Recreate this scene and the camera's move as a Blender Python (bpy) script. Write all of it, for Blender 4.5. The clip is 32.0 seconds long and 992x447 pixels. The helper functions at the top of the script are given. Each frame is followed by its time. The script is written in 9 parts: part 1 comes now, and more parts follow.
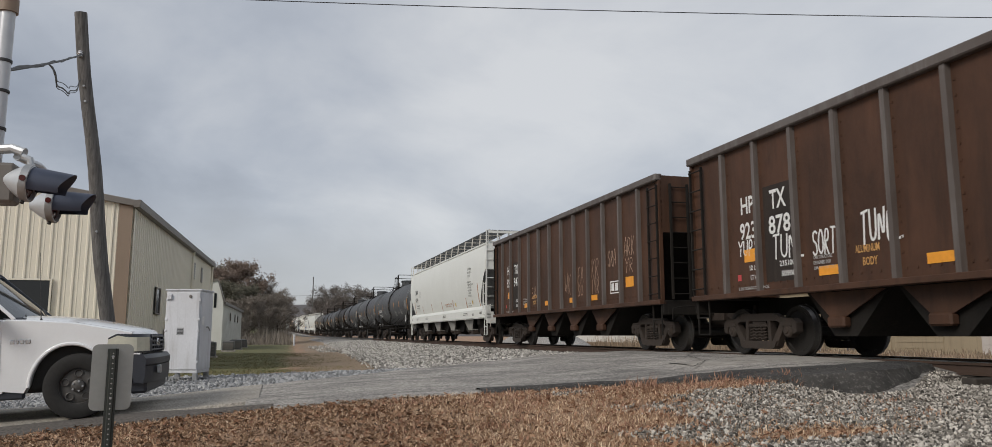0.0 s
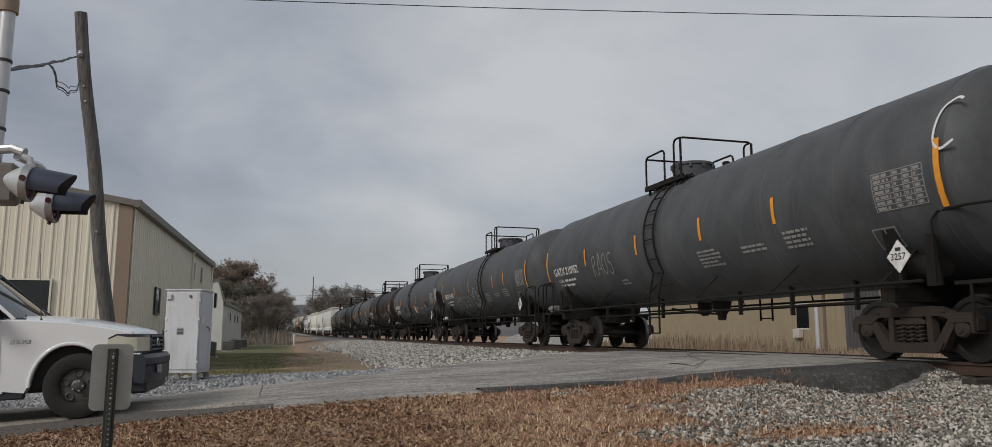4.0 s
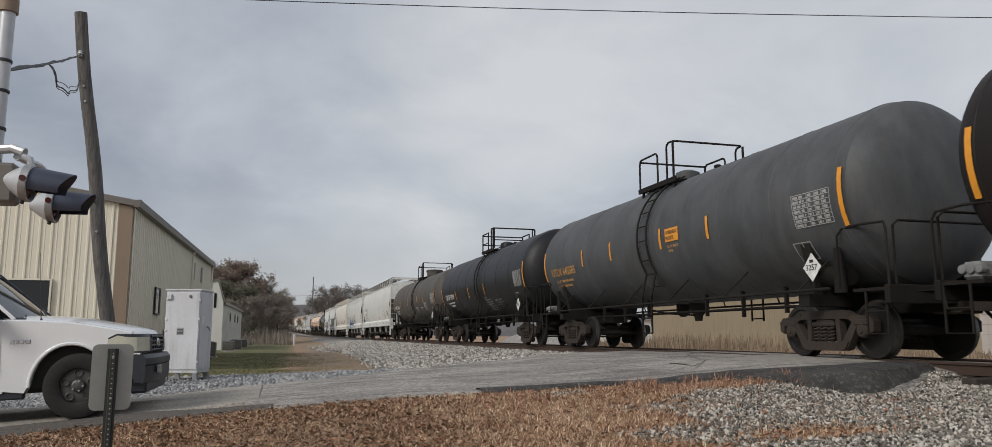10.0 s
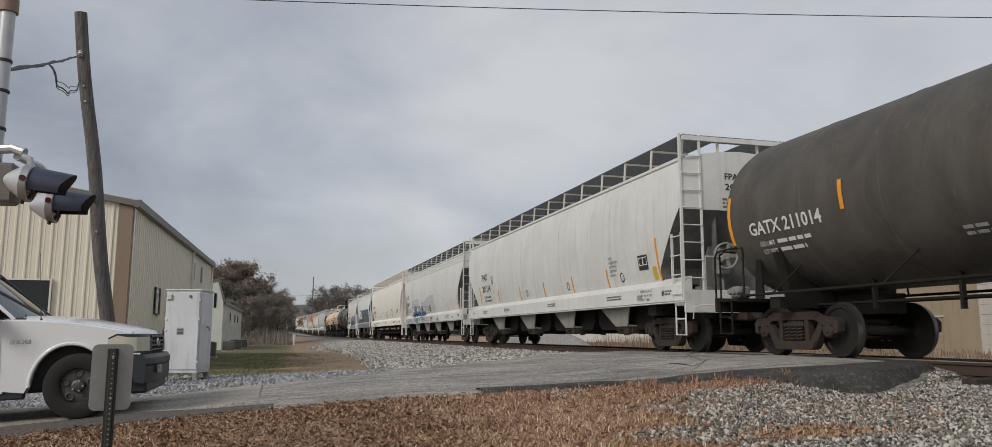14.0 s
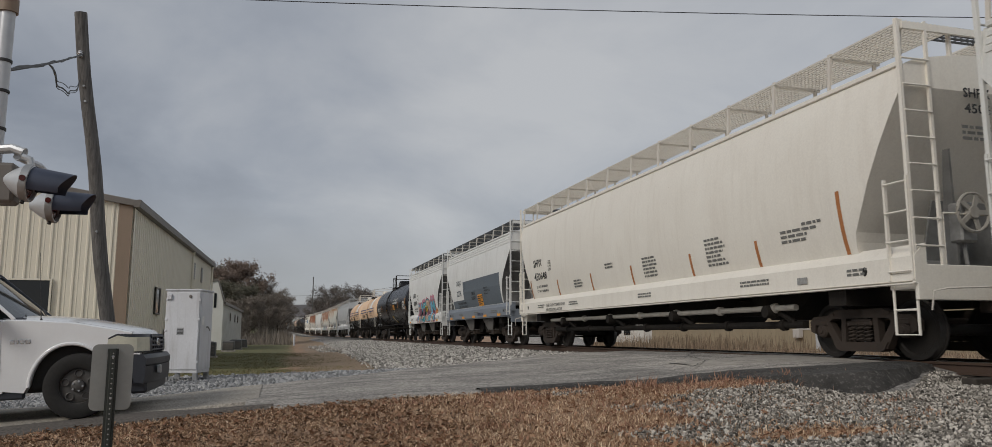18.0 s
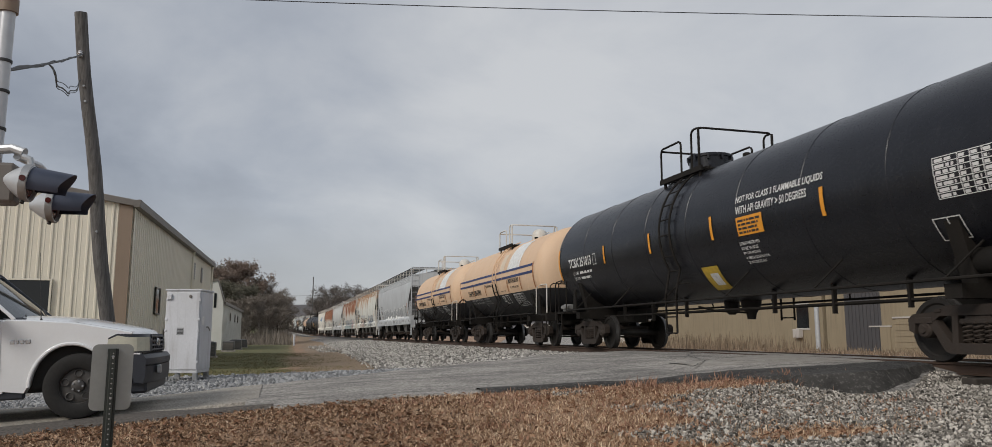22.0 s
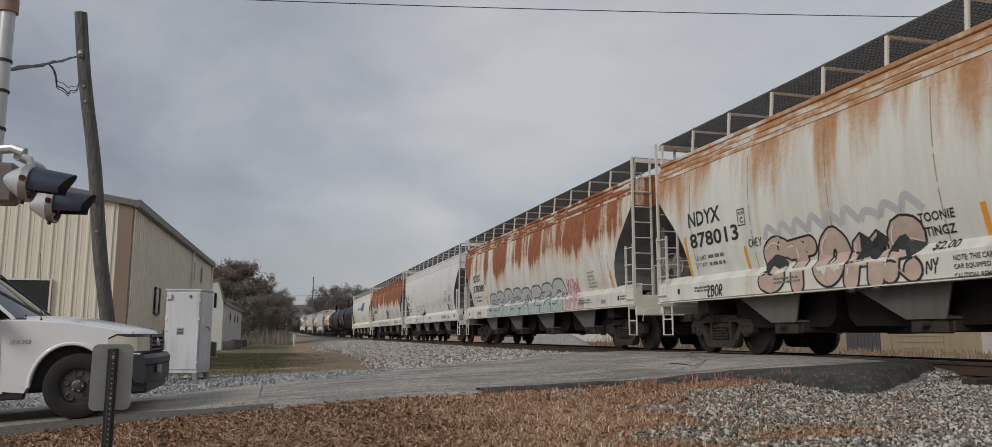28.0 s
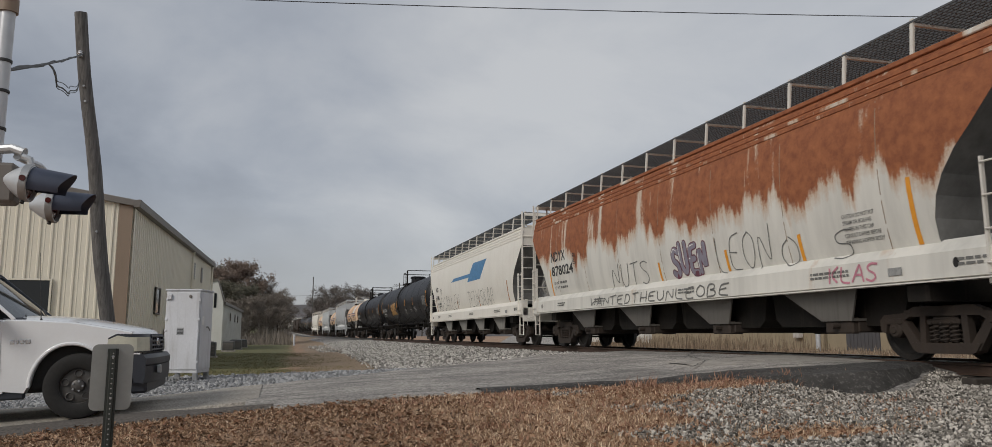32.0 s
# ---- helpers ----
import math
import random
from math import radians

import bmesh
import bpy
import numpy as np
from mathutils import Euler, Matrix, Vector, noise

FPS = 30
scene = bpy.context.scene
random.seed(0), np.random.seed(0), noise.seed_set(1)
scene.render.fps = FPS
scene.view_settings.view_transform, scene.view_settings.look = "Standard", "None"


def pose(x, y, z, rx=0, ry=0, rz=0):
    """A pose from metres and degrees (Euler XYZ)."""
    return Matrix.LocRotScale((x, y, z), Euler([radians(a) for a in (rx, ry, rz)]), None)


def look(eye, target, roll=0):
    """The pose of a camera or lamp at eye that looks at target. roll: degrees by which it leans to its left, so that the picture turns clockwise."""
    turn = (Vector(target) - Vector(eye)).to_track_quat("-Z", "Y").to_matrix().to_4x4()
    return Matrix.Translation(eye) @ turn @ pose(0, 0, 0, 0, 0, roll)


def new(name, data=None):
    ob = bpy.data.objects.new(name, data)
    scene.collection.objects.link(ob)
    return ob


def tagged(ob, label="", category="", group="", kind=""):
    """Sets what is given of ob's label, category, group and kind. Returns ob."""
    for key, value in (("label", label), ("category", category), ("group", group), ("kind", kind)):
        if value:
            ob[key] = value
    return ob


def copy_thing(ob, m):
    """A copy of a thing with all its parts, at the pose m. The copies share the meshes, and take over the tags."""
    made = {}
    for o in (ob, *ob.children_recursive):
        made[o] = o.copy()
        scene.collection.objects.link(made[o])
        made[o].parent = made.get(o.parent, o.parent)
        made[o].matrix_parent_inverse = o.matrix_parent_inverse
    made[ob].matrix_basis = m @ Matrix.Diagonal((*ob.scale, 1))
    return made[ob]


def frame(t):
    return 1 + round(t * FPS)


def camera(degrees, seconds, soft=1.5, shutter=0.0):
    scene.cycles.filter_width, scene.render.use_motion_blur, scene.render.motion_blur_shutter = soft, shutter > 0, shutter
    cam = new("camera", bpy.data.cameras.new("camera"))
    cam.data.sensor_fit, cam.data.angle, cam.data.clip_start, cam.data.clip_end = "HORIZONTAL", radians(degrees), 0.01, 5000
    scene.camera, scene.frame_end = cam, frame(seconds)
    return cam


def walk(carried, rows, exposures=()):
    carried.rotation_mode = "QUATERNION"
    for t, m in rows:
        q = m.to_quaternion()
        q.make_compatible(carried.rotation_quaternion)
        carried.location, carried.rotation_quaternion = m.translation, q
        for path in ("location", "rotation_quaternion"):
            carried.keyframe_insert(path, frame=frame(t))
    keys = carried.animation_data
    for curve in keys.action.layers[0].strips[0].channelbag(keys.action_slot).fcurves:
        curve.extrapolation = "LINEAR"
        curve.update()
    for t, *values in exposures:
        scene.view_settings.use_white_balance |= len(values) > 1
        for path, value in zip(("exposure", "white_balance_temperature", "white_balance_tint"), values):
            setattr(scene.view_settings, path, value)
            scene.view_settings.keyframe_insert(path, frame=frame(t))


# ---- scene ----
import itertools

# camera: stands still beside the road, looks up along the track
EYE = Vector((0.0, 0.0, 1.05))
HEAD, TILT = radians(15.783), radians(8.242)
AIM = Vector((math.sin(HEAD) * math.cos(TILT), math.cos(HEAD) * math.cos(TILT), math.sin(TILT)))
cam = camera(65.67, 32.0, soft=0.25, shutter=0.05)
VIEW = look(EYE, EYE + AIM * 10, 0.0)
EXPOSURES = [(0, 0.0), (1.2, -0.05), (2.2, -0.18), (3.0, -0.36), (3.6, -0.34), (5.4, -0.06), (6, -0.05), (13, -0.05), (14.5, -0.18), (17, -0.34), (19, -0.48), (20, -0.34), (22, -0.16), (23, -0.06), (24.5, -0.16), (26, -0.28), (28, -0.32), (30, -0.32), (32, -0.28)]
walk(cam, [(0, VIEW), (32, VIEW)], EXPOSURES)

# world: overcast sky, clouds as soft grey layers over a clear-sky model
world = bpy.data.worlds.new("overcast_sky")
scene.world = world
world.use_nodes = True
wn, wl = world.node_tree.nodes, world.node_tree.links
wn.clear()
w_out = wn.new("ShaderNodeOutputWorld")
w_bg = wn.new("ShaderNodeBackground")
w_sky = wn.new("ShaderNodeTexSky")
w_sky.sky_type, w_sky.sun_disc = "NISHITA", False
SUN_EL, SUN_AZ = 34.0, 238.0
w_sky.sun_elevation, w_sky.sun_rotation = radians(SUN_EL), radians(SUN_AZ)
w_co = wn.new("ShaderNodeTexCoord")
w_sep = wn.new("ShaderNodeSeparateXYZ")
wl.new(w_co.outputs["Generated"], w_sep.inputs[0])


def w_math(op, a, b=0.0):
    n = wn.new("ShaderNodeMath")
    n.operation = op
    for i, v in enumerate((a, b)):
        if isinstance(v, (int, float)):
            n.inputs[i].default_value = v
        else:
            wl.new(v, n.inputs[i])
    return n.outputs[0]


# the cloud deck as a flat layer seen from below
w_h = w_math("ADD", w_math("MAXIMUM", w_sep.outputs[2], 0.0), 0.34)
w_comb = wn.new("ShaderNodeCombineXYZ")
wl.new(w_math("DIVIDE", w_sep.outputs[0], w_h), w_comb.inputs[0])
wl.new(w_math("DIVIDE", w_sep.outputs[1], w_h), w_comb.inputs[1])
w_map = wn.new("ShaderNodeMapping")
w_map.inputs["Rotation"].default_value = (0, 0, radians(-16))
w_map.inputs["Location"].default_value = (3.1, 1.7, 0.4)
w_map.inputs["Scale"].default_value = (1.0, 1.0, 1.0)
wl.new(w_comb.outputs[0], w_map.inputs[0])


def w_noise(scale, detail, rough, dist):
    n = wn.new("ShaderNodeTexNoise")
    n.inputs["Scale"].default_value, n.inputs["Detail"].default_value = scale, detail
    n.inputs["Roughness"].default_value, n.inputs["Distortion"].default_value = rough, dist
    wl.new(w_map.outputs[0], n.inputs["Vector"])
    return n.outputs[0]


w_big = w_noise(0.55, 3, 0.5, 0.3)
w_fine = w_noise(2.3, 7, 0.55, 0.3)
w_mixed = w_math("ADD", w_math("MULTIPLY", w_big, 0.72), w_math("MULTIPLY", w_fine, 0.28))
w_ramp = wn.new("ShaderNodeValToRGB")
w_ramp.color_ramp.elements[0].position, w_ramp.color_ramp.elements[0].color = 0.40, (0.285, 0.312, 0.365, 1)
w_ramp.color_ramp.elements[1].position, w_ramp.color_ramp.elements[1].color = 0.62, (0.62, 0.63, 0.645, 1)
w_el = w_ramp.color_ramp.elements.new(0.49)
w_el.color = (0.415, 0.443, 0.493, 1)
# one darker bank of cloud up along the track
w_bank = wn.new("ShaderNodeVectorMath")
w_bank.operation = "DISTANCE"
wl.new(w_co.outputs["Generated"], w_bank.inputs[0])
w_bank.inputs[1].default_value = (-0.15, 0.88, 0.42)
w_soft = wn.new("ShaderNodeMapRange")
w_soft.interpolation_type = "SMOOTHSTEP"
w_soft.inputs[1].default_value, w_soft.inputs[2].default_value = 0.0, 0.5
w_soft.inputs[3].default_value, w_soft.inputs[4].default_value = -0.045, 0.015
wl.new(w_bank.outputs[1], w_soft.inputs[0])
w_mixed = w_math("ADD", w_mixed, w_soft.outputs[0])
wl.new(w_mixed, w_ramp.inputs[0])
# thinner, brighter cloud near the horizon
w_hz = wn.new("ShaderNodeMapRange")
w_hz.interpolation_type = "SMOOTHSTEP"
w_hz.inputs[1].default_value, w_hz.inputs[2].default_value = 0.02, 0.19
w_hz.inputs[3].default_value, w_hz.inputs[4].default_value = 0.7, 0.0
wl.new(w_math("ADD", w_sep.outputs[2], w_math("MULTIPLY", w_math("SUBTRACT", w_fine, 0.5), 0.22)), w_hz.inputs[0])
w_mix = wn.new("ShaderNodeMixRGB")
wl.new(w_hz.outputs[0], w_mix.inputs[0])
wl.new(w_ramp.outputs[0], w_mix.inputs[1])
w_mix.inputs[2].default_value = (0.46, 0.467, 0.48, 1)
# a little of the clear sky shows through
w_add = wn.new("ShaderNodeMixRGB")
w_add.blend_type = "ADD"
w_add.inputs[0].default_value = 0.012
wl.new(w_mix.outputs[0], w_add.inputs[1])
wl.new(w_sky.outputs[0], w_add.inputs[2])
wl.new(w_add.outputs[0], w_bg.inputs[0])
w_bg.inputs[1].default_value = 1.0
wl.new(w_bg.outputs[0], w_out.inputs[0])

sun_data = bpy.data.lights.new("sun", "SUN")
sun_data.energy, sun_data.angle, sun_data.color = 1.95, radians(24), (1.0, 0.94, 0.86)
sun = new("sun", sun_data)
SUN_DIR = Vector((math.sin(radians(SUN_AZ)) * math.cos(radians(SUN_EL)), math.cos(radians(SUN_AZ)) * math.cos(radians(SUN_EL)), math.sin(radians(SUN_EL))))
sun.matrix_world = look(SUN_DIR * 100, (0, 0, 0))


# ---- materials ----
def shade(name, rough=0.6, metal=0.0):
    m = bpy.data.materials.new(name)
    m.use_nodes = True
    b = m.node_tree.nodes["Principled BSDF"]
    b.inputs["Roughness"].default_value, b.inputs["Metallic"].default_value = rough, metal
    return m, m.node_tree.nodes, m.node_tree.links, b


def col(c):
    return (c[0], c[1], c[2], 1.0)


def coords(n, l, stretch=(1, 1, 1), vary=True):
    """Object coordinates, shifted from object to object."""
    co = n.new("ShaderNodeTexCoord")
    mp = n.new("ShaderNodeMapping")
    mp.inputs["Scale"].default_value = stretch
    l.new(co.outputs["Object"], mp.inputs[0])
    if vary:
        oi = n.new("ShaderNodeObjectInfo")
        ml = n.new("ShaderNodeMath")
        ml.operation = "MULTIPLY"
        ml.inputs[1].default_value = 37.0
        l.new(oi.outputs["Random"], ml.inputs[0])
        l.new(ml.outputs[0], mp.inputs["Location"])
    return mp.outputs[0]


def tex(n, l, vec, scale, detail=5, rough=0.6, dist=0.0):
    t = n.new("ShaderNodeTexNoise")
    t.inputs["Scale"].default_value, t.inputs["Detail"].default_value = scale, detail
    t.inputs["Roughness"].default_value, t.inputs["Distortion"].default_value = rough, dist
    l.new(vec, t.inputs["Vector"])
    return t.outputs[0]


def ramp(n, l, fac, lo, hi, c0=(0, 0, 0), c1=(1, 1, 1)):
    r = n.new("ShaderNodeValToRGB")
    r.color_ramp.elements[0].position, r.color_ramp.elements[0].color = lo, col(c0)
    r.color_ramp.elements[1].position, r.color_ramp.elements[1].color = hi, col(c1)
    l.new(fac, r.inputs[0])
    return r.outputs[0]


def blend(n, l, fac, a, b, kind="MIX"):
    m = n.new("ShaderNodeMixRGB")
    m.blend_type = kind
    for i, v in enumerate((fac, a, b)):
        if isinstance(v, float):
            m.inputs[i].default_value = v
        elif isinstance(v, tuple):
            m.inputs[i].default_value = col(v)
        else:
            l.new(v, m.inputs[i])
    return m.outputs[0]


def bump(n, l, b, height, strength=0.3, dist=0.01):
    k = n.new("ShaderNodeBump")
    k.inputs["Strength"].default_value, k.inputs["Distance"].default_value = strength, dist
    l.new(height, k.inputs["Height"])
    l.new(k.outputs[0], b.inputs["Normal"])


def paint(name, c, dirt=(0.06, 0.05, 0.04), amount=0.35, streak=0.35, rough=0.5, metal=0.0, grain=0.15, fleck=0.0, gloss=0.5):
    """Weathered paint: cloudy fading, dirt in vertical streaks, fine grain."""
    m, n, l, b = shade(name, rough, metal)
    b.inputs["Specular IOR Level"].default_value = gloss
    v = coords(n, l)
    vs = coords(n, l, (1.6, 1.6, 0.16))
    cloud = ramp(n, l, tex(n, l, v, 0.7, 4), 0.35, 0.7)
    run = ramp(n, l, tex(n, l, vs, 3.0, 6, 0.65), 0.5, 0.8)
    fine = tex(n, l, v, 26.0, 4, 0.7)
    a = blend(n, l, cloud, c, tuple(x * (1 - 0.3 * amount) + 0.3 * amount * d for x, d in zip(c, dirt)))
    fm = n.new("ShaderNodeMath")
    fm.operation = "MULTIPLY"
    fm.inputs[1].default_value = streak
    l.new(run, fm.inputs[0])
    a = blend(n, l, fm.outputs[0], a, dirt)
    a = blend(n, l, grain, a, ramp(n, l, fine, 0.3, 0.7, (0.35, 0.35, 0.35), (1, 1, 1)), "MULTIPLY")
    if gloss < 0.5:
        blot = tex(n, l, coords(n, l, (1.0, 1.0, 0.45)), 1.3, 7, 0.68, 0.4)
        a = blend(n, l, 1.0, a, ramp(n, l, blot, 0.3, 0.72, (0.68, 0.68, 0.68), (1.36, 1.34, 1.31)), "MULTIPLY")
        run2 = ramp(n, l, tex(n, l, coords(n, l, (3.5, 3.5, 0.12)), 2.6, 5, 0.7), 0.60, 0.74, (0, 0, 0), (0.35, 0.35, 0.35))
        a = blend(n, l, run2, a, tuple(min(1.0, 1.9 * x + 0.006) for x in dirt))
    if fleck:
        spot = ramp(n, l, tex(n, l, coords(n, l, (1, 1, 0.6)), 6.5, 8, 0.82), 0.665, 0.70, (0, 0, 0), (fleck,) * 3)
        weep = ramp(n, l, tex(n, l, coords(n, l, (2.2, 2.2, 0.1)), 2.6, 6, 0.7), 0.64, 0.78, (0, 0, 0), (0.45 * fleck,) * 3)
        a = blend(n, l, weep, a, (0.42, 0.29, 0.18))
        a = blend(n, l, spot, a, (0.24, 0.10, 0.05))
    l.new(a, b.inputs["Base Color"])
    l.new(ramp(n, l, fine, 0.2, 0.8, (rough - 0.12,) * 3, (min(1, rough + 0.15),) * 3), b.inputs["Roughness"])
    bump(n, l, b, fine, 0.08, 0.004)
    return m


def rusty(name, c, z0, z1, amount, low=-0.45, r0=(0.20, 0.062, 0.026), r1=(0.42, 0.15, 0.058), edge=0.13):
    """Pale paint with rust eating down from the roof in broad tongues."""
    m, n, l, b = shade(name, 0.7)
    v = coords(n, l)
    vs = coords(n, l, (1.0, 1.0, 0.11))
    co = n.new("ShaderNodeTexCoord")
    sp = n.new("ShaderNodeSeparateXYZ")
    l.new(co.outputs["Object"], sp.inputs[0])
    mr = n.new("ShaderNodeMapRange")
    mr.inputs[1].default_value, mr.inputs[2].default_value = z0, z1
    mr.inputs[3].default_value, mr.inputs[4].default_value = low, amount
    l.new(sp.outputs[2], mr.inputs[0])
    ad = n.new("ShaderNodeMath")
    l.new(mr.outputs[0], ad.inputs[0])
    big = tex(n, l, vs, 1.15, 8, 0.62, 0.2)
    wide = n.new("ShaderNodeMath")
    wide.operation = "MULTIPLY_ADD"
    wide.inputs[1].default_value, wide.inputs[2].default_value = 2.5, -0.75
    l.new(big, wide.inputs[0])
    l.new(wide.outputs[0], ad.inputs[1])
    ad2 = n.new("ShaderNodeMath")
    ad2.operation = "MULTIPLY_ADD"
    fine = tex(n, l, v, 13.0, 6, 0.75)
    l.new(fine, ad2.inputs[0])
    ad2.inputs[1].default_value = 0.35
    l.new(ad.outputs[0], ad2.inputs[2])
    mask = ramp(n, l, ad2.outputs[0], 0.73, 0.73 + edge)
    rust = ramp(n, l, tex(n, l, v, 5.0, 6, 0.7), 0.3, 0.75, r0, r1)
    pale = blend(n, l, ramp(n, l, tex(n, l, vs, 2.4, 5), 0.4, 0.75), c, tuple(x * 0.78 for x in c))
    stain = blend(n, l, ramp(n, l, ad2.outputs[0], 0.5, 0.8, (0, 0, 0), (0.7, 0.7, 0.7)), pale, (0.50, 0.29, 0.15))
    l.new(blend(n, l, mask, stain, rust), b.inputs["Base Color"])
    bump(n, l, b, fine, 0.12, 0.005)
    return m


def plain(name, c, rough=0.6, metal=0.0, var=0.25, scale=8.0, bumpy=0.1):
    m, n, l, b = shade(name, rough, metal)
    v = coords(n, l)
    t = tex(n, l, v, scale, 6, 0.65)
    l.new(ramp(n, l, t, 0.25, 0.75, tuple(x * (1 - var) for x in c), tuple(min(1, x * (1 + var)) for x in c)), b.inputs["Base Color"])
    bump(n, l, b, t, bumpy, 0.01)
    return m


M = {}
M["white"] = paint("pale_grey_paint", (0.76, 0.765, 0.73), (0.2, 0.17, 0.13), 0.5, 0.25, fleck=0.5)
M["clean"] = paint("fresh_pale_grey_paint", (0.76, 0.77, 0.73), (0.4, 0.38, 0.33), 0.3, 0.07)
M["white2"] = paint("white_paint", (0.82, 0.825, 0.80), (0.18, 0.13, 0.09), 0.4, 0.2, fleck=0.6)
M["cream"] = paint("cream_paint", (0.88, 0.845, 0.765), (0.35, 0.25, 0.16), 0.3, 0.14, fleck=0.5)
M["grey"] = paint("light_grey_paint", (0.58, 0.60, 0.61), (0.12, 0.1, 0.09), 0.5, 0.28, fleck=0.6)
M["slatesill"] = paint("blue_grey_sill_paint", (0.22, 0.25, 0.29), (0.12, 0.11, 0.1), 0.4, 0.25)
# chute plates: body paint darkened for dirt and for the shade below the sill
M["plateworn"] = paint("worn_pale_paint", (0.30, 0.29, 0.265), (0.08, 0.065, 0.05), 0.8, 0.6)
M["plategrime"] = paint("grimy_grey_paint", (0.13, 0.122, 0.11), (0.04, 0.032, 0.025), 0.8, 0.6)
M["slate"] = paint("slate_paint", (0.13, 0.16, 0.19), (0.08, 0.08, 0.08), 0.4, 0.2)
M["rusty"] = rusty("rusted_pale_paint", (0.72, 0.70, 0.64), 2.25, 3.2, 0.19)
M["rusty2"] = rusty("stained_pale_paint", (0.72, 0.72, 0.66), 2.6, 4.1, 0.16, -0.4, (0.36, 0.17, 0.075), (0.52, 0.28, 0.13), 0.4)
M["rusty3"] = rusty("deeply_rusted_pale_paint", (0.72, 0.70, 0.64), 2.15, 3.1, 0.36, -0.5)
M["black"] = paint("black_tank_paint", (0.013, 0.014, 0.018), (0.032, 0.028, 0.025), 0.8, 0.25, 0.45, gloss=0.3)
M["charcoal"] = paint("charcoal_tank_paint", (0.082, 0.089, 0.098), (0.085, 0.072, 0.06), 0.8, 0.35, 0.55, gloss=0.3)
M["brownblack"] = paint("brown_black_tank_paint", (0.017, 0.0135, 0.013), (0.034, 0.025, 0.02), 0.8, 0.3, 0.5, gloss=0.25)
M["taupe"] = paint("dusty_grey_tank_paint", (0.088, 0.084, 0.077), (0.125, 0.095, 0.072), 0.9, 0.5, 0.6, gloss=0.3)
M["navy"] = paint("glossy_blue_black_paint", (0.011, 0.012, 0.017), (0.025, 0.025, 0.026), 0.3, 0.1, 0.3, gloss=0.4)
M["peach"] = paint("faded_orange_paint", (0.77, 0.53, 0.345), (0.80, 0.66, 0.5), 0.6, 0.25, 0.55)
M["peachblack"] = paint("faded_orange_over_black_paint", (0.77, 0.53, 0.345), (0.80, 0.66, 0.5), 0.6, 0.25, 0.55)
n_, l_ = M["peachblack"].node_tree.nodes, M["peachblack"].node_tree.links
b_ = n_["Principled BSDF"]
co_, sp_, cut_ = n_.new("ShaderNodeTexCoord"), n_.new("ShaderNodeSeparateXYZ"), n_.new("ShaderNodeMath")
cut_.operation, cut_.inputs[1].default_value = "LESS_THAN", 1.975
l_.new(co_.outputs["Object"], sp_.inputs[0])
l_.new(sp_.outputs[2], cut_.inputs[0])
was_ = b_.inputs["Base Color"].links[0].from_socket
l_.new(blend(n_, l_, cut_.outputs[0], was_, (0.014, 0.014, 0.016)), b_.inputs["Base Color"])
M["brown"] = paint("brown_hopper_paint", (0.082, 0.040, 0.024), (0.022, 0.016, 0.012), 0.9, 0.6, 0.6, gloss=0.3)
M["rib"] = paint("worn_rib_paint", (0.095, 0.075, 0.065), (0.26, 0.25, 0.24), 0.8, 0.55, 0.55)
M["under"] = paint("sooty_underframe", (0.014, 0.0125, 0.011), (0.034, 0.026, 0.02), 0.7, 0.3, 0.8, gloss=0.25)
M["truck"] = paint("rusty_cast_steel", (0.034, 0.026, 0.021), (0.075, 0.048, 0.032), 0.8, 0.4, 0.8)
M["wheel"] = paint("wheel_steel", (0.020, 0.018, 0.016), (0.045, 0.034, 0.027), 0.6, 0.3, 0.6, 0.2)
M["tread"] = plain("worn_tread", (0.16, 0.155, 0.15), 0.4, 0.8)
# car-end grey: grime plus the overhang's shade, put into one dark colour
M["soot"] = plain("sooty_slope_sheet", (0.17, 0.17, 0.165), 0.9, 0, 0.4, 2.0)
# near-black that paints the shade in holes, wheel wells and under the floor
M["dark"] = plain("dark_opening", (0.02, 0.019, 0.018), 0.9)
M["grate"] = plain("galvanised_grating", (0.10, 0.105, 0.11), 0.7, 0.2)
M["orange"] = plain("orange_reflector", (0.80, 0.33, 0.03), 0.45, 0, 0.12)
M["rustorange"] = plain("faded_reflector", (0.42, 0.17, 0.06), 0.6, 0, 0.2)
M["ink"] = plain("black_lettering", (0.03, 0.03, 0.03), 0.6)
M["chalk"] = plain("white_lettering", (0.72, 0.72, 0.70), 0.6, 0, 0.12, 20)
M["dimink"] = plain("faded_black_print", (0.16, 0.16, 0.15), 0.6)
M["faint"] = plain("worn_lettering", (0.30, 0.30, 0.29), 0.6, 0, 0.3, 20)
M["bluepaint"] = plain("dark_blue_lettering", (0.03, 0.04, 0.09), 0.5)
M["amber"] = plain("amber_lettering", (0.55, 0.30, 0.10), 0.6)
M["pipe"] = paint("white_rail_paint", (0.72, 0.69, 0.63), (0.3, 0.2, 0.12), 0.5, 0.3)
M["sprayblue"] = plain("blue_spray_paint", (0.07, 0.22, 0.42), 0.5)
M["sprayteal"] = plain("teal_spray_paint", (0.10, 0.38, 0.46), 0.5)
M["spraypink"] = plain("pink_spray_paint", (0.55, 0.22, 0.28), 0.5)
M["spraytan"] = plain("tan_spray_paint", (0.50, 0.34, 0.24), 0.5)
M["sprayyellow"] = plain("yellow_spray_paint", (0.62, 0.42, 0.05), 0.5)
M["spraysilver"] = plain("silver_spray_paint", (0.42, 0.44, 0.46), 0.4, 0.3)
M["silverdim"] = plain("dull_grey_spray_paint", (0.36, 0.375, 0.385), 0.55, 0, 0.25, 4.0)
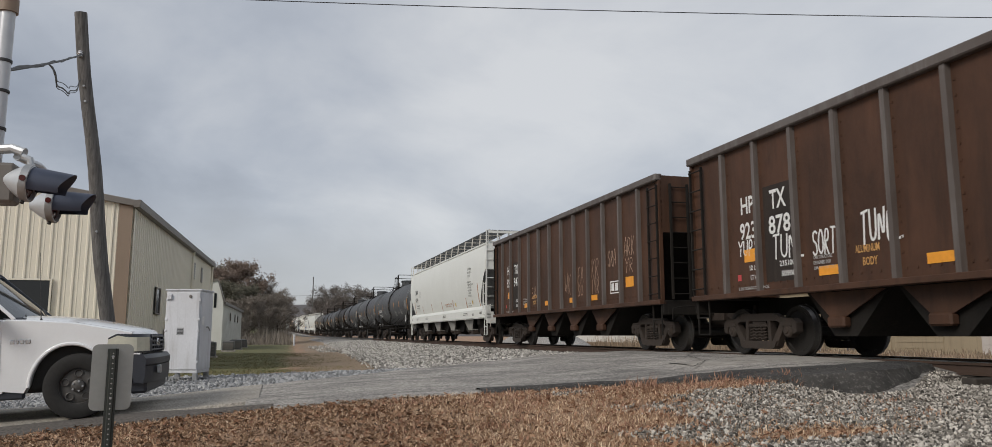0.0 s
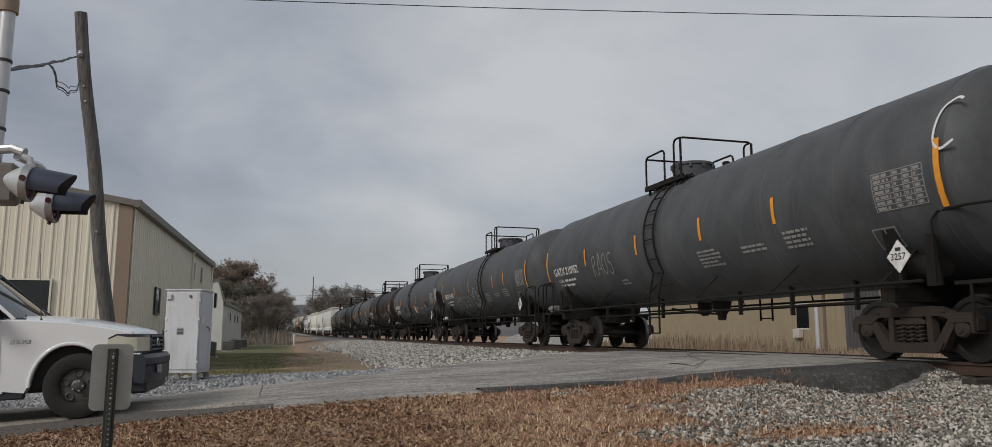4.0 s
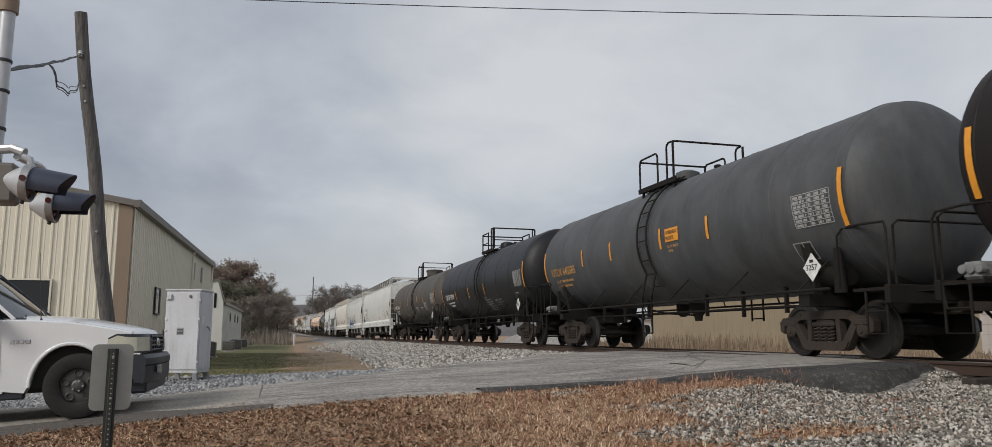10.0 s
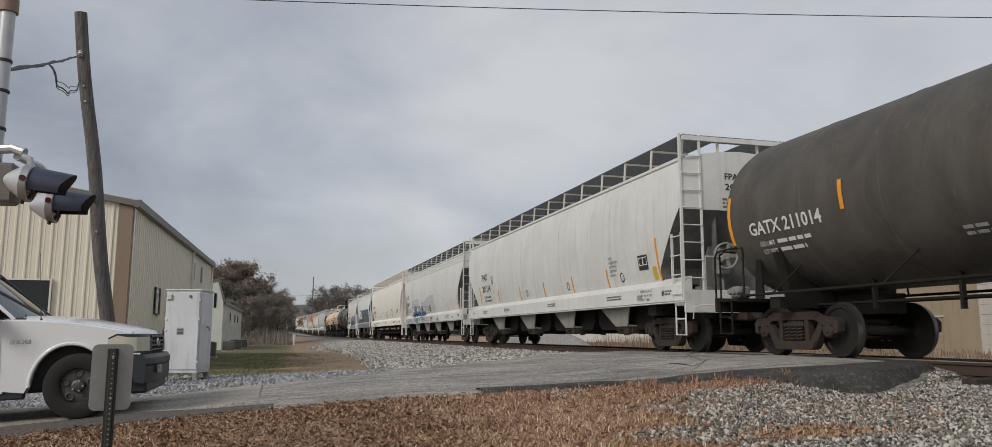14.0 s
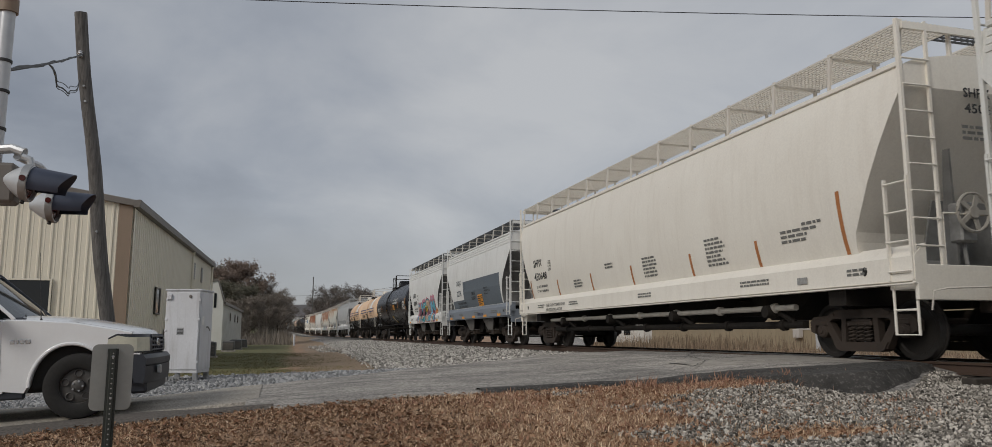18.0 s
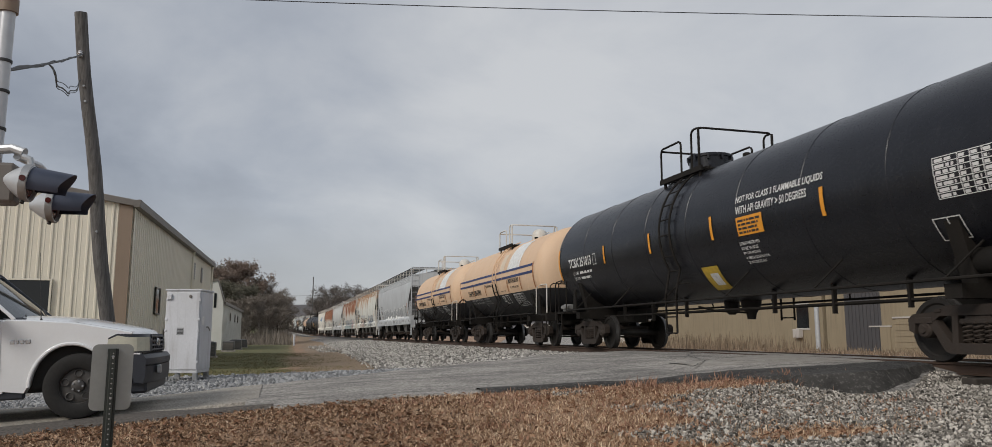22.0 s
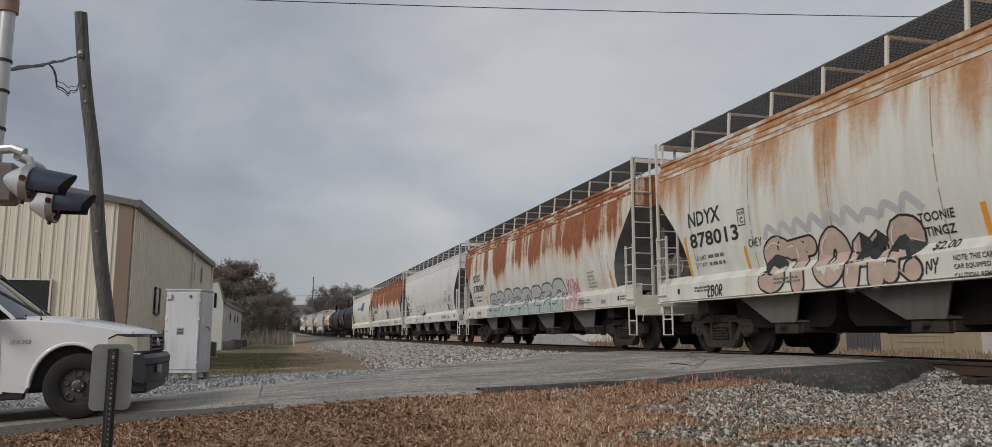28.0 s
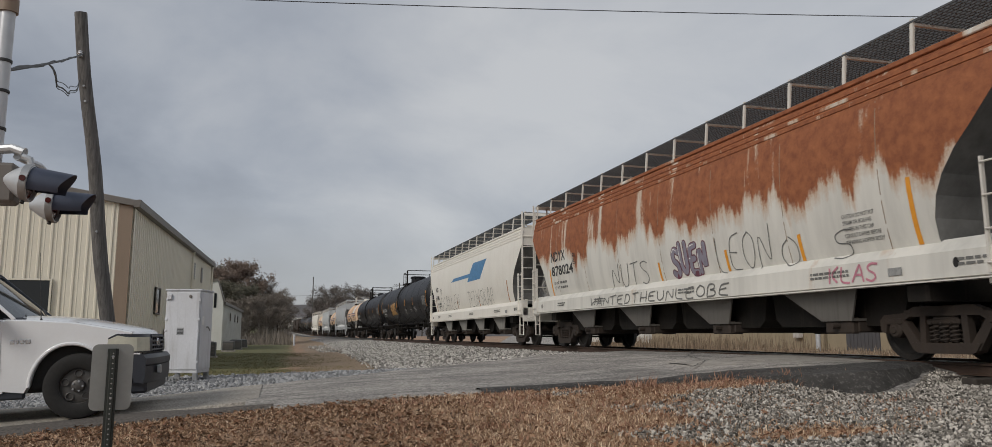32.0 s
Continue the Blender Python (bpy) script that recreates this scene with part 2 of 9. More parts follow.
M["palesilver"] = plain("pale_silver_spray_paint", (0.50, 0.51, 0.50), 0.5, 0, 0.25, 4.0)
M["palegreen"] = plain("pale_green_grey_spray", (0.42, 0.50, 0.48), 0.55, 0, 0.25, 5.0)
M["sprayred"] = plain("red_spray_paint", (0.45, 0.06, 0.06), 0.5)
M["placard"] = plain("white_placard", (0.78, 0.78, 0.76), 0.5)
M["soot2"] = paint("dark_lettering_field", (0.03, 0.022, 0.018), (0.05, 0.04, 0.03), 0.6, 0.3, 0.6, gloss=0.3)
M["dimchalk"] = plain("worn_white_lettering", (0.40, 0.40, 0.39), 0.6, 0, 0.35, 14)
M["palegrey"] = plain("grey_overpaint", (0.50, 0.51, 0.52), 0.6, 0, 0.12, 3.0)
M["navyspray"] = plain("dark_blue_spray_paint", (0.03, 0.075, 0.17), 0.5, 0, 0.3, 5.0)
M["steelink"] = plain("slate_lettering", (0.11, 0.13, 0.15), 0.6)
M["stripeblue"] = plain("navy_stripe_paint", (0.025, 0.045, 0.15), 0.5, 0, 0.2)
M["palecream"] = plain("faded_cream_paint", (0.74, 0.62, 0.48), 0.6, 0, 0.12, 3.0)
M["seamrust"] = plain("rusty_weld_seam", (0.30, 0.21, 0.14), 0.7, 0, 0.4, 5.0)
M["tanpink"] = plain("tan_pink_spray_paint", (0.52, 0.40, 0.33), 0.55, 0, 0.2, 4.0)
M["palepink"] = plain("pale_pink_spray_paint", (0.58, 0.42, 0.40), 0.55, 0, 0.2, 4.0)
M["slatepurple"] = plain("grey_purple_spray_paint", (0.26, 0.24, 0.29), 0.55, 0, 0.2, 4.0)
M["steelpipe"] = paint("dirty_pale_pipe", (0.42, 0.40, 0.36), (0.1, 0.08, 0.06), 0.7, 0.5)
M["deepteal"] = plain("deep_teal_spray_paint", (0.03, 0.20, 0.22), 0.5, 0, 0.3, 3.0)
M["spraysky"] = plain("sky_blue_spray_paint", (0.16, 0.42, 0.58), 0.5, 0, 0.3, 3.0)
M["plum"] = plain("plum_spray_paint", (0.16, 0.055, 0.08), 0.5, 0, 0.3, 3.0)
M["steelgrey"] = plain("dull_cast_aluminium", (0.26, 0.26, 0.255), 0.55, 0.3)
M["bearing"] = plain("blue_bearing_cap", (0.08, 0.13, 0.30), 0.5)


# ---- mesh helpers ----
def finish(name, bm, mats, smooth=35):
    me = bpy.data.meshes.new(name)
    bmesh.ops.recalc_face_normals(bm, faces=bm.faces)
    bm.to_mesh(me)
    bm.free()
    for m in mats if isinstance(mats, (list, tuple)) else [mats]:
        me.materials.append(m)
    if smooth:
        me.polygons.foreach_set("use_smooth", [True] * len(me.polygons))
        me.set_sharp_from_angle(angle=radians(smooth))
    return me


def part(name, bm, material, parent=None, label="", smooth=35):
    ob = new(name, finish(name, bm, material, smooth))
    ob.parent = parent
    if label:
        ob["label"] = label
    return ob


def again(name, me, parent, m=None, label=""):
    """One more object on a mesh that exists."""
    ob = new(name, me)
    ob.parent = parent
    if m is not None:
        ob.matrix_basis = m
    if label:
        ob["label"] = label
    return ob


def thing(name, label, category, group="", kind="", m=None):
    ob = new(name)
    ob.empty_display_size = 0.3
    if m is not None:
        ob.matrix_basis = m
    return tagged(ob, label, category, group, kind)


def B():
    return bmesh.new()


def box(bm, a, b, bev=0.0, m=None):
    lo, hi = [min(p) for p in zip(a, b)], [max(p) for p in zip(a, b)]
    vs = [bm.verts.new((x, y, z)) for x in (lo[0], hi[0]) for y in (lo[1], hi[1]) for z in (lo[2], hi[2])]
    fs = [bm.faces.new([vs[i] for i in q]) for q in ((0, 1, 3, 2), (4, 6, 7, 5), (0, 4, 5, 1), (2, 3, 7, 6), (0, 2, 6, 4), (1, 5, 7, 3))]
    if bev:
        es = list({e for f in fs for e in f.edges})
        r = bmesh.ops.bevel(bm, geom=es, offset=bev, segments=1, profile=0.7, affect="EDGES")
        vs = list({v for f in r["faces"] for v in f.verts} | {v for v in vs if v.is_valid})
    if m is not None:
        bmesh.ops.transform(bm, matrix=m, verts=[v for v in vs if v.is_valid])
    return bm


def frame_of(d):
    d = d.normalized()
    u = d.cross(Vector((0, 0, 1)))
    if u.length < 1e-4:
        u = Vector((1, 0, 0))
    u.normalize()
    return u, d.cross(u).normalized()


def tube(bm, pts, r, seg=7, r1=None, caps=True):
    """A round bar along a line of points."""
    pts = [Vector(p) for p in pts]
    rings = []
    for i, p in enumerate(pts):
        d = (pts[min(i + 1, len(pts) - 1)] - pts[max(i - 1, 0)])
        u, w = frame_of(d)
        if rings and u.dot(last) < 0:
            u, w = -u, -w
        last = u
        rr = r if r1 is None else r + (r1 - r) * i / (len(pts) - 1)
        rings.append([bm.verts.new(p + (u * math.cos(a) + w * math.sin(a)) * rr) for a in (2 * math.pi * k / seg for k in range(seg))])
    for a, b in zip(rings, rings[1:]):
        for k in range(seg):
            bm.faces.new((a[k], a[(k + 1) % seg], b[(k + 1) % seg], b[k]))
    if caps:
        bm.faces.new(rings[0])
        bm.faces.new(rings[-1][::-1])
    return bm


def lathe(bm, prof, seg=24, m=Matrix(), mat=None):
    """A turned form: (radius, height) along z, then put by m. mat: index per ring."""
    rings = []
    for r, h in prof:
        if r < 1e-5:
            rings.append([bm.verts.new(m @ Vector((0, 0, h)))])
        else:
            rings.append([bm.verts.new(m @ Vector((r * math.cos(2 * math.pi * k / seg), r * math.sin(2 * math.pi * k / seg), h))) for k in range(seg)])
    for i, (a, b) in enumerate(zip(rings, rings[1:])):
        for k in range(seg):
            q = [a[k % len(a)], a[(k + 1) % len(a)], b[(k + 1) % len(b)], b[k % len(b)]]
            q = list(dict.fromkeys(q))
            if len(q) > 2:
                f = bm.faces.new(q)
                if mat:
                    f.material_index = mat[i]
    return bm


def slab(bm, poly, x0, x1, axis="x"):
    """A flat outline given a thickness along an axis: poly in (y, z) for x, (x, z) for y, (x, y) for z."""
    put = {"x": lambda p, d: (d, p[0], p[1]), "y": lambda p, d: (p[0], d, p[1]), "z": lambda p, d: (p[0], p[1], d)}[axis]
    a = [bm.verts.new(put(p, x0)) for p in poly]
    b = [bm.verts.new(put(p, x1)) for p in poly]
    bm.faces.new(a)
    bm.faces.new(b[::-1])
    for k in range(len(poly)):
        j = (k + 1) % len(poly)
        bm.faces.new((a[k], b[k], b[j], a[j]))
    return bm


AX = Matrix.Rotation(radians(90), 4, "Y")  # turned forms along x
AY = Matrix.Rotation(radians(-90), 4, "X")  # along y


# ---- lettering and marks laid on a car's side ----
def text_mesh(text, size, bold=0.012):
    cu = bpy.data.curves.new("letters", "FONT")
    cu.body, cu.size, cu.offset, cu.resolution_u = text, size, bold * size, 2
    ob = bpy.data.objects.new("letters", cu)
    me = bpy.data.meshes.new_from_object(ob)
    bpy.data.objects.remove(ob)
    bpy.data.curves.remove(cu)
    return me


def lay_rect(bm, put, u0, v0, u1, v1, lean=0.0, n=5):
    prev = None
    for i in range(n + 1):
        v = v0 + (v1 - v0) * i / n
        k = lean * i / n
        cur = bm.verts.new(put(u0 + k, v)), bm.verts.new(put(u1 + k, v))
        if prev:
            bm.faces.new((prev[0], prev[1], cur[1], cur[0]))
        prev = cur
    return bm


def lay_lines(bm, put, u, v, w, h, n, rnd):
    """Small unreadable print: lines of short bars."""
    step = h / n
    for i in range(n):
        x, end = u, u + w * rnd.uniform(0.7, 1.0)
        while x < end:
            k = min(end, x + step * rnd.uniform(0.6, 2.6))
            lay_rect(bm, put, x, v - step * (i + 0.75), k, v - step * (i + 0.2), n=1)
            x = k + step * 0.35
    return bm


def lay_stroke(bm, put, pts, w):
    """A painted stroke along flat points."""
    pts = [Vector((p[0], p[1], 0)) for p in pts]
    prev = None
    for i, p in enumerate(pts):
        d = (pts[min(i + 1, len(pts) - 1)] - pts[max(i - 1, 0)])
        if d.length < 1e-6:
            continue
        k = Vector((-d.y, d.x, 0)).normalized() * w * 0.5
        cur = bm.verts.new(put(p.x + k.x, p.y + k.y)), bm.verts.new(put(p.x - k.x, p.y - k.y))
        if prev:
            bm.faces.new((prev[0], prev[1], cur[1], cur[0]))
        prev = cur
    return bm


def lay_fill(bm, put, outline):
    cu, cv = sum(p[0] for p in outline) / len(outline), sum(p[1] for p in outline) / len(outline)
    rings = []
    for k in (1.0, 0.66, 0.33):
        rings.append([bm.verts.new(put(cu + (p[0] - cu) * k, cv + (p[1] - cv) * k)) for p in outline])
    n = len(outline)
    for a, b in zip(rings, rings[1:]):
        for i in range(n):
            bm.faces.new((a[i], a[(i + 1) % n], b[(i + 1) % n], b[i]))
    bm.faces.new(rings[-1])
    return bm


def bubble_row(car, surface, u, v, w, h, n, fills, line, seed, low=None):
    """Fat round-topped letters side by side, outlined, each with small cuts inside."""
    rnd = random.Random(seed)
    cell = w / n

    def block(x, y, a, b, lean):
        out = []
        for i in range(26):
            an = math.pi * i / 25
            c, s = math.cos(an), math.sin(an)
            r = (abs(c) ** 3.2 + abs(s) ** 3.2) ** (-1 / 3.2)
            out.append((x + a * 0.5 * (1 + r * c) + lean * r * s, y + b * 0.35 + b * 0.65 * r * s))
        return out + [(x + a * 0.04, y), (x + a * 0.5, y + b * 0.03), (x + a * 0.96, y)]

    for k in range(n):
        x, hh = u + cell * k, h * rnd.uniform(0.86, 1.05)
        lean = rnd.uniform(-0.05, 0.1) * cell
        d = 0.0005 * (k % 2)
        bm = B()
        lay_fill(bm, surface(0.004 + d), block(x - 0.04, v - 0.03, cell * 1.04 + 0.08, hh + 0.09, lean))
        part("graffiti_outline", bm, M[line], car, "", 0)
        bm = B()
        lay_fill(bm, surface(0.007 + d), block(x, v, cell * 1.04, hh, lean))
        part("graffiti_letter", bm, M[fills[k % len(fills)]], car, "", 0)
        if low:
            bm = B()
            lay_rect(bm, surface(0.0095), x + 0.05, v, x + cell - 0.03, v + 0.36 * h, n=3)
            part("graffiti_shade", bm, M[low], car, "", 0)
        bm = B()
        cx = x + cell * rnd.uniform(0.35, 0.6)
        for q in range(rnd.choice((1, 2, 2))):
            zz = v + hh * rnd.uniform(0.2, 0.6)
            lay_stroke(bm, surface(0.011), rounded([(cx, zz), (cx + rnd.uniform(-0.06, 0.12) * cell, zz + 0.12 * hh), (cx + rnd.uniform(-0.1, 0.1) * cell, zz + rnd.uniform(0.15, 0.3) * hh)]), rnd.uniform(0.03, 0.07))
        part("graffiti_cut", bm, M[line], car, "", 0)


def rounded(pts, n=3):
    """Corners cut twice, so that strokes bend softly."""
    for _ in range(n - 1):
        out = [pts[0]]
        for a, b in zip(pts, pts[1:]):
            out += [(a[0] * 0.78 + b[0] * 0.22, a[1] * 0.78 + b[1] * 0.22), (a[0] * 0.22 + b[0] * 0.78, a[1] * 0.22 + b[1] * 0.78)]
        pts = out + [pts[-1]]
    return pts


LETTERS = {
    "A": [[(0, 0), (0.45, 1), (0.55, 1), (1, 0)], [(0.2, 0.36), (0.8, 0.36)]], "B": [[(0.1, 0), (0.1, 1), (0.8, 0.95), (0.75, 0.56), (0.15, 0.52), (0.95, 0.45), (0.85, 0.03), (0.1, 0)]],
    "C": [[(0.95, 0.85), (0.6, 1), (0.1, 0.8), (0.05, 0.25), (0.5, 0), (0.95, 0.15)]], "E": [[(0.95, 1), (0.15, 0.95), (0.08, 0.5), (0.12, 0.02), (0.95, 0)], [(0.1, 0.5), (0.75, 0.52)]],
    "D": [[(0.1, 0), (0.1, 1), (0.7, 0.9), (0.95, 0.5), (0.7, 0.08), (0.1, 0)]], "I": [[(0.5, 1), (0.5, 0)]],
    "H": [[(0.1, 1), (0.05, 0)], [(0.92, 1), (0.95, 0)], [(0.1, 0.52), (0.9, 0.48)]], "K": [[(0.1, 1), (0.1, 0)], [(0.95, 1), (0.2, 0.5), (1, 0)]],
    "L": [[(0.12, 1), (0.08, 0.05), (0.95, 0.02)]], "M": [[(0, 0), (0.1, 1), (0.5, 0.4), (0.9, 1), (1, 0)]], "N": [[(0.05, 0), (0.08, 1), (0.9, 0.02), (0.95, 1)]],
    "O": [[(0.5, 1), (0.1, 0.8), (0.05, 0.25), (0.5, 0), (0.95, 0.25), (0.9, 0.8), (0.5, 1)]], "P": [[(0.1, 0), (0.1, 1), (0.85, 0.95), (0.85, 0.5), (0.15, 0.45)]],
    "R": [[(0.08, 0), (0.1, 1), (0.85, 0.93), (0.8, 0.55), (0.15, 0.5), (0.95, 0)]], "S": [[(0.95, 0.88), (0.5, 1), (0.08, 0.82), (0.25, 0.56), (0.8, 0.44), (0.92, 0.15), (0.5, 0), (0.05, 0.12)]],
    "T": [[(0, 0.95), (1, 1)], [(0.52, 0.95), (0.48, 0)]], "U": [[(0.08, 1), (0.08, 0.2), (0.5, 0), (0.92, 0.2), (0.95, 1)]], "W": [[(0, 1), (0.22, 0), (0.5, 0.6), (0.78, 0), (1, 1)]],
    "Y": [[(0, 1), (0.5, 0.5), (1, 1)], [(0.5, 0.5), (0.42, 0)]], "Z": [[(0, 0.95), (0.95, 1), (0.05, 0.04), (1, 0)]], "9": [[(0.85, 0.6), (0.4, 0.5), (0.12, 0.75), (0.5, 1), (0.88, 0.8), (0.8, 0.3), (0.4, 0)]]}


def resample(pts, step=0.08):
    out = []
    for a, b in zip(pts, pts[1:]):
        m = max(1, int(math.hypot(b[0] - a[0], b[1] - a[1]) / step))
        out += [(a[0] + (b[0] - a[0]) * i / m, a[1] + (b[1] - a[1]) * i / m) for i in range(m)]
    return out + [pts[-1]]


def capped_stroke(bm, surface, lift, pts, w):
    """A stroke with round ends."""
    lay_stroke(bm, surface(lift), pts, w)
    for k, p in enumerate((pts[0], pts[-1])):
        lay_fill(bm, surface(lift + 0.0002 * (k + 1)), [(p[0] + 0.5 * w * math.cos(q), p[1] + 0.5 * w * math.sin(q)) for q in (0.449 * i for i in range(14))])


def piece(car, surface, word, u, v, w, h, fills, line, seed, fat=0.3, rim=0.045, inner=None, base=0.004, swell=0.08):
    """Painted letters: fat strokes, each letter outlined and filled, leaning into its neighbours."""
    rnd = random.Random(seed)
    cell = w / len(word)
    wd = fat * min(cell, h)
    for k, c in enumerate(word):
        hh = h * rnd.uniform(0.9, 1.06)
        y0 = v + h * rnd.uniform(-0.04, 0.05)
        lean = rnd.uniform(-swell, swell * 1.8) * cell
        tall = []
        for st in LETTERS[c]:
            pts = [(u + cell * k + wd * 0.5 + (cell * 1.1 - wd) * x + lean * y + rnd.uniform(-0.03, 0.03) * cell, y0 + wd / 2 + (hh - wd) * y) for x, y in st]
            tall.append(resample(rounded(pts)))
        bm = B()
        for i, pts in enumerate(tall):
            capped_stroke(bm, surface, base + 0.0007 * (k % 3) + 0.0002 * i, pts, wd + 2 * rim)
        part("graffiti_outline", bm, M[line], car, "", 0)
        bm = B()
        for i, pts in enumerate(tall):
            capped_stroke(bm, surface, base + 0.003 + 0.0007 * (k % 3) + 0.0002 * i, pts, wd)
        part("graffiti_letter", bm, M[fills[k % len(fills)]], car, "", 0)
        if inner:
            bm = B()
            for i, pts in enumerate(tall):
                half = pts[len(pts) // 2:] if (k + i) % 2 else pts[:max(3, len(pts) // 2)]
                lay_stroke(bm, surface(base + 0.0065 + 0.0003 * i), half, wd * 0.8)
            part("graffiti_shade", bm, M[inner[k % len(inner)]], car, "", 0)
        bm = B()
        for pts in tall:
            cut = pts[1:max(4, len(pts) // 3)]
            lay_stroke(bm, surface(base + 0.009), [(x - wd * 0.25, y + wd * 0.2) for x, y in cut], 0.022)
        part("graffiti_shine", bm, M["chalk" if line != "chalk" else "faint"], car, "", 0)


def scrawl(car, surface, mat, word, u, v, w, h, pen=0.03, seed=1):
    """Thin hand-drawn letters."""
    rnd = random.Random(seed)
    cell = w / len(word)
    bm = B()
    for k, c in enumerate(word):
        if c == " ":
            continue
        for st in LETTERS[c]:
            pts = [(u + cell * (k + 0.1 + 0.8 * x) + rnd.uniform(-0.06, 0.06) * cell + 0.12 * cell * y, v + h * y + rnd.uniform(-0.06, 0.06) * h) for x, y in st]
            lay_stroke(bm, surface(0.009), resample(rounded(pts), 0.06), pen)
    part("graffiti_tag", bm, M[mat], car, "", 0)


def lay_fit(bm, put, text, u, v, w, h, bold=0.012):
    """Letters stretched to a width and a capital height."""
    me = text_mesh(text, 1.0, bold)
    if not len(me.vertices):
        return bm
    xs, ys = [p.co.x for p in me.vertices], [p.co.y for p in me.vertices]
    kx, ky = w / max(0.01, max(xs) - min(xs)), h / max(0.01, max(ys) - min(ys))
    x0, y0 = min(xs), min(ys)
    vs = [bm.verts.new(put(u + (p.co.x - x0) * kx, v + (p.co.y - y0) * ky)) for p in me.vertices]
    for p in me.polygons:
        try:
            bm.faces.new([vs[i] for i in p.vertices])
        except ValueError:
            pass
    bpy.data.meshes.remove(me)
    return bm


def words(car, surface, mat, items, name="lettering", lift=0.009):
    for text, u, v, w, h in items:
        part(name, lay_fit(B(), surface(lift), text, u, v, w, h, 0.02), M[mat], car, "", 0)


def print_block(car, surface, mat, u, top, w, lines, step, lift=0.009):
    """A block of small readable print, line under line."""
    bm = B()
    most = max(len(t) for t in lines)
    for k, t in enumerate(lines):
        lay_fit(bm, surface(lift), t, u, top - step * (k + 1), w * len(t) / most, step * 0.62)
    part("stencil_print", bm, M[mat], car, "", 0)


def boxed(car, surface, mat, u, v, w, h, pen=0.02, mid=0, name="stencil_box"):
    """A painted frame, with upright dividers."""
    bm, put = B(), surface(0.009)
    for p, q, r, t in ((0, 0, w, pen), (0, h - pen, w, h), (0, pen, pen, h - pen), (w - pen, pen, w, h - pen)):
        lay_rect(bm, put, u + p, v + q, u + r, v + t, n=2)
    for k in range(mid):
        x = u + w * (k + 1) / (mid + 1)
        lay_rect(bm, put, x, v + pen, x + pen, v + h - pen, n=2)
    part(name, bm, M[mat], car, "", 0)


def patch(car, surface, mat, u, v, w, h, name, label="", lean=0.0, lift=0.009):
    part(name, lay_rect(B(), surface(lift), u, v, u + w, v + h, lean, 6), M[mat], car, label, 0)


# ---- rolling stock: x across (camera side is -x), y along (front is -y), z up from the rail head ----
WHEEL_R = 0.457
AXLE = 0.89  # half of a truck's wheelbase
KEEP = {}


def wheelset_mesh():
    bm = B()
    for s in (-1, 1):
        prof = [(0.0, 0.11), (0.10, 0.11), (0.115, 0.07), (0.15, 0.05), (0.36, 0.035), (0.385, 0.06), (0.452, 0.062), (0.46, -0.03), (0.49, -0.045), (0.49, -0.07), (0.40, -0.075), (0.37, -0.02), (0.15, -0.03), (0.1, -0.07), (0.075, -0.08)]
        lathe(bm, prof, 32, Matrix.Translation((s * 0.76, 0, 0)) @ Matrix.Scale(s, 4, (1, 0, 0)) @ AX, [0, 0, 0, 0, 0, 0, 1, 0, 0, 0, 0, 0, 0, 0])
        # chalk-marked bearing end cap with three bolts
        for k in range(3):
            a = 2.094 * k
            tube(bm, [(s * 0.95, 0.045 * math.cos(a), 0.045 * math.sin(a)), (s * 1.045, 0.045 * math.cos(a), 0.045 * math.sin(a))], 0.016, 6)
    tube(bm, [(-0.94, 0, 0), (0.94, 0, 0)], 0.085, 12)
    return finish("wheelset", bm, [M["wheel"], M["tread"]], 40)


def side_frame_mesh(s):
    """Cast side frame: top and bottom members, sloped columns, journal ends."""
    bm = B()
    x0, x1 = s * 0.93, s * 1.07
    up = [(-1.16, 0.44), (-1.17, 0.60), (-1.08, 0.68), (-0.72, 0.70), (-0.50, 0.79), (0.50, 0.79), (0.72, 0.70), (1.08, 0.68), (1.17, 0.60), (1.16, 0.44), (1.06, 0.40), (1.04, 0.55), (0.76, 0.55), (0.60, 0.645), (-0.60, 0.645), (-0.76, 0.55), (-1.04, 0.55), (-1.06, 0.40)]
    slab(bm, up, x0, x1)
    for k in (-1, 1):
        # sloped outer strut, upright column, journal box
        slab(bm, [(k * 0.84, 0.60), (k * 0.70, 0.62), (k * 0.40, 0.22), (k * 0.56, 0.17)], x0 + s * 0.012, x1 - s * 0.008)
        slab(bm, [(k * 0.40, 0.66), (k * 0.30, 0.66), (k * 0.32, 0.26), (k * 0.42, 0.26)], x0 + s * 0.012, x1 - s * 0.004)
        lathe(bm, [(0, 0.10), (0.05, 0.10), (0.06, 0.08), (0.10, 0.075), (0.125, 0.045), (0.125, -0.1), (0, -0.1)], 18, Matrix.Translation((s * 1.0, k * AXLE, 0.457)) @ Matrix.Scale(s, 4, (1, 0, 0)) @ AX)
        box(bm, (s * 0.92, k * AXLE - 0.16, 0.53), (s * 1.08, k * AXLE + 0.16, 0.64), 0.02)
        box(bm, (s * 1.07, k * 0.62 - 0.05, 0.70), (s * 1.085, k * 0.62 + 0.05, 0.74))
    slab(bm, [(-0.60, 0.27), (0.60, 0.27), (0.52, 0.15), (0.42, 0.12), (-0.42, 0.12), (-0.52, 0.15)], x0 - s * 0.03, x1 + s * 0.02)
    box(bm, (x0 - s * 0.01, -0.28, 0.52), (x1 + s * 0.015, 0.28, 0.60), 0.02)
    return finish("side_frame", bm, M["truck"], 30)


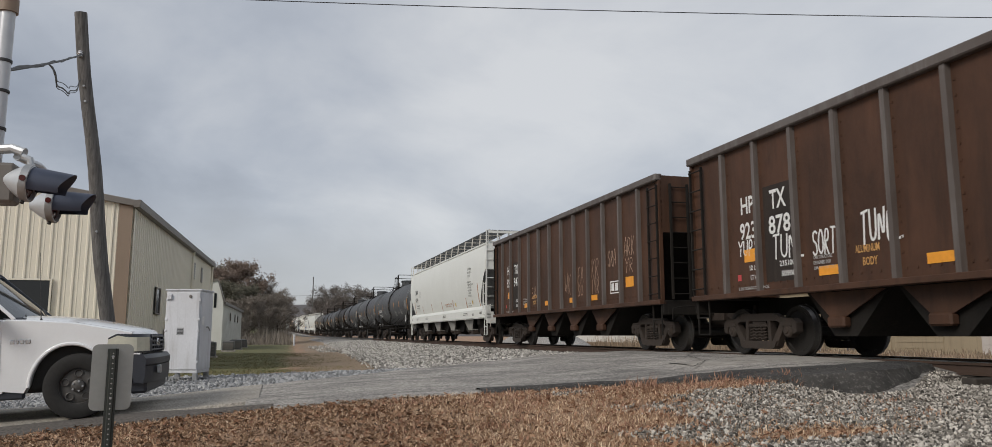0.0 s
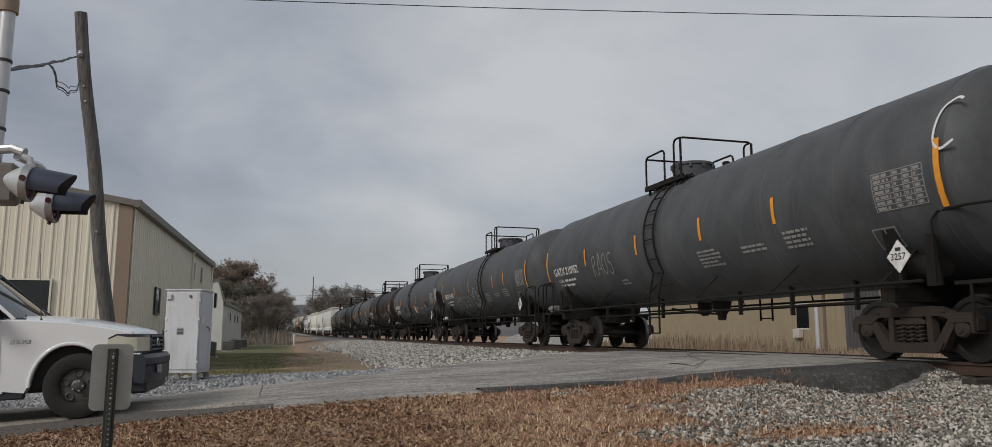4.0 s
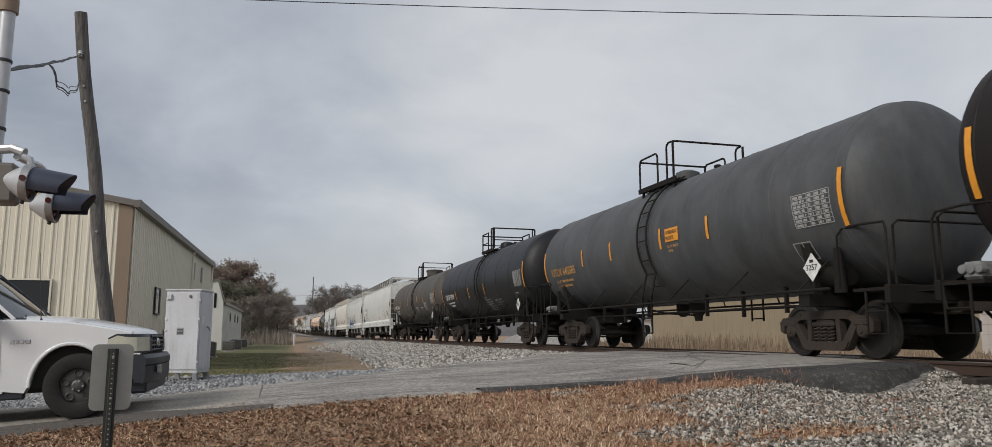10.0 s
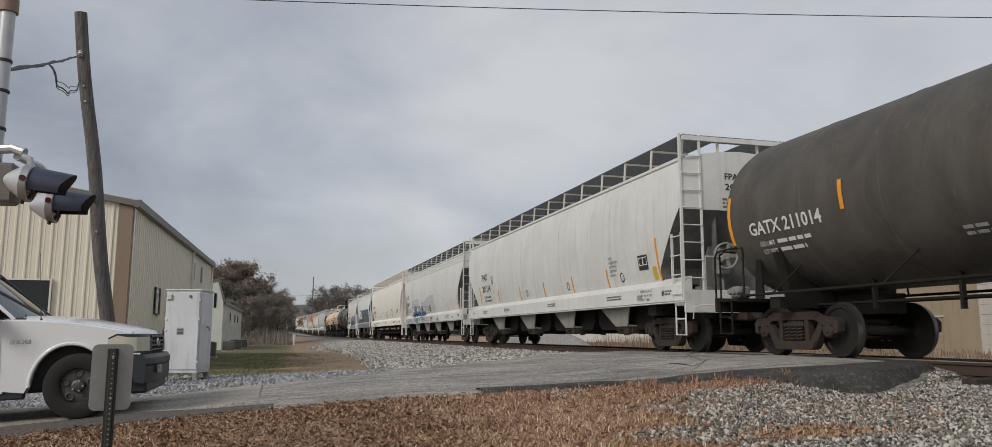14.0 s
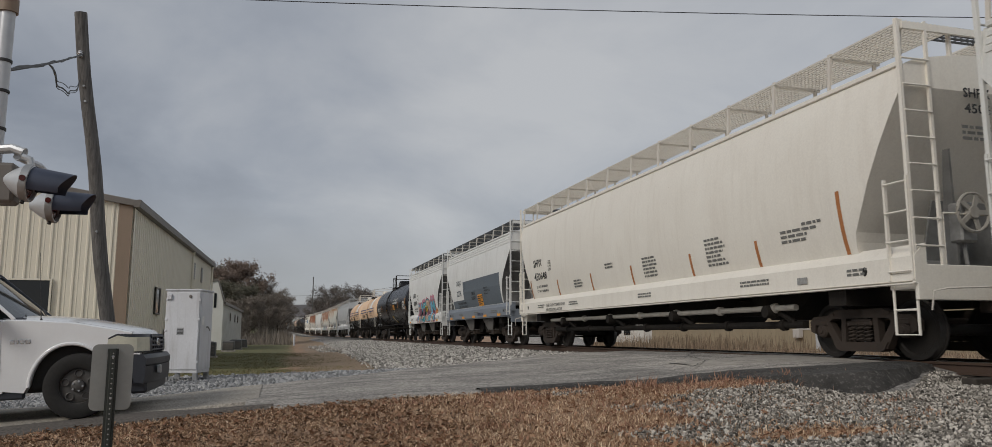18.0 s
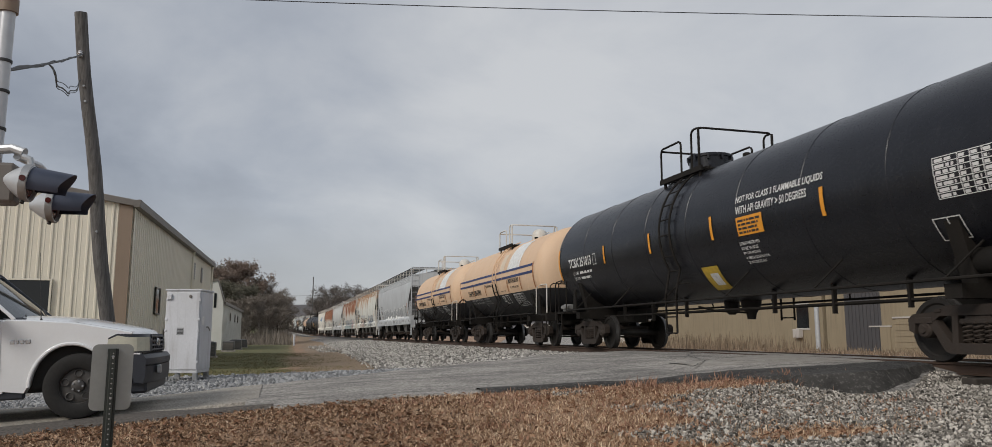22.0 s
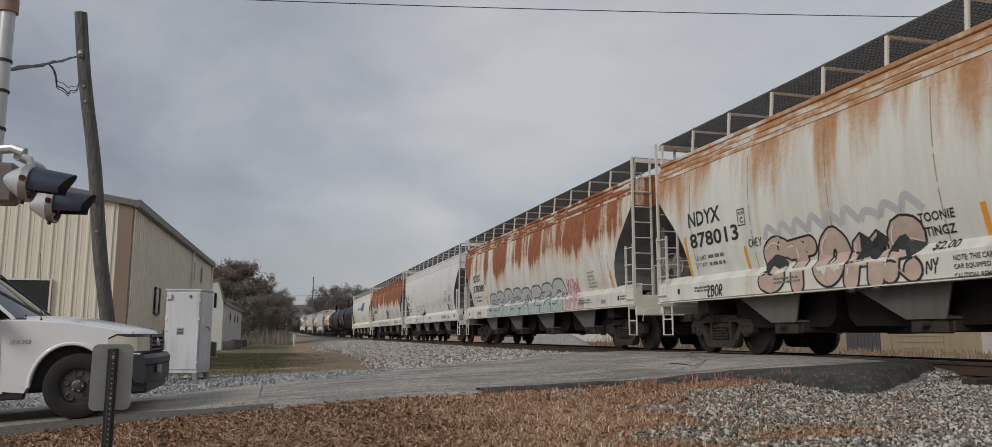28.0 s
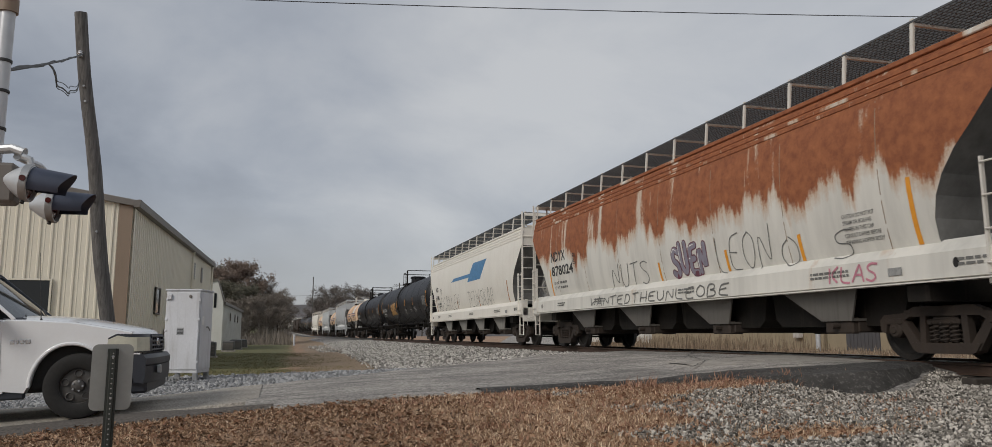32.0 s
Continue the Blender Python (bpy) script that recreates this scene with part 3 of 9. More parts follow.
def spring_mesh(s):
    bm = B()
    for dy in (-0.17, 0.0, 0.17):
        for dx in (0.93, 1.045):
            pts = [(s * dx + 0.052 * math.cos(a), dy + 0.062 * math.sin(a), 0.28 + 0.26 * a / (2 * math.pi * 4.5)) for a in np.linspace(0, 2 * math.pi * 4.5, 46)]
            tube(bm, pts, 0.017, 5)
    return finish("spring_nest", bm, M["truck"], 60)


def add_truck(car, y, low=False):
    if "wheelset" not in KEEP:
        KEEP["wheelset"] = wheelset_mesh()
        KEEP["frame"] = [side_frame_mesh(-1), side_frame_mesh(1)]
        KEEP["spring"] = [spring_mesh(-1), spring_mesh(1)]
        bm = B()
        box(bm, (-1.06, -0.22, 0.46), (1.06, 0.22, 0.66), 0.04)
        lathe(bm, [(0, 0.78), (0.2, 0.78), (0.22, 0.74), (0.2, 0.6)], 16)
        for k in (-1, 1):
            tube(bm, [(-0.8, k * 0.36, 0.33), (0.8, k * 0.36, 0.33)], 0.035, 6)
            for s in (-1, 1):
                box(bm, (s * 0.7, k * 0.36, 0.3), (s * 0.82, k * 0.44, 0.62), 0.02)
        KEEP["bolster"] = finish("truck", bm, M["truck"])
    tr = again("truck", KEEP["bolster"], car, Matrix.Translation((0, y, 0)), "rusty cast-steel freight truck with coil springs")
    for s in (0, 1):
        again("side_frame", KEEP["frame"][s], tr)
        if not low:
            again("spring_nest", KEEP["spring"][s], tr)
    for k in (-1, 1):
        again("wheelset", KEEP["wheelset"], tr, pose(0, k * AXLE, WHEEL_R))
    return tr


def add_coupler(car, y, s):
    """Draft gear and knuckle at one end; s points outwards."""
    bm = B()
    box(bm, (-0.22, y - s * 0.9, 0.70), (0.22, y - s * 0.35, 1.02), 0.02)
    box(bm, (-0.11, y - s * 0.4, 0.76), (0.11, y - s * 0.08, 0.96), 0.03)
    slab(bm, [(-0.17, y - s * 0.16), (0.17, y - s * 0.16), (0.14, y + s * 0.10), (0.02, y + s * 0.05), (-0.02, y - s * 0.03), (-0.15, y + s * 0.02)], 0.73, 0.99, "z")
    part("coupler", bm, M["truck"], car, "rusty cast-steel knuckle coupler")
    bm = B()
    tube(bm, [(0.3, y - s * 0.4, 0.75), (0.32, y - s * 0.2, 0.55), (0.28, y, 0.42), (0.2, y + s * 0.05, 0.45)], 0.028, 7)
    part("brake_hose", bm, M["under"], car, "black rubber brake hose")
    bm = B()
    tube(bm, [(-1.4, y - s * 0.55, 0.72), (-1.4, y - s * 0.5, 0.98), (-1.2, y - s * 0.45, 1.02), (-0.3, y - s * 0.32, 1.05), (0.0, y - s * 0.28, 1.0)], 0.016, 6)
    part("cut_lever", bm, M["pipe"] if car.get("pale") else M["under"], car)


def side_ladder(car, x, y0, y1, z0, z1, n, mat, name="side_ladder"):
    bm = B()
    for y in (y0, y1):
        box(bm, (x - 0.03, y - 0.018, z0), (x + 0.02, y + 0.018, z1))
    for i in range(n):
        z = z0 + 0.12 + (z1 - z0 - 0.2) * i / (n - 1)
        tube(bm, [(x - 0.04, y0, z), (x - 0.04, y1, z)], 0.014, 6)
    return part(name, bm, mat, car)


def end_ladder(car, y, x0, x1, z0, z1, n, mat):
    bm = B()
    for x in (x0, x1):
        box(bm, (x - 0.025, y - 0.025, z0), (x + 0.025, y + 0.025, z1))
    for i in range(n):
        z = z0 + 0.12 + (z1 - z0 - 0.2) * i / (n - 1)
        tube(bm, [(x0, y, z), (x1, y, z)], 0.014, 6)
    return part("end_ladder", bm, mat, car)


def stirrup(car, x, y, mat, z0=0.38, z1=1.08, w=0.42):
    bm = B()
    tube(bm, [(x, y - w / 2, z1), (x, y - w / 2, z0), (x, y + w / 2, z0), (x, y + w / 2, z1)], 0.022, 6)
    tube(bm, [(x, y - w / 2, (z0 + z1) / 2), (x, y + w / 2, (z0 + z1) / 2)], 0.018, 6)
    return part("stirrup_step", bm, mat, car)


HOP = [(1.40, 1.56), (1.46, 1.75), (1.51, 1.96), (1.575, 2.37), (1.61, 2.86), (1.60, 3.36), (1.56, 3.80), (1.48, 4.18), (1.45, 4.28)]


def hop_x(z):
    return float(np.interp(z, [p[1] for p in HOP], [p[0] for p in HOP]))


OFFSET = [0.0]  # how far a car's lettering sits from mid-length


def hop_surface(lift=0.005):
    """Flat (u right, v up) onto the camera side; u = 0 at mid-length. Below the body the sill's ledge and face."""
    def put(u, v):
        x = hop_x(v) if v > 1.62 else float(np.interp(v, [1.47, 1.62], [1.575, 1.425]))
        return (-x - lift, -u - OFFSET[0], v)
    return put


NOTCH = {"round": [(0.04, 3.62), (0.3, 3.32), (0.55, 3.06), (0.8, 2.82), (1.05, 2.52), (1.2, 2.25), (1.29, 1.95), (1.31, 1.7), (1.31, 1.56)], "straight": [(0.04, 3.15), (0.3, 2.86), (0.55, 2.58), (0.8, 2.3), (1.0, 2.08), (1.14, 1.92), (1.2, 1.78), (1.22, 1.66), (1.22, 1.56)], "steep": [(0.04, 3.95), (0.25, 3.55), (0.5, 3.1), (0.75, 2.65), (1.0, 2.2), (1.15, 1.95), (1.2, 1.8), (1.22, 1.66), (1.22, 1.56)]}


def covered_hopper(car, L, mat, sill=None, bays=4, band=None, walk_z=4.86, ridged=True, notch="round", piped=False, walk_mat="grate"):
    """Covered hopper with curved sides, slope-sheet ends, roof walks and bottom chutes."""
    sill = sill or mat
    trim = M["pipe"] if mat in (M["rusty"], M["rusty2"], M["rusty3"]) else mat
    hb = L / 2 - 0.62
    roofz = [(1.30, 4.35), (0.95, 4.43), (0.5, 4.50), (0.0, 4.53)]
    prof = HOP + roofz
    full = [(-x, z) for x, z in prof] + [(x, z) for x, z in prof[-2::-1]]
    cut = NOTCH[notch]
    ys = [-hb + a for a, _ in cut] + list(np.linspace(-hb + 1.8, hb - 1.8, 13)) + [hb - a for a, _ in reversed(cut)]
    zc = [b for _, b in cut] + [1.56] * 13 + [b for _, b in reversed(cut)]
    bm, dk = B(), B()
    rings = []
    for i, (y, z0) in enumerate(zip(ys, zc)):
        rings.append([bm.verts.new((math.copysign(hop_x(max(z, z0)) if z < 4.28 else abs(x), x) if z < 4.28 else x, y, max(z, z0))) for x, z in full])
    for a, b in zip(rings, rings[1:]):
        for k in range(len(full) - 1):
            try:
                bm.faces.new((a[k], a[k + 1], b[k + 1], b[k]))
            except ValueError:
                pass
    for r in (rings[0], rings[-1]):
        bm.faces.new(r)
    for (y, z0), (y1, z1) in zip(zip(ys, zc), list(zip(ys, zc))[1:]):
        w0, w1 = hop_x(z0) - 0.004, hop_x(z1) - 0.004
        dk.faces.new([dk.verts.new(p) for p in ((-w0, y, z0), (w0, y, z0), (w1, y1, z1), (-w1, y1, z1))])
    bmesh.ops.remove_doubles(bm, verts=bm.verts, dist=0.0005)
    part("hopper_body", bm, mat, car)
    # unless piped, the end bay's shade is painted into these sheets
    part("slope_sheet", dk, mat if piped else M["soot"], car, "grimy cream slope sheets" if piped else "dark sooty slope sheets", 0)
    if band:
        # a darker lower panel that steps down beside the lettering
        bm = B()
        put = hop_surface(0.004)
        for u0, u1, v1 in ((-hb + 1.45, -1.98, 2.02), (-1.98, hb - 1.45, 2.86)):
            n, m = 6, 10
            for i in range(n):
                for r in range(m):
                    a, b = u0 + (u1 - u0) * i / n, u0 + (u1 - u0) * (i + 1) / n
                    c, d = 1.64 + (v1 - 1.64) * r / m, 1.64 + (v1 - 1.64) * (r + 1) / m
                    bm.faces.new([bm.verts.new(put(u, v)) for u, v in ((a, c), (b, c), (b, d), (a, d))])
        part("painted_panel", bm, band, car, "dark slate painted lower panel")
    for s in (-1, 1):
        bm = B()
        slab(bm, [(s * 1.36, 1.66), (s * 1.42, 1.625), (s * 1.57, 1.475), (s * 1.575, 1.13), (s * 1.50, 1.09), (s * 1.36, 1.09)], -hb, hb, "y")
        part("side_sill", bm, sill, car)
        # small fittings on the sill: jacking eyes and a lower flange
        bm = B()
        box(bm, (s * 1.565, -hb, 1.085), (s * 1.61, hb, 1.105))
        part("sill_flange", bm, sill, car)
        for y in (-hb + 0.95, hb - 0.95):
            bm = B()
            lathe(bm, [(0, 0.004), (0.045, 0.004), (0.045, -0.02)], 12, Matrix.Translation((s * 1.577, y, 1.32)) @ Matrix.Scale(s, 4, (1, 0, 0)) @ AX @ Matrix.Diagonal((1.5, 1, 1, 1)))
            part("jacking_eye", bm, M["dark"], car)
        bm = B()
        box(bm, (s * 1.40, -hb + 0.1, 4.27), (s * 1.49, hb - 0.1, 4.35), 0.012)
        part("roof_rail", bm, mat, car)
        if ridged:
            for z in (3.95, 4.06, 4.17):
                x = hop_x(z)
                bm = B()
                slab(bm, [(s * (x - 0.01), z - 0.045), (s * (x + 0.022), z - 0.03), (s * (x + 0.022), z + 0.03), (s * (x - 0.02), z + 0.045)], -hb + 0.12, hb - 0.12, "y")
                part("roof_ridge", bm, mat, car)
        # roof walk: grating with edge angles on brackets
        bm = B()
        for k in range(14):
            x = s * (0.42 + 0.077 * k)
            box(bm, (x - 0.010, -hb + 0.05, walk_z - 0.03), (x + 0.010, hb - 0.05, walk_z))
        for i in range(int(hb * 2 / 0.1)):
            y = -hb + 0.08 + 0.1 * i
            box(bm, (s * 0.42, y - 0.006, walk_z - 0.022), (s * 1.42, y + 0.006, walk_z - 0.006))
        part("roof_walk", bm, M[walk_mat], car, "metal grating roof walk")
        n = max(5, round(2 * hb / 1.45))
        if ("bracket", s, walk_z) not in KEEP:
            b2 = B()
            slab(b2, [(s * 1.44, 4.30), (s * 1.47, 4.30), (s * 1.42, walk_z + 0.03), (s * 1.38, walk_z + 0.03)], -0.03, 0.03, "y")
            slab(b2, [(s * 0.5, 4.42), (s * 0.54, 4.42), (s * 0.54, walk_z - 0.02), (s * 0.5, walk_z - 0.02)], -0.03, 0.03, "y")
            slab(b2, [(s * 0.42, walk_z - 0.07), (s * 1.40, walk_z - 0.07), (s * 1.40, walk_z - 0.032), (s * 0.42, walk_z - 0.032)], -0.025, 0.025, "y")
            KEEP[("bracket", s, walk_z)] = finish("walk_bracket", b2, M["pipe"])
        for i in range(n + 1):
            again("walk_bracket", KEEP[("bracket", s, walk_z)], car, Matrix.Translation((0, -hb + 0.12 + (2 * hb - 0.24) * i / n, 0)))
    bm = B()
    for i in range(5):
        a, b = -hb + 0.6 + (2 * hb - 1.2) * i / 5, -hb + 0.6 + (2 * hb - 1.2) * (i + 1) / 5
        box(bm, (-0.32, a + 0.04, 4.5), (0.32, b - 0.04, 4.62), 0.03)
    part("hatch_cover", bm, mat, car, "long trough hatch covers")
    for e in (-1, 1):
        # crossover platform, end sill, corner posts, ladders
        y = e * hb
        bm = B()
        box(bm, (-1.5, y - e * 0.02, 1.02), (1.5, y - e * 0.55, 1.10))
        box(bm, (-1.54, y - e * 0.06, 0.86), (1.54, y + e * 0.0, 1.36), 0.01)
        part("end_platform", bm, sill, car)
        for s in (-1, 1):
            bm = B()
            box(bm, (s * 1.52, y - e * 0.005, 1.09), (s * 1.57, y - e * 0.065, walk_z))
            box(bm, (s * 1.03, y - e * 0.005, 1.36), (s * 1.075, y - e * 0.05, walk_z))
            part("corner_post", bm, trim, car)
            side_ladder(car, s * 1.57, y - e * 0.45, y - e * 0.03, 1.15, 2.62, 4, trim)
            rung = None
            for i in range(8):
                if rung is None:
                    rung = part("end_rung", tube(B(), [(s * 1.05, y, 1.62), (s * 1.53, y, 1.62)], 0.015, 6), trim, car)
                else:
                    again("end_rung", rung.data, car, Matrix.Translation((0, 0, 0.39 * i)))
            stirrup(car, s * 1.5, y - e * 0.28, trim)
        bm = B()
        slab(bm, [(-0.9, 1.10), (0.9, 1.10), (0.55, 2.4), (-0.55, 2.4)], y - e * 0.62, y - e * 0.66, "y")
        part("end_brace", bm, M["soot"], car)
        bm = B()
        tube(bm, [(1.3, y - e * 0.02, 1.36), (1.3, y - e * 0.02, 2.1), (-1.0, y - e * 0.02, 2.1), (-1.0, y - e * 0.02, 1.36)], 0.018, 6)
        part("grab_rail", bm, trim, car)
        add_coupler(car, e * L / 2, e)
        add_truck(car, e * (L / 2 - 2.35))
    # brake wheel on the leading end
    bm = B()
    y = -hb - 0.05
    bx, bz = -0.52, 2.12
    pts = [(bx + 0.28 * math.cos(a), y, bz + 0.28 * math.sin(a)) for a in np.linspace(0, 2 * math.pi, 25)]
    tube(bm, pts, 0.024, 6)
    for k in range(5):
        a = 1.257 * k
        box(bm, (0.05, -0.012, -0.035), (0.27, 0.012, 0.035), 0, Matrix.Translation((bx, y, bz)) @ Matrix.Rotation(a, 4, "Y"))
    lathe(bm, [(0, -0.03), (0.09, -0.03), (0.09, 0.08), (0, 0.08)], 12, Matrix.Translation((bx, y, bz)) @ AY)
    part("brake_wheel", bm, M["steelpipe"], car, "round hand-brake wheel")
    bm = B()
    box(bm, (bx - 0.16, y + 0.07, bz - 0.42), (bx + 0.14, y + 0.3, bz + 0.16), 0.03)
    tube(bm, [(bx, y + 0.2, bz - 0.4), (bx + 0.05, y + 0.2, 1.2)], 0.03, 6)
    part("brake_housing", bm, M["steelgrey"], car)
    bm = B()
    lathe(bm, [(0, -0.3), (0.1, -0.29), (0.13, -0.25), (0.13, 0.25), (0.1, 0.29), (0, 0.3)], 14, Matrix.Translation((-0.75, -hb + 0.42, 1.33)) @ AX)
    part("air_reservoir", bm, M["steelgrey"], car)
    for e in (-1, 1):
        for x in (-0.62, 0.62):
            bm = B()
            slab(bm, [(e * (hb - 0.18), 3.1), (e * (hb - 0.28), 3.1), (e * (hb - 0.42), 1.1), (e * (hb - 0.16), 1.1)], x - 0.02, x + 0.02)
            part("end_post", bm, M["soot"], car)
        # roof crosswalk between the two running boards
        bm = B()
        for k in range(5):
            y = e * (hb - 0.08 - 0.11 * k)
            box(bm, (-0.42, y - 0.012, walk_z - 0.03), (0.42, y + 0.012, walk_z))
        for x in np.arange(-0.36, 0.4, 0.12):
            box(bm, (x - 0.006, e * (hb - 0.06), walk_z - 0.022), (x + 0.006, e * (hb - 0.54), walk_z - 0.006))
        part("crosswalk", bm, M["grate"], car)
        bm = B()
        box(bm, (-1.46, e * (hb - 0.005), walk_z - 0.14), (1.46, e * (hb - 0.05), walk_z - 0.035))
        part("walk_beam", bm, trim, car)
    bm = B()
    box(bm, (-0.2, -L / 2 + 1.0, 0.78), (0.2, L / 2 - 1.0, 1.12))
    for y in (-L / 2 + 2.35, L / 2 - 2.35):
        box(bm, (-1.45, y - 0.2, 0.84), (1.45, y + 0.2, 1.2))
    part("centre_sill", bm, M["under"], car)
    inner = L - (5.7 if bays > 2 else 6.2)
    wbay = inner / bays
    key = ("bay", round(wbay, 2), mat.name)
    if key not in KEEP:
        bm = B()
        h = wbay / 2
        top, mid = 1.58, 0.62
        f = [(-h * 0.995, top), (-h * 0.90, 0.66), (-h * 0.80, mid - 0.1), (h * 0.80, mid - 0.1), (h * 0.90, 0.66), (h * 0.995, top)]
        slab(bm, f, -1.05, 1.05)
        KEEP[key] = finish("chute", bm, M["chute_" + mat.name] if ("chute_" + mat.name) in M else M["under"])
        bm = B()
        box(bm, (-1.2, -0.34, 0.42), (1.2, 0.34, 0.60), 0.02)
        for s in (-1, 1):
            box(bm, (s * 1.16, -0.32, 0.40), (s * 1.30, 0.32, 0.66), 0.02)
            lathe(bm, [(0, 0.06), (0.05, 0.06), (0.05, -0.1), (0, -0.1)], 10, Matrix.Translation((s * 1.34, 0, 0.52)) @ AX)
        KEEP["gate"] = finish("outlet_gate", bm, M["truck"])
        for s in (-1, 1):
            bm = B()
            slab(bm, [(-0.76, 0.60), (-0.06, 0.60), (0.92, 1.10), (-0.90, 1.10)], s * 1.34, s * 1.31)
            box(bm, (s * 1.0, -0.76, 0.60), (s * 1.31, -0.06, 0.64))
            KEEP[("plate", s, mat.name)] = finish("chute_plate", bm, M["plateworn"] if mat in (M["clean"], M["white"], M["cream"]) else M["plategrime"])
    if piped:
        # pressure unloading: long pipes with fittings under the sill instead of open chutes
        for x, z, r in ((-1.28, 0.86, 0.055), (-1.1, 0.56, 0.07)):
            bm = B()
            tube(bm, [(x, -L / 2 + 3.6, z), (x, L / 2 - 3.2, z)], r, 10)
            for y in np.linspace(-L / 2 + 4.2, L / 2 - 4.2, 7):
                lathe(bm, [(r, -0.06), (r + 0.035, -0.05), (r + 0.035, 0.05), (r, 0.06)], 12, Matrix.Translation((x, y, z)) @ AY)
            part("unloading_pipe", bm, M["steelpipe"] if z > 0.7 else M["under"], car, "pale pressure unloading pipe")
        for y in np.linspace(-L / 2 + 4.4, L / 2 - 4.4, 4):
            bm = B()
            tube(bm, [(-1.28, y, 0.86), (-1.2, y - 0.25, 0.78), (-1.1, y - 0.5, 0.6)], 0.06, 8)
            lathe(bm, [(0, 0.1), (0.11, 0.1), (0.12, 0.06), (0.12, -0.1)], 12, Matrix.Translation((-1.34, y - 0.1, 0.8)) @ Matrix.Scale(-1, 4, (1, 0, 0)) @ AX)
            part("valve", bm, M["under"], car)
    for i in range(bays):
        y = -inner / 2 + wbay * (i + 0.5)
        if piped:
            bm = B()
            slab(bm, [(y - 1.5, 1.5), (y + 1.5, 1.5), (y + 0.3, 0.66), (y - 0.3, 0.66)], -0.9, 0.9)
            part("chute", bm, M["under"], car)
            continue
        again("chute", KEEP[key], car, Matrix.Translation((0, y, 0)))
        again("outlet_gate", KEEP["gate"], car, Matrix.Translation((0, y - 0.41, 0)))
        for s in (-1, 1):
            again("chute_plate", KEEP[("plate", s, mat.name)], car, Matrix.Translation((0, y, 0)), "pale tapering hopper chute plate")


def tank_surface(r, zc, lift=0.005):
    """u right, v up along the shell from its mid-height."""
    return lambda u, v: (-(r + lift) * math.cos(v / r), -u - OFFSET[0], zc + (r + lift) * math.sin(v / r))


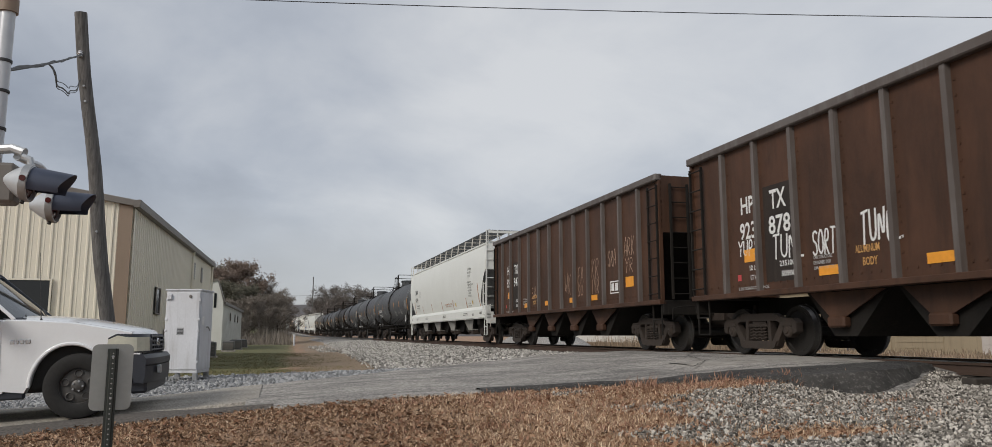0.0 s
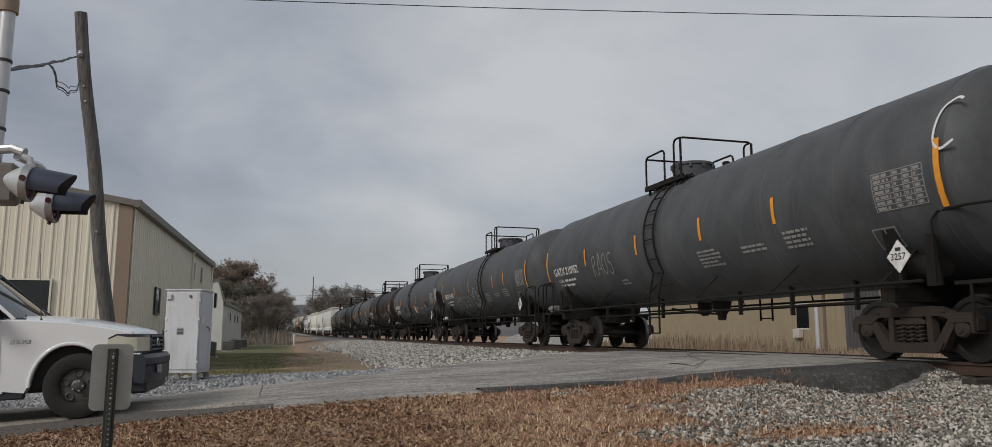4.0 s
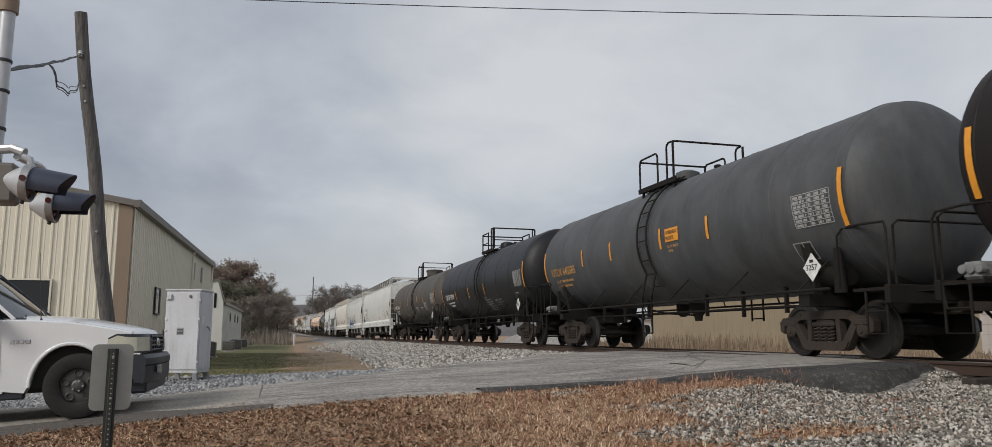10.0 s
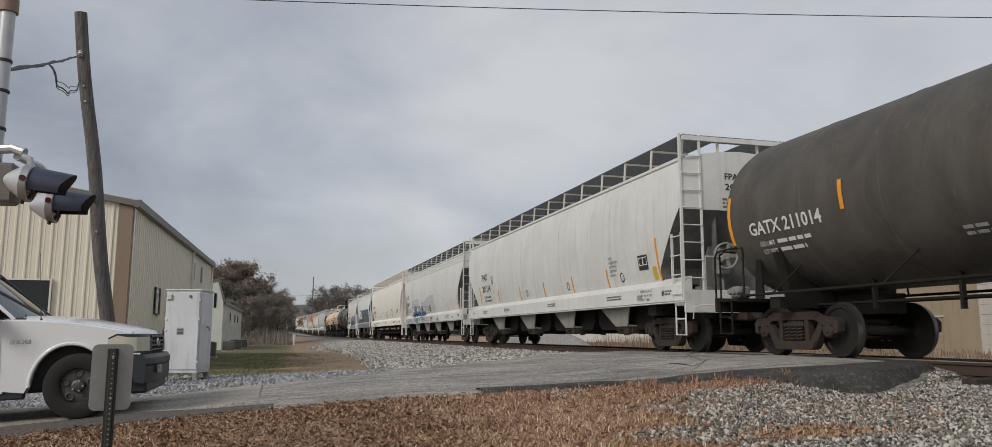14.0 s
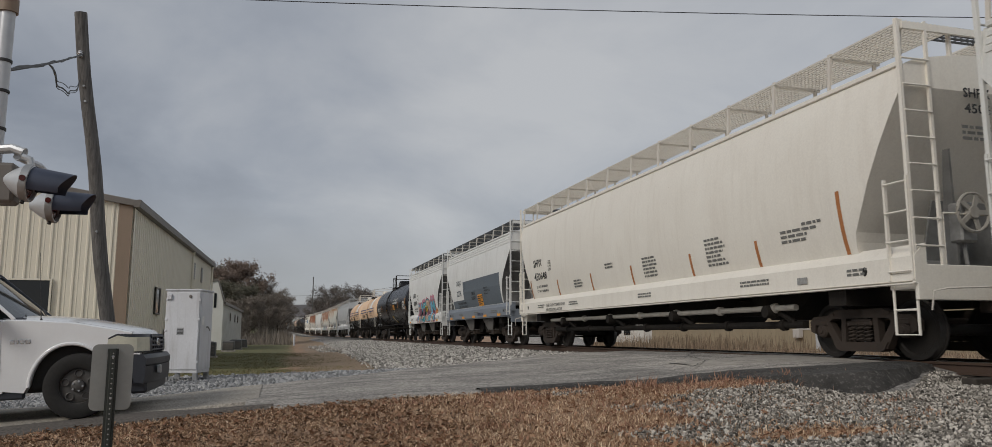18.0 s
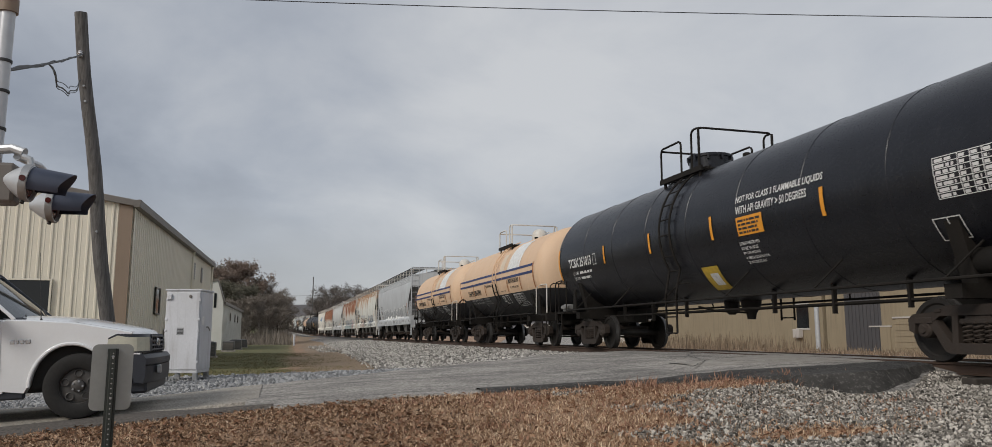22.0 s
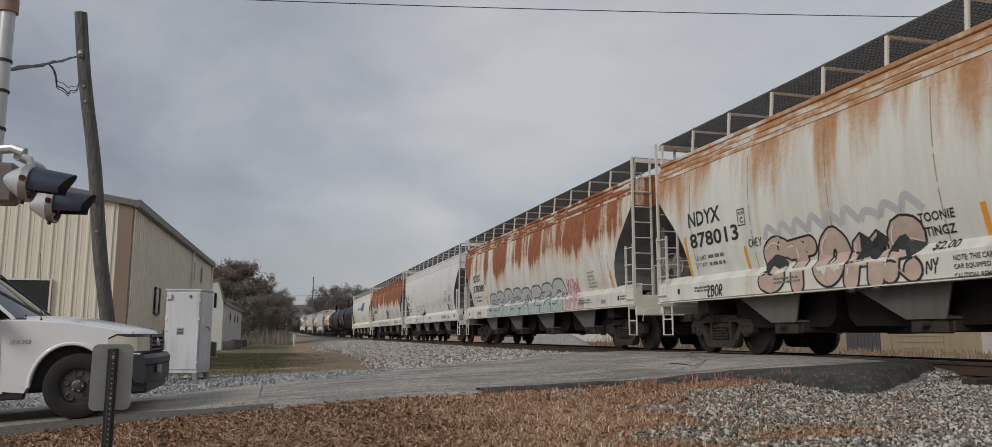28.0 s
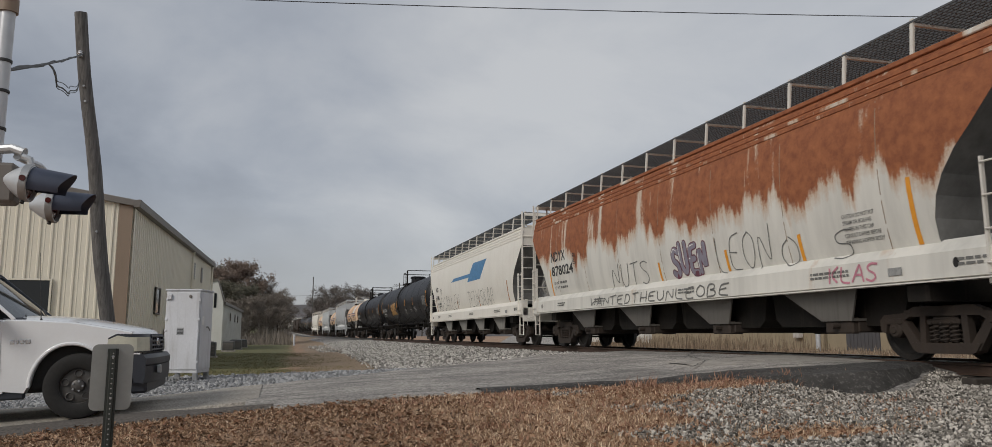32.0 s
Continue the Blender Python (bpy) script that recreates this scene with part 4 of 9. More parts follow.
def tank_car(car, L, r, mat, zc=2.70, ladder_mat=None, dome="tall", rails=None, bands=3, lad_y=0.75):
    """Tank car: dished shell on saddles, ladder, top platform with rails, side running rail."""
    rails = rails or M["under"]
    half = L / 2 - 0.62
    dish = 0.62
    prof = [(0.001, -half)]
    for k in range(1, 8):
        a = k / 7 * math.pi / 2
        prof.append((r * math.sin(a) ** 0.86, -half + dish * (1 - math.cos(a) ** 0.9)))
    body = []
    for y in np.linspace(-half + dish + 0.05, half - dish - 0.05, 2 * bands + 3):
        body += [(r, y - 0.02), (r + 0.008, y - 0.012), (r + 0.008, y + 0.012), (r, y + 0.02)]
    prof += body + [(a, -b) for a, b in reversed(prof)]
    bm = B()
    lathe(bm, prof, 56, Matrix.Translation((0, 0, zc)) @ AY)
    part("tank_shell", bm, mat, car, "", 25)
    for e in (-1, 1):
        y = e * (L / 2 - 2.35)
        bm = B()
        # saddle cradle
        pts = [(r * 1.0 * math.sin(a), zc - r * 1.0 * math.cos(a)) for a in np.linspace(-1.05, 1.05, 13)]
        slab(bm, pts + [(1.1, 1.0), (0.5, 0.82), (-0.5, 0.82), (-1.1, 1.0)], y - 0.12, y + 0.12, "y")
        box(bm, (-1.42, y - 0.14, 0.86), (1.42, y + 0.14, 1.06))
        part("saddle", bm, M["under"], car)
        bm = B()
        box(bm, (-0.22, y - e * 1.3, 0.74), (0.22, e * (L / 2 - 0.3), 1.08))
        part("stub_sill", bm, M["under"], car)
        # end platform with looped grab rails
        ye = e * (L / 2 - 0.42)
        bm = B()
        box(bm, (-1.42, ye - e * 0.75, 1.04), (1.42, ye, 1.09))
        box(bm, (-1.45, ye - e * 0.08, 0.84), (1.45, ye + e * 0.02, 1.12), 0.01)
        part("end_platform", bm, M["under"], car)
        for s in (-1, 1):
            bm = B()
            tube(bm, [(s * 1.42, ye, 0.95), (s * 1.42, ye, 1.95), (s * 1.40, ye - e * 0.06, 2.06), (s * 1.40, ye - e * 0.5, 2.08), (s * 1.40, ye - e * 0.95, 2.06), (s * 1.44, ye - e * 1.02, 1.95), (s * 1.44, ye - e * 1.02, 1.1)], 0.02, 7)
            part("grab_loop", bm, rails if e < 0 else M["under"], car)
            stirrup(car, s * 1.40, ye - e * 0.3, M["under"], 0.40, 1.06)
            bm = B()
            slab(bm, [(ye - e * 1.1, 1.06), (ye - e * 1.36, 1.06), (ye - e * 1.32, 2.0), (ye - e * 1.2, 2.0)], s * 1.22, s * 1.26)
            part("corner_brace", bm, M["under"], car)
        bm = B()
        tube(bm, [(-1.3, ye + e * 0.01, 1.12), (-1.3, ye + e * 0.01, 2.0), (-1.2, ye + e * 0.01, 2.08), (1.2, ye + e * 0.01, 2.08), (1.3, ye + e * 0.01, 2.0), (1.3, ye + e * 0.01, 1.12)], 0.02, 7)
        part("end_rail", bm, M["under"], car)
        add_coupler(car, e * L / 2, e)
        add_truck(car, y)
    # running rails with braces along both sides
    for s in (-1, 1):
        bm = B()
        n = L / 2 - 1.6
        tube(bm, [(s * 1.50, -n, 1.12), (s * 1.50, n, 1.12)], 0.026, 7)
        part("running_rail", bm, M["under"], car)
        nb = 6
        for i in range(nb):
            y = -n + 0.8 + (2 * n - 1.6) * i / (nb - 1)
            bm = B()
            tube(bm, [(s * 1.50, y, 1.12), (s * math.sqrt(max(0.01, r * r - (zc - 1.62) ** 2)) * 0.99, y - 0.32, 1.62)], 0.018, 6)
            part("rail_brace", bm, M["under"], car)
        # ladder that follows the shell
        bm = B()
        def lad(v, dy):
            a = v / r
            return (s * (r + 0.08) * math.cos(a), dy, zc + (r + 0.08) * math.sin(a))
        for dy in (lad_y - 0.24, lad_y + 0.24):
            tube(bm, [lad(v, dy) for v in np.linspace(-0.12 * r, 1.25 * r, 9)], 0.024, 6)
        for v in np.arange(-0.05 * r, 1.2 * r, 0.34):
            tube(bm, [lad(v, lad_y - 0.24), lad(v, lad_y + 0.24)], 0.016, 6)
        ladder = part("ladder", bm, ladder_mat or rails, car)
        bm = B()
        for dy in (lad_y - 0.24, lad_y + 0.24):
            tube(bm, [(s * 1.52, dy, 0.42 if s < 0 else 0.72), (s * 1.52, dy, 1.3)] + [lad(v, dy) for v in np.linspace(-0.55 * r, -0.12 * r, 4)], 0.026, 6)
        for z in (0.42, 0.78, 1.12) if s < 0 else (0.78, 1.12):
            tube(bm, [(s * 1.52, lad_y - 0.24, z), (s * 1.52, lad_y + 0.24, z)], 0.018, 6)
        for v in np.arange(-0.78 * r, -0.15 * r, 0.34):
            tube(bm, [lad(v, lad_y - 0.24), lad(v, lad_y + 0.24)], 0.018, 6)
        part("lower_ladder", bm, M["under"], ladder)
    top = zc + r
    # top platform round the manway, two rail frames with a gap at the ladder
    ya, yg, yb = lad_y + 1.28, lad_y + 0.30, lad_y - 0.30
    yd = lad_y + 0.62
    hi = top + (0.62 if dome == "ball" else 0.74)
    for s in (-1, 1):
        bm = B()
        for k in range(6):
            box(bm, (s * (0.52 + 0.09 * k), yb - 0.35, top - 0.16), (s * (0.55 + 0.09 * k), ya, top - 0.13))
        for y in np.arange(yb - 0.3, ya + 0.01, 0.23):
            box(bm, (s * 0.52, y - 0.012, top - 0.19), (s * 1.0, y + 0.012, top - 0.16))
        box(bm, (s * 0.98, yb - 0.35, top - 0.22), (s * 1.03, ya, top - 0.10))
        for y in (yb - 0.2, lad_y + 0.4, ya - 0.15):
            box(bm, (s * 0.93, y - 0.03, top - 0.5), (s * 0.98, y + 0.03, top - 0.15))
        part("top_platform", bm, M["under"], car)
    bm = B()
    if dome == "tall":
        lathe(bm, [(0.50, top - 0.1), (0.50, top + 0.36), (0.535, top + 0.36), (0.535, top + 0.41), (0.52, top + 0.43), (0.3, top + 0.45), (0, top + 0.45)], 28, Matrix.Translation((0, yd, 0)))
        for k in range(10):
            an = 0.628 * k
            box(bm, (-0.03, 0.49, top + 0.28), (0.03, 0.56, top + 0.40), 0, Matrix.Translation((0, yd, 0)) @ Matrix.Rotation(an, 4, "Z"))
    elif dome == "ball":
        lathe(bm, [(0.30, top - 0.1), (0.31, top + 0.22), (0.28, top + 0.36), (0.18, top + 0.46), (0, top + 0.5)], 24, Matrix.Translation((0.1, yb - 0.55, 0)))
    else:
        lathe(bm, [(0.34, top - 0.1), (0.34, top + 0.16), (0.30, top + 0.26), (0.16, top + 0.32), (0, top + 0.33)], 22, Matrix.Translation((0, yd - 0.1, 0)))
    part("manway_dome", bm, M["pipe"] if dome == "ball" else mat, car)
    bm = B()
    for y, x in ((yb - 0.5, 0.25), (yb - 0.75, -0.1), (ya - 0.1, 0.15)):
        tube(bm, [(x, y, top - 0.05), (x, y, top + 0.14)], 0.06, 8)
        lathe(bm, [(0.09, top + 0.06), (0.09, top + 0.12), (0, top + 0.13)], 10, Matrix.Translation((x, y, 0)))
    part("relief_valve", bm, M["under"], car)
    cage = dome == "low"
    w = 0.026 if not cage else 0.03

    def bar(bm, pts):
        if cage:
            for p, q in zip(pts, pts[1:]):
                tube(bm, [p, q], w, 4)
        else:
            soft = [Vector(pts[0])]
            for p, q, t in zip(pts, pts[1:], pts[2:]):
                p, q, t = Vector(p), Vector(q), Vector(t)
                i, o = (p - q).normalized() * 0.1, (t - q).normalized() * 0.1
                soft += [q + i, q + i * 0.35 + o * 0.35, q + o]
            tube(bm, soft + [Vector(pts[-1])], w, 7)

    bm = B()
    bar(bm, [(-0.97, yg, top - 0.16), (-0.97, yg, hi - 0.06), (-0.97, ya, hi - 0.06), (-0.97, ya, top - 0.2)])
    bar(bm, [(0.97, yg, top - 0.16), (0.97, yg, hi - 0.06), (0.97, ya, hi - 0.06), (0.97, ya, top - 0.2)])
    tube(bm, [(-0.97, ya, hi - 0.1), (0.97, ya, hi - 0.1)], w, 7)
    if cage:
        tube(bm, [(-0.97, ya, top + 0.22), (0.97, ya, top + 0.22)], w * 0.8, 6)
        for x in (-0.97, 0.97):
            tube(bm, [(x, yg, top + 0.22), (x, ya, top + 0.22)], w * 0.8, 6)
    part("step_guard", bm, rails, car)
    bm = B()
    bar(bm, [(-0.97, yb + 0.12, top - 0.16), (-0.97, yb + 0.12, hi + 0.06), (-0.97, yb - 0.2, hi + 0.06), (0.97, yb - 0.2, hi + 0.06), (0.97, yb + 0.12, hi + 0.06), (0.97, yb + 0.12, top - 0.16)])
    for x in (-0.97, 0.97):
        tube(bm, [(x, yb - 0.2, hi + 0.04), (x, yb - 0.2, top - 0.18)], w * 1.3, 6)
    if cage:
        tube(bm, [(-0.97, yb - 0.2, top + 0.28), (0.97, yb - 0.2, top + 0.28)], w * 0.8, 6)
        box(bm, (-1.0, yb - 0.24, top - 0.1), (-0.9, yb - 0.2, hi + 0.06))
    part("safety_rail", bm, rails, car)
    # bottom outlet, thin brake rigging that hangs under the shell
    bm = B()
    lathe(bm, [(0.0, 0.72), (0.09, 0.72), (0.11, 0.85), (0.2, 0.98), (0.24, 1.2)], 12)
    lathe(bm, [(0.0, 0.84), (0.07, 0.84), (0.16, 0.92), (0.18, 1.2)], 10, Matrix.Translation((0, 0.75, 0)))
    tube(bm, [(0, 0, 0.86), (-0.9, 0, 0.9), (-1.3, 0.0, 0.98)], 0.025, 6)
    part("bottom_outlet", bm, M["under"], car)
    bm = B()
    for x, z in ((-0.62, 0.92), (0.55, 0.97)):
        tube(bm, [(x, -L / 2 + 2.4, z), (x, L / 2 - 2.4, z)], 0.026, 7)
    for k, y in enumerate(np.linspace(-L / 2 + 3.9, L / 2 - 3.9, 7)):
        if abs(y) > 0.5:
            box(bm, (-0.66, y - 0.025, 0.80 - 0.05 * (k % 2)), (-0.58, y + 0.025, 1.55))
    part("brake_pipe", bm, M["under"], car)


COAL_Z0, COAL_Z1, COAL_X = 1.18, 3.98, 1.52


def coal_surface(lift=0.005):
    return lambda u, v: (-COAL_X - lift, -u - OFFSET[0], v)


def coal_hopper(car, L, ribs=12):
    """Open-top hopper: flat side panels between worn ribs, slope ends, chutes."""
    hb = L / 2 - 0.72
    rib_y = [5.93 - 1.085 * k for k in range(ribs)]
    spans = list(zip([hb - 0.02] + rib_y, rib_y + [-hb + 0.02]))
    for s in (-1, 1):
        for y1, y0 in spans:
            step = y1 - y0
            bm = B()
            box(bm, (s * (COAL_X - 0.05), y0, COAL_Z0), (s * COAL_X, y0 + step, COAL_Z1))
            if s < 0:
                for k in range(11):
                    z = COAL_Z0 + 0.35 + 0.22 * k
                    box(bm, (s * COAL_X, y0 + step - 0.12, z), (s * (COAL_X + 0.012), y0 + step - 0.09, z + 0.03))
                for k in range(5):
                    y = y0 + 0.15 + (step - 0.3) * k / 4
                    box(bm, (s * COAL_X, y - 0.015, COAL_Z0 + 0.12), (s * (COAL_X + 0.012), y + 0.015, COAL_Z0 + 0.15))
            part("side_panel", bm, M["brown"], car, "", 0)
        if ("rib", s) not in KEEP:
            bm = B()
            slab(bm, [(s * COAL_X, -0.055), (s * (COAL_X + 0.09), -0.045), (s * (COAL_X + 0.09), 0.045), (s * COAL_X, 0.055)], COAL_Z0, COAL_Z1, "z")
            KEEP[("rib", s)] = finish("side_rib", bm, M["rib"])
        for i in range(ribs):
            again("side_rib", KEEP[("rib", s)], car, Matrix.Translation((0, rib_y[i], 0)))
        bm = B()
        box(bm, (s * (COAL_X - 0.06), -hb, COAL_Z1), (s * (COAL_X + 0.13), hb, COAL_Z1 + 0.16), 0.02)
        part("top_chord", bm, M["rib"], car, "dented worn steel top rim")
        bm = B()
        box(bm, (s * (COAL_X - 0.1), -hb, COAL_Z0 - 0.1), (s * (COAL_X + 0.11), hb, COAL_Z0), 0.01)
        part("side_sill", bm, M["brown"], car)
    for e in (-1, 1):
        y = e * hb
        bm = B()
        box(bm, (-COAL_X, y - e * 0.05, 2.75), (COAL_X, y, COAL_Z1 + 0.12))
        for x in (-0.5, 0.5):
            box(bm, (x - 0.04, y, 2.8), (x + 0.04, y + e * 0.05, COAL_Z1))
        part("end_sheet", bm, M["brown"], car)
        bm = B()
        slab(bm, [(y, 2.75), (y - e * 0.05, 2.75), (y - e * 2.6, COAL_Z0), (y - e * 2.5, COAL_Z0 - 0.04)], -COAL_X + 0.06, COAL_X - 0.06)
        part("slope_sheet", bm, M["under"], car)
        bm = B()
        box(bm, (-COAL_X, y - e * 0.1, 0.84), (COAL_X, y, 1.18), 0.01)
        box(bm, (-COAL_X + 0.05, y - e * 0.7, 1.1), (COAL_X - 0.05, y - e * 0.1, 1.15))
        part("end_sill", bm, M["under"], car)
        for s in (-1, 1):
            bm = B()
            box(bm, (s * (COAL_X - 0.03), y - e * 0.08, 1.1), (s * (COAL_X + 0.05), y, COAL_Z1))
            part("corner_post", bm, M["brown"], car)
            side_ladder(car, s * (COAL_X + 0.07), y - e * 0.5, y - e * 0.06, 1.2, COAL_Z1 - 0.1, 7, M["under"])
            stirrup(car, s * COAL_X, y - e * 0.3, M["under"])
        end_ladder(car, y + e * 0.06, -1.3, -0.85, 1.2, 3.9, 8, M["under"])
        add_coupler(car, e * L / 2, e)
        add_truck(car, e * (L / 2 - 2.2))
    bm = B()
    box(bm, (-0.2, -L / 2 + 1.0, 0.78), (0.2, L / 2 - 1.0, 1.12))
    part("centre_sill", bm, M["under"], car)
    for i in range(4):
        y = (i - 1.5) * 2.05
        bm = B()
        slab(bm, [(y - 1.0, COAL_Z0 - 0.02), (y + 1.0, COAL_Z0 - 0.02), (y + 0.3, 0.36), (y - 0.2, 0.36)], -1.2, 1.2)
        part("chute", bm, M["under"], car)
        for s in (-1, 1):
            bm = B()
            slab(bm, [(y - 0.95, COAL_Z0 - 0.1), (y + 0.75, COAL_Z0 - 0.1), (y + 0.22, 0.62), (y + 0.02, 0.62)], s * 1.30, s * 1.27)
            box(bm, (s * 1.2, y - 0.1, 0.50), (s * 1.36, y + 0.3, 0.68), 0.03)
            part("chute_plate", bm, M["brown"], car)


# ---- the train: kind, far end of each car along the train, look and marks ----
def run_of(t):
    """How far the train has come after t seconds."""
    return 11.042 * t + 0.01283 * t * t


def bend(y):
    return 20.0 * math.log1p(math.exp(min(60.0, (y - 160.0) / 20.0)))


RAIL_X, RAIL_Z = 10.05, 0.668


def track_pose(y):
    d = 1.0 / (1.0 + math.exp(-(y - 160.0) / 20.0)) if y > -200 else 0.0
    return pose(RAIL_X - 0.03 * bend(y), y, RAIL_Z + 0.012 * bend(y), math.degrees(math.atan(0.012 * d)), 0, math.degrees(math.atan(0.03 * d)))


def reflectors(car, surface, mat, spots, h=0.5, w=0.1, lean=0.0):
    for u, v in spots:
        bm = B()
        lay_rect(bm, surface(0.006), u, v, u + w, v + h, lean)
        part("reflector", bm, M[mat], car, "orange reflective strip", 0)


TRAIN = []  # (thing, y of its middle along the train, truck offsets)


def place_car(name, label, category, q0, q1):
    car = thing(name, label, category, "cars of the freight train")
    TRAIN.append((car, (q0 + q1) / 2))
    return car, q1 - q0


def hopper_car(q0, q1, mat, label, bays=4, shift=0.0, **kw):
    OFFSET[0] = 0.0
    car, L = place_car("covered_hopper_car", label, "hopper car", q0, q1)
    car["pale"] = 1
    covered_hopper(car, L, M[mat], bays=bays, **kw)
    del car["pale"]
    OFFSET[0] = shift
    return car, L / 2 - 0.62


def tanker(q0, q1, r, mat, label, shift=0.0, **kw):
    OFFSET[0] = shift
    car, L = place_car("tank_car", label, "tank car", q0, q1)
    tank_car(car, L, r, M[mat], **kw)
    return car, L / 2 - 0.62, (lambda lift: tank_surface(r, kw.get("zc", 2.70), lift))


def hopper_marks(car, h, a, b, at, size=(0.86, 0.27), row=0.48, refl="rustorange", ink="ink", spots=(), plate=True, weights=("LD LMT", "LT WT")):
    """Reporting marks near the trailing end, weights, reflectors, small sill print. at: left end and foot of the upper row."""
    u, z = at
    w, c = size
    words(car, hop_surface, ink, [(a, u, z, w, c), (b, u, z - row, w * len(b) / len(a) * 0.98, c)])
    end = lambda lift: (lambda p, q: (p, -h + 0.036 - lift, q))
    words(car, end, ink, [(a, -0.42, 3.86, 0.5, 0.15), (b, -0.42, 3.62, 0.5 * len(b) / len(a), 0.15)], "end_lettering", 0.004)
    part("end_print", lay_lines(B(), end(0.004), -0.5, 3.45, 0.75, 0.26, 3, random.Random(9)), M["dimink"], car, "", 0)
    bm = B()
    for k, t in enumerate(weights):
        lay_fit(bm, hop_surface(0.009), t, u + 0.1, z - row - 0.26 - 0.15 * k, 0.42, 0.085)
        lay_lines(bm, hop_surface(0.009), u + 0.6, z - row - 0.16 - 0.15 * k, 0.75, 0.12, 1, random.Random(3 + k))
    part("stencil_print", bm, M["dimink" if ink == "ink" else ink], car, "", 0)
    if plate:
        x, y = u + w + 0.6, z - 0.2
        boxed(car, hop_surface, ink, x, y, 0.24, 0.32, 0.016, name="plate_mark")
        words(car, hop_surface, ink, [("PLATE", x + 0.035, y + 0.21, 0.17, 0.06), ("C", x + 0.07, y + 0.045, 0.1, 0.12)], "plate_letter")
    for x, y, t in spots:
        reflectors(car, hop_surface, refl, [(x, y)], t, 0.085)
    k = h / 9.13
    bm = B()
    for x, w in ((-6.8, 0.7), (-3.9, 0.9), (0.8, 0.9), (5.2, 0.9), (8.1, 0.5)):
        lay_lines(bm, hop_surface(0.009), x * k, 1.39, w, 0.13, 2, random.Random(int(x * 10)))
    part("stencil_print", bm, M["dimink"], car, "", 0)
    bm = B()
    lay_rect(bm, hop_surface(0.014), 6.9 * k, 1.22, 6.9 * k + 0.26, 1.33, n=1)
    part("routing_plate", bm, M["gutter"] if "gutter" in M else M["faint"], car, "", 0)


def lay_cloud(car, mat, u0, u1, v, h0, h1, lift, seed, rough, label):
    """A sprayed ground along the side whose ragged top climbs from h0 to h1."""
    rnd, bm, put, prev = random.Random(seed), B(), hop_surface(lift), None
    ph = [rnd.uniform(0, 6) for _ in range(4)]
    n, rows = 110, 16
    for i in range(n + 1):
        q = i / n
        u = u0 + (u1 - u0) * q
        bump = sum(math.sin(u * f + p) * g for f, p, g in zip((2.3, 5.1, 9.7, 17.0), ph, (0.4, 0.35, 0.3, 0.15)))
        top = (h0 + (h1 - h0) * q + rough * bump) * min(1.0, (q * 14) ** 0.5 * 0.8 + 0.25, ((1 - q) * 14) ** 0.5 * 0.8 + 0.25)
        cur = [bm.verts.new(put(u, v + top * k / rows)) for k in range(rows + 1)]
        if prev:
            for k in range(rows):
                bm.faces.new((prev[k], cur[k], cur[k + 1], prev[k + 1]))
        prev = cur
    part("graffiti_cloud", bm, M[mat], car, label, 0)


def panel_seams(car, h, mat="faint", n=4, seed=1):
    """Thin weld seams down the side."""
    put = hop_surface(0.003)
    for i in range(n):
        u = -h + 2 * h * (i + 1) / (n + 1)
        bm = B()
        lay_rect(bm, put, u, 1.62, u + 0.016, 3.85, 0.0, 10)
        part("weld_seam", bm, M[mat], car, "", 0)


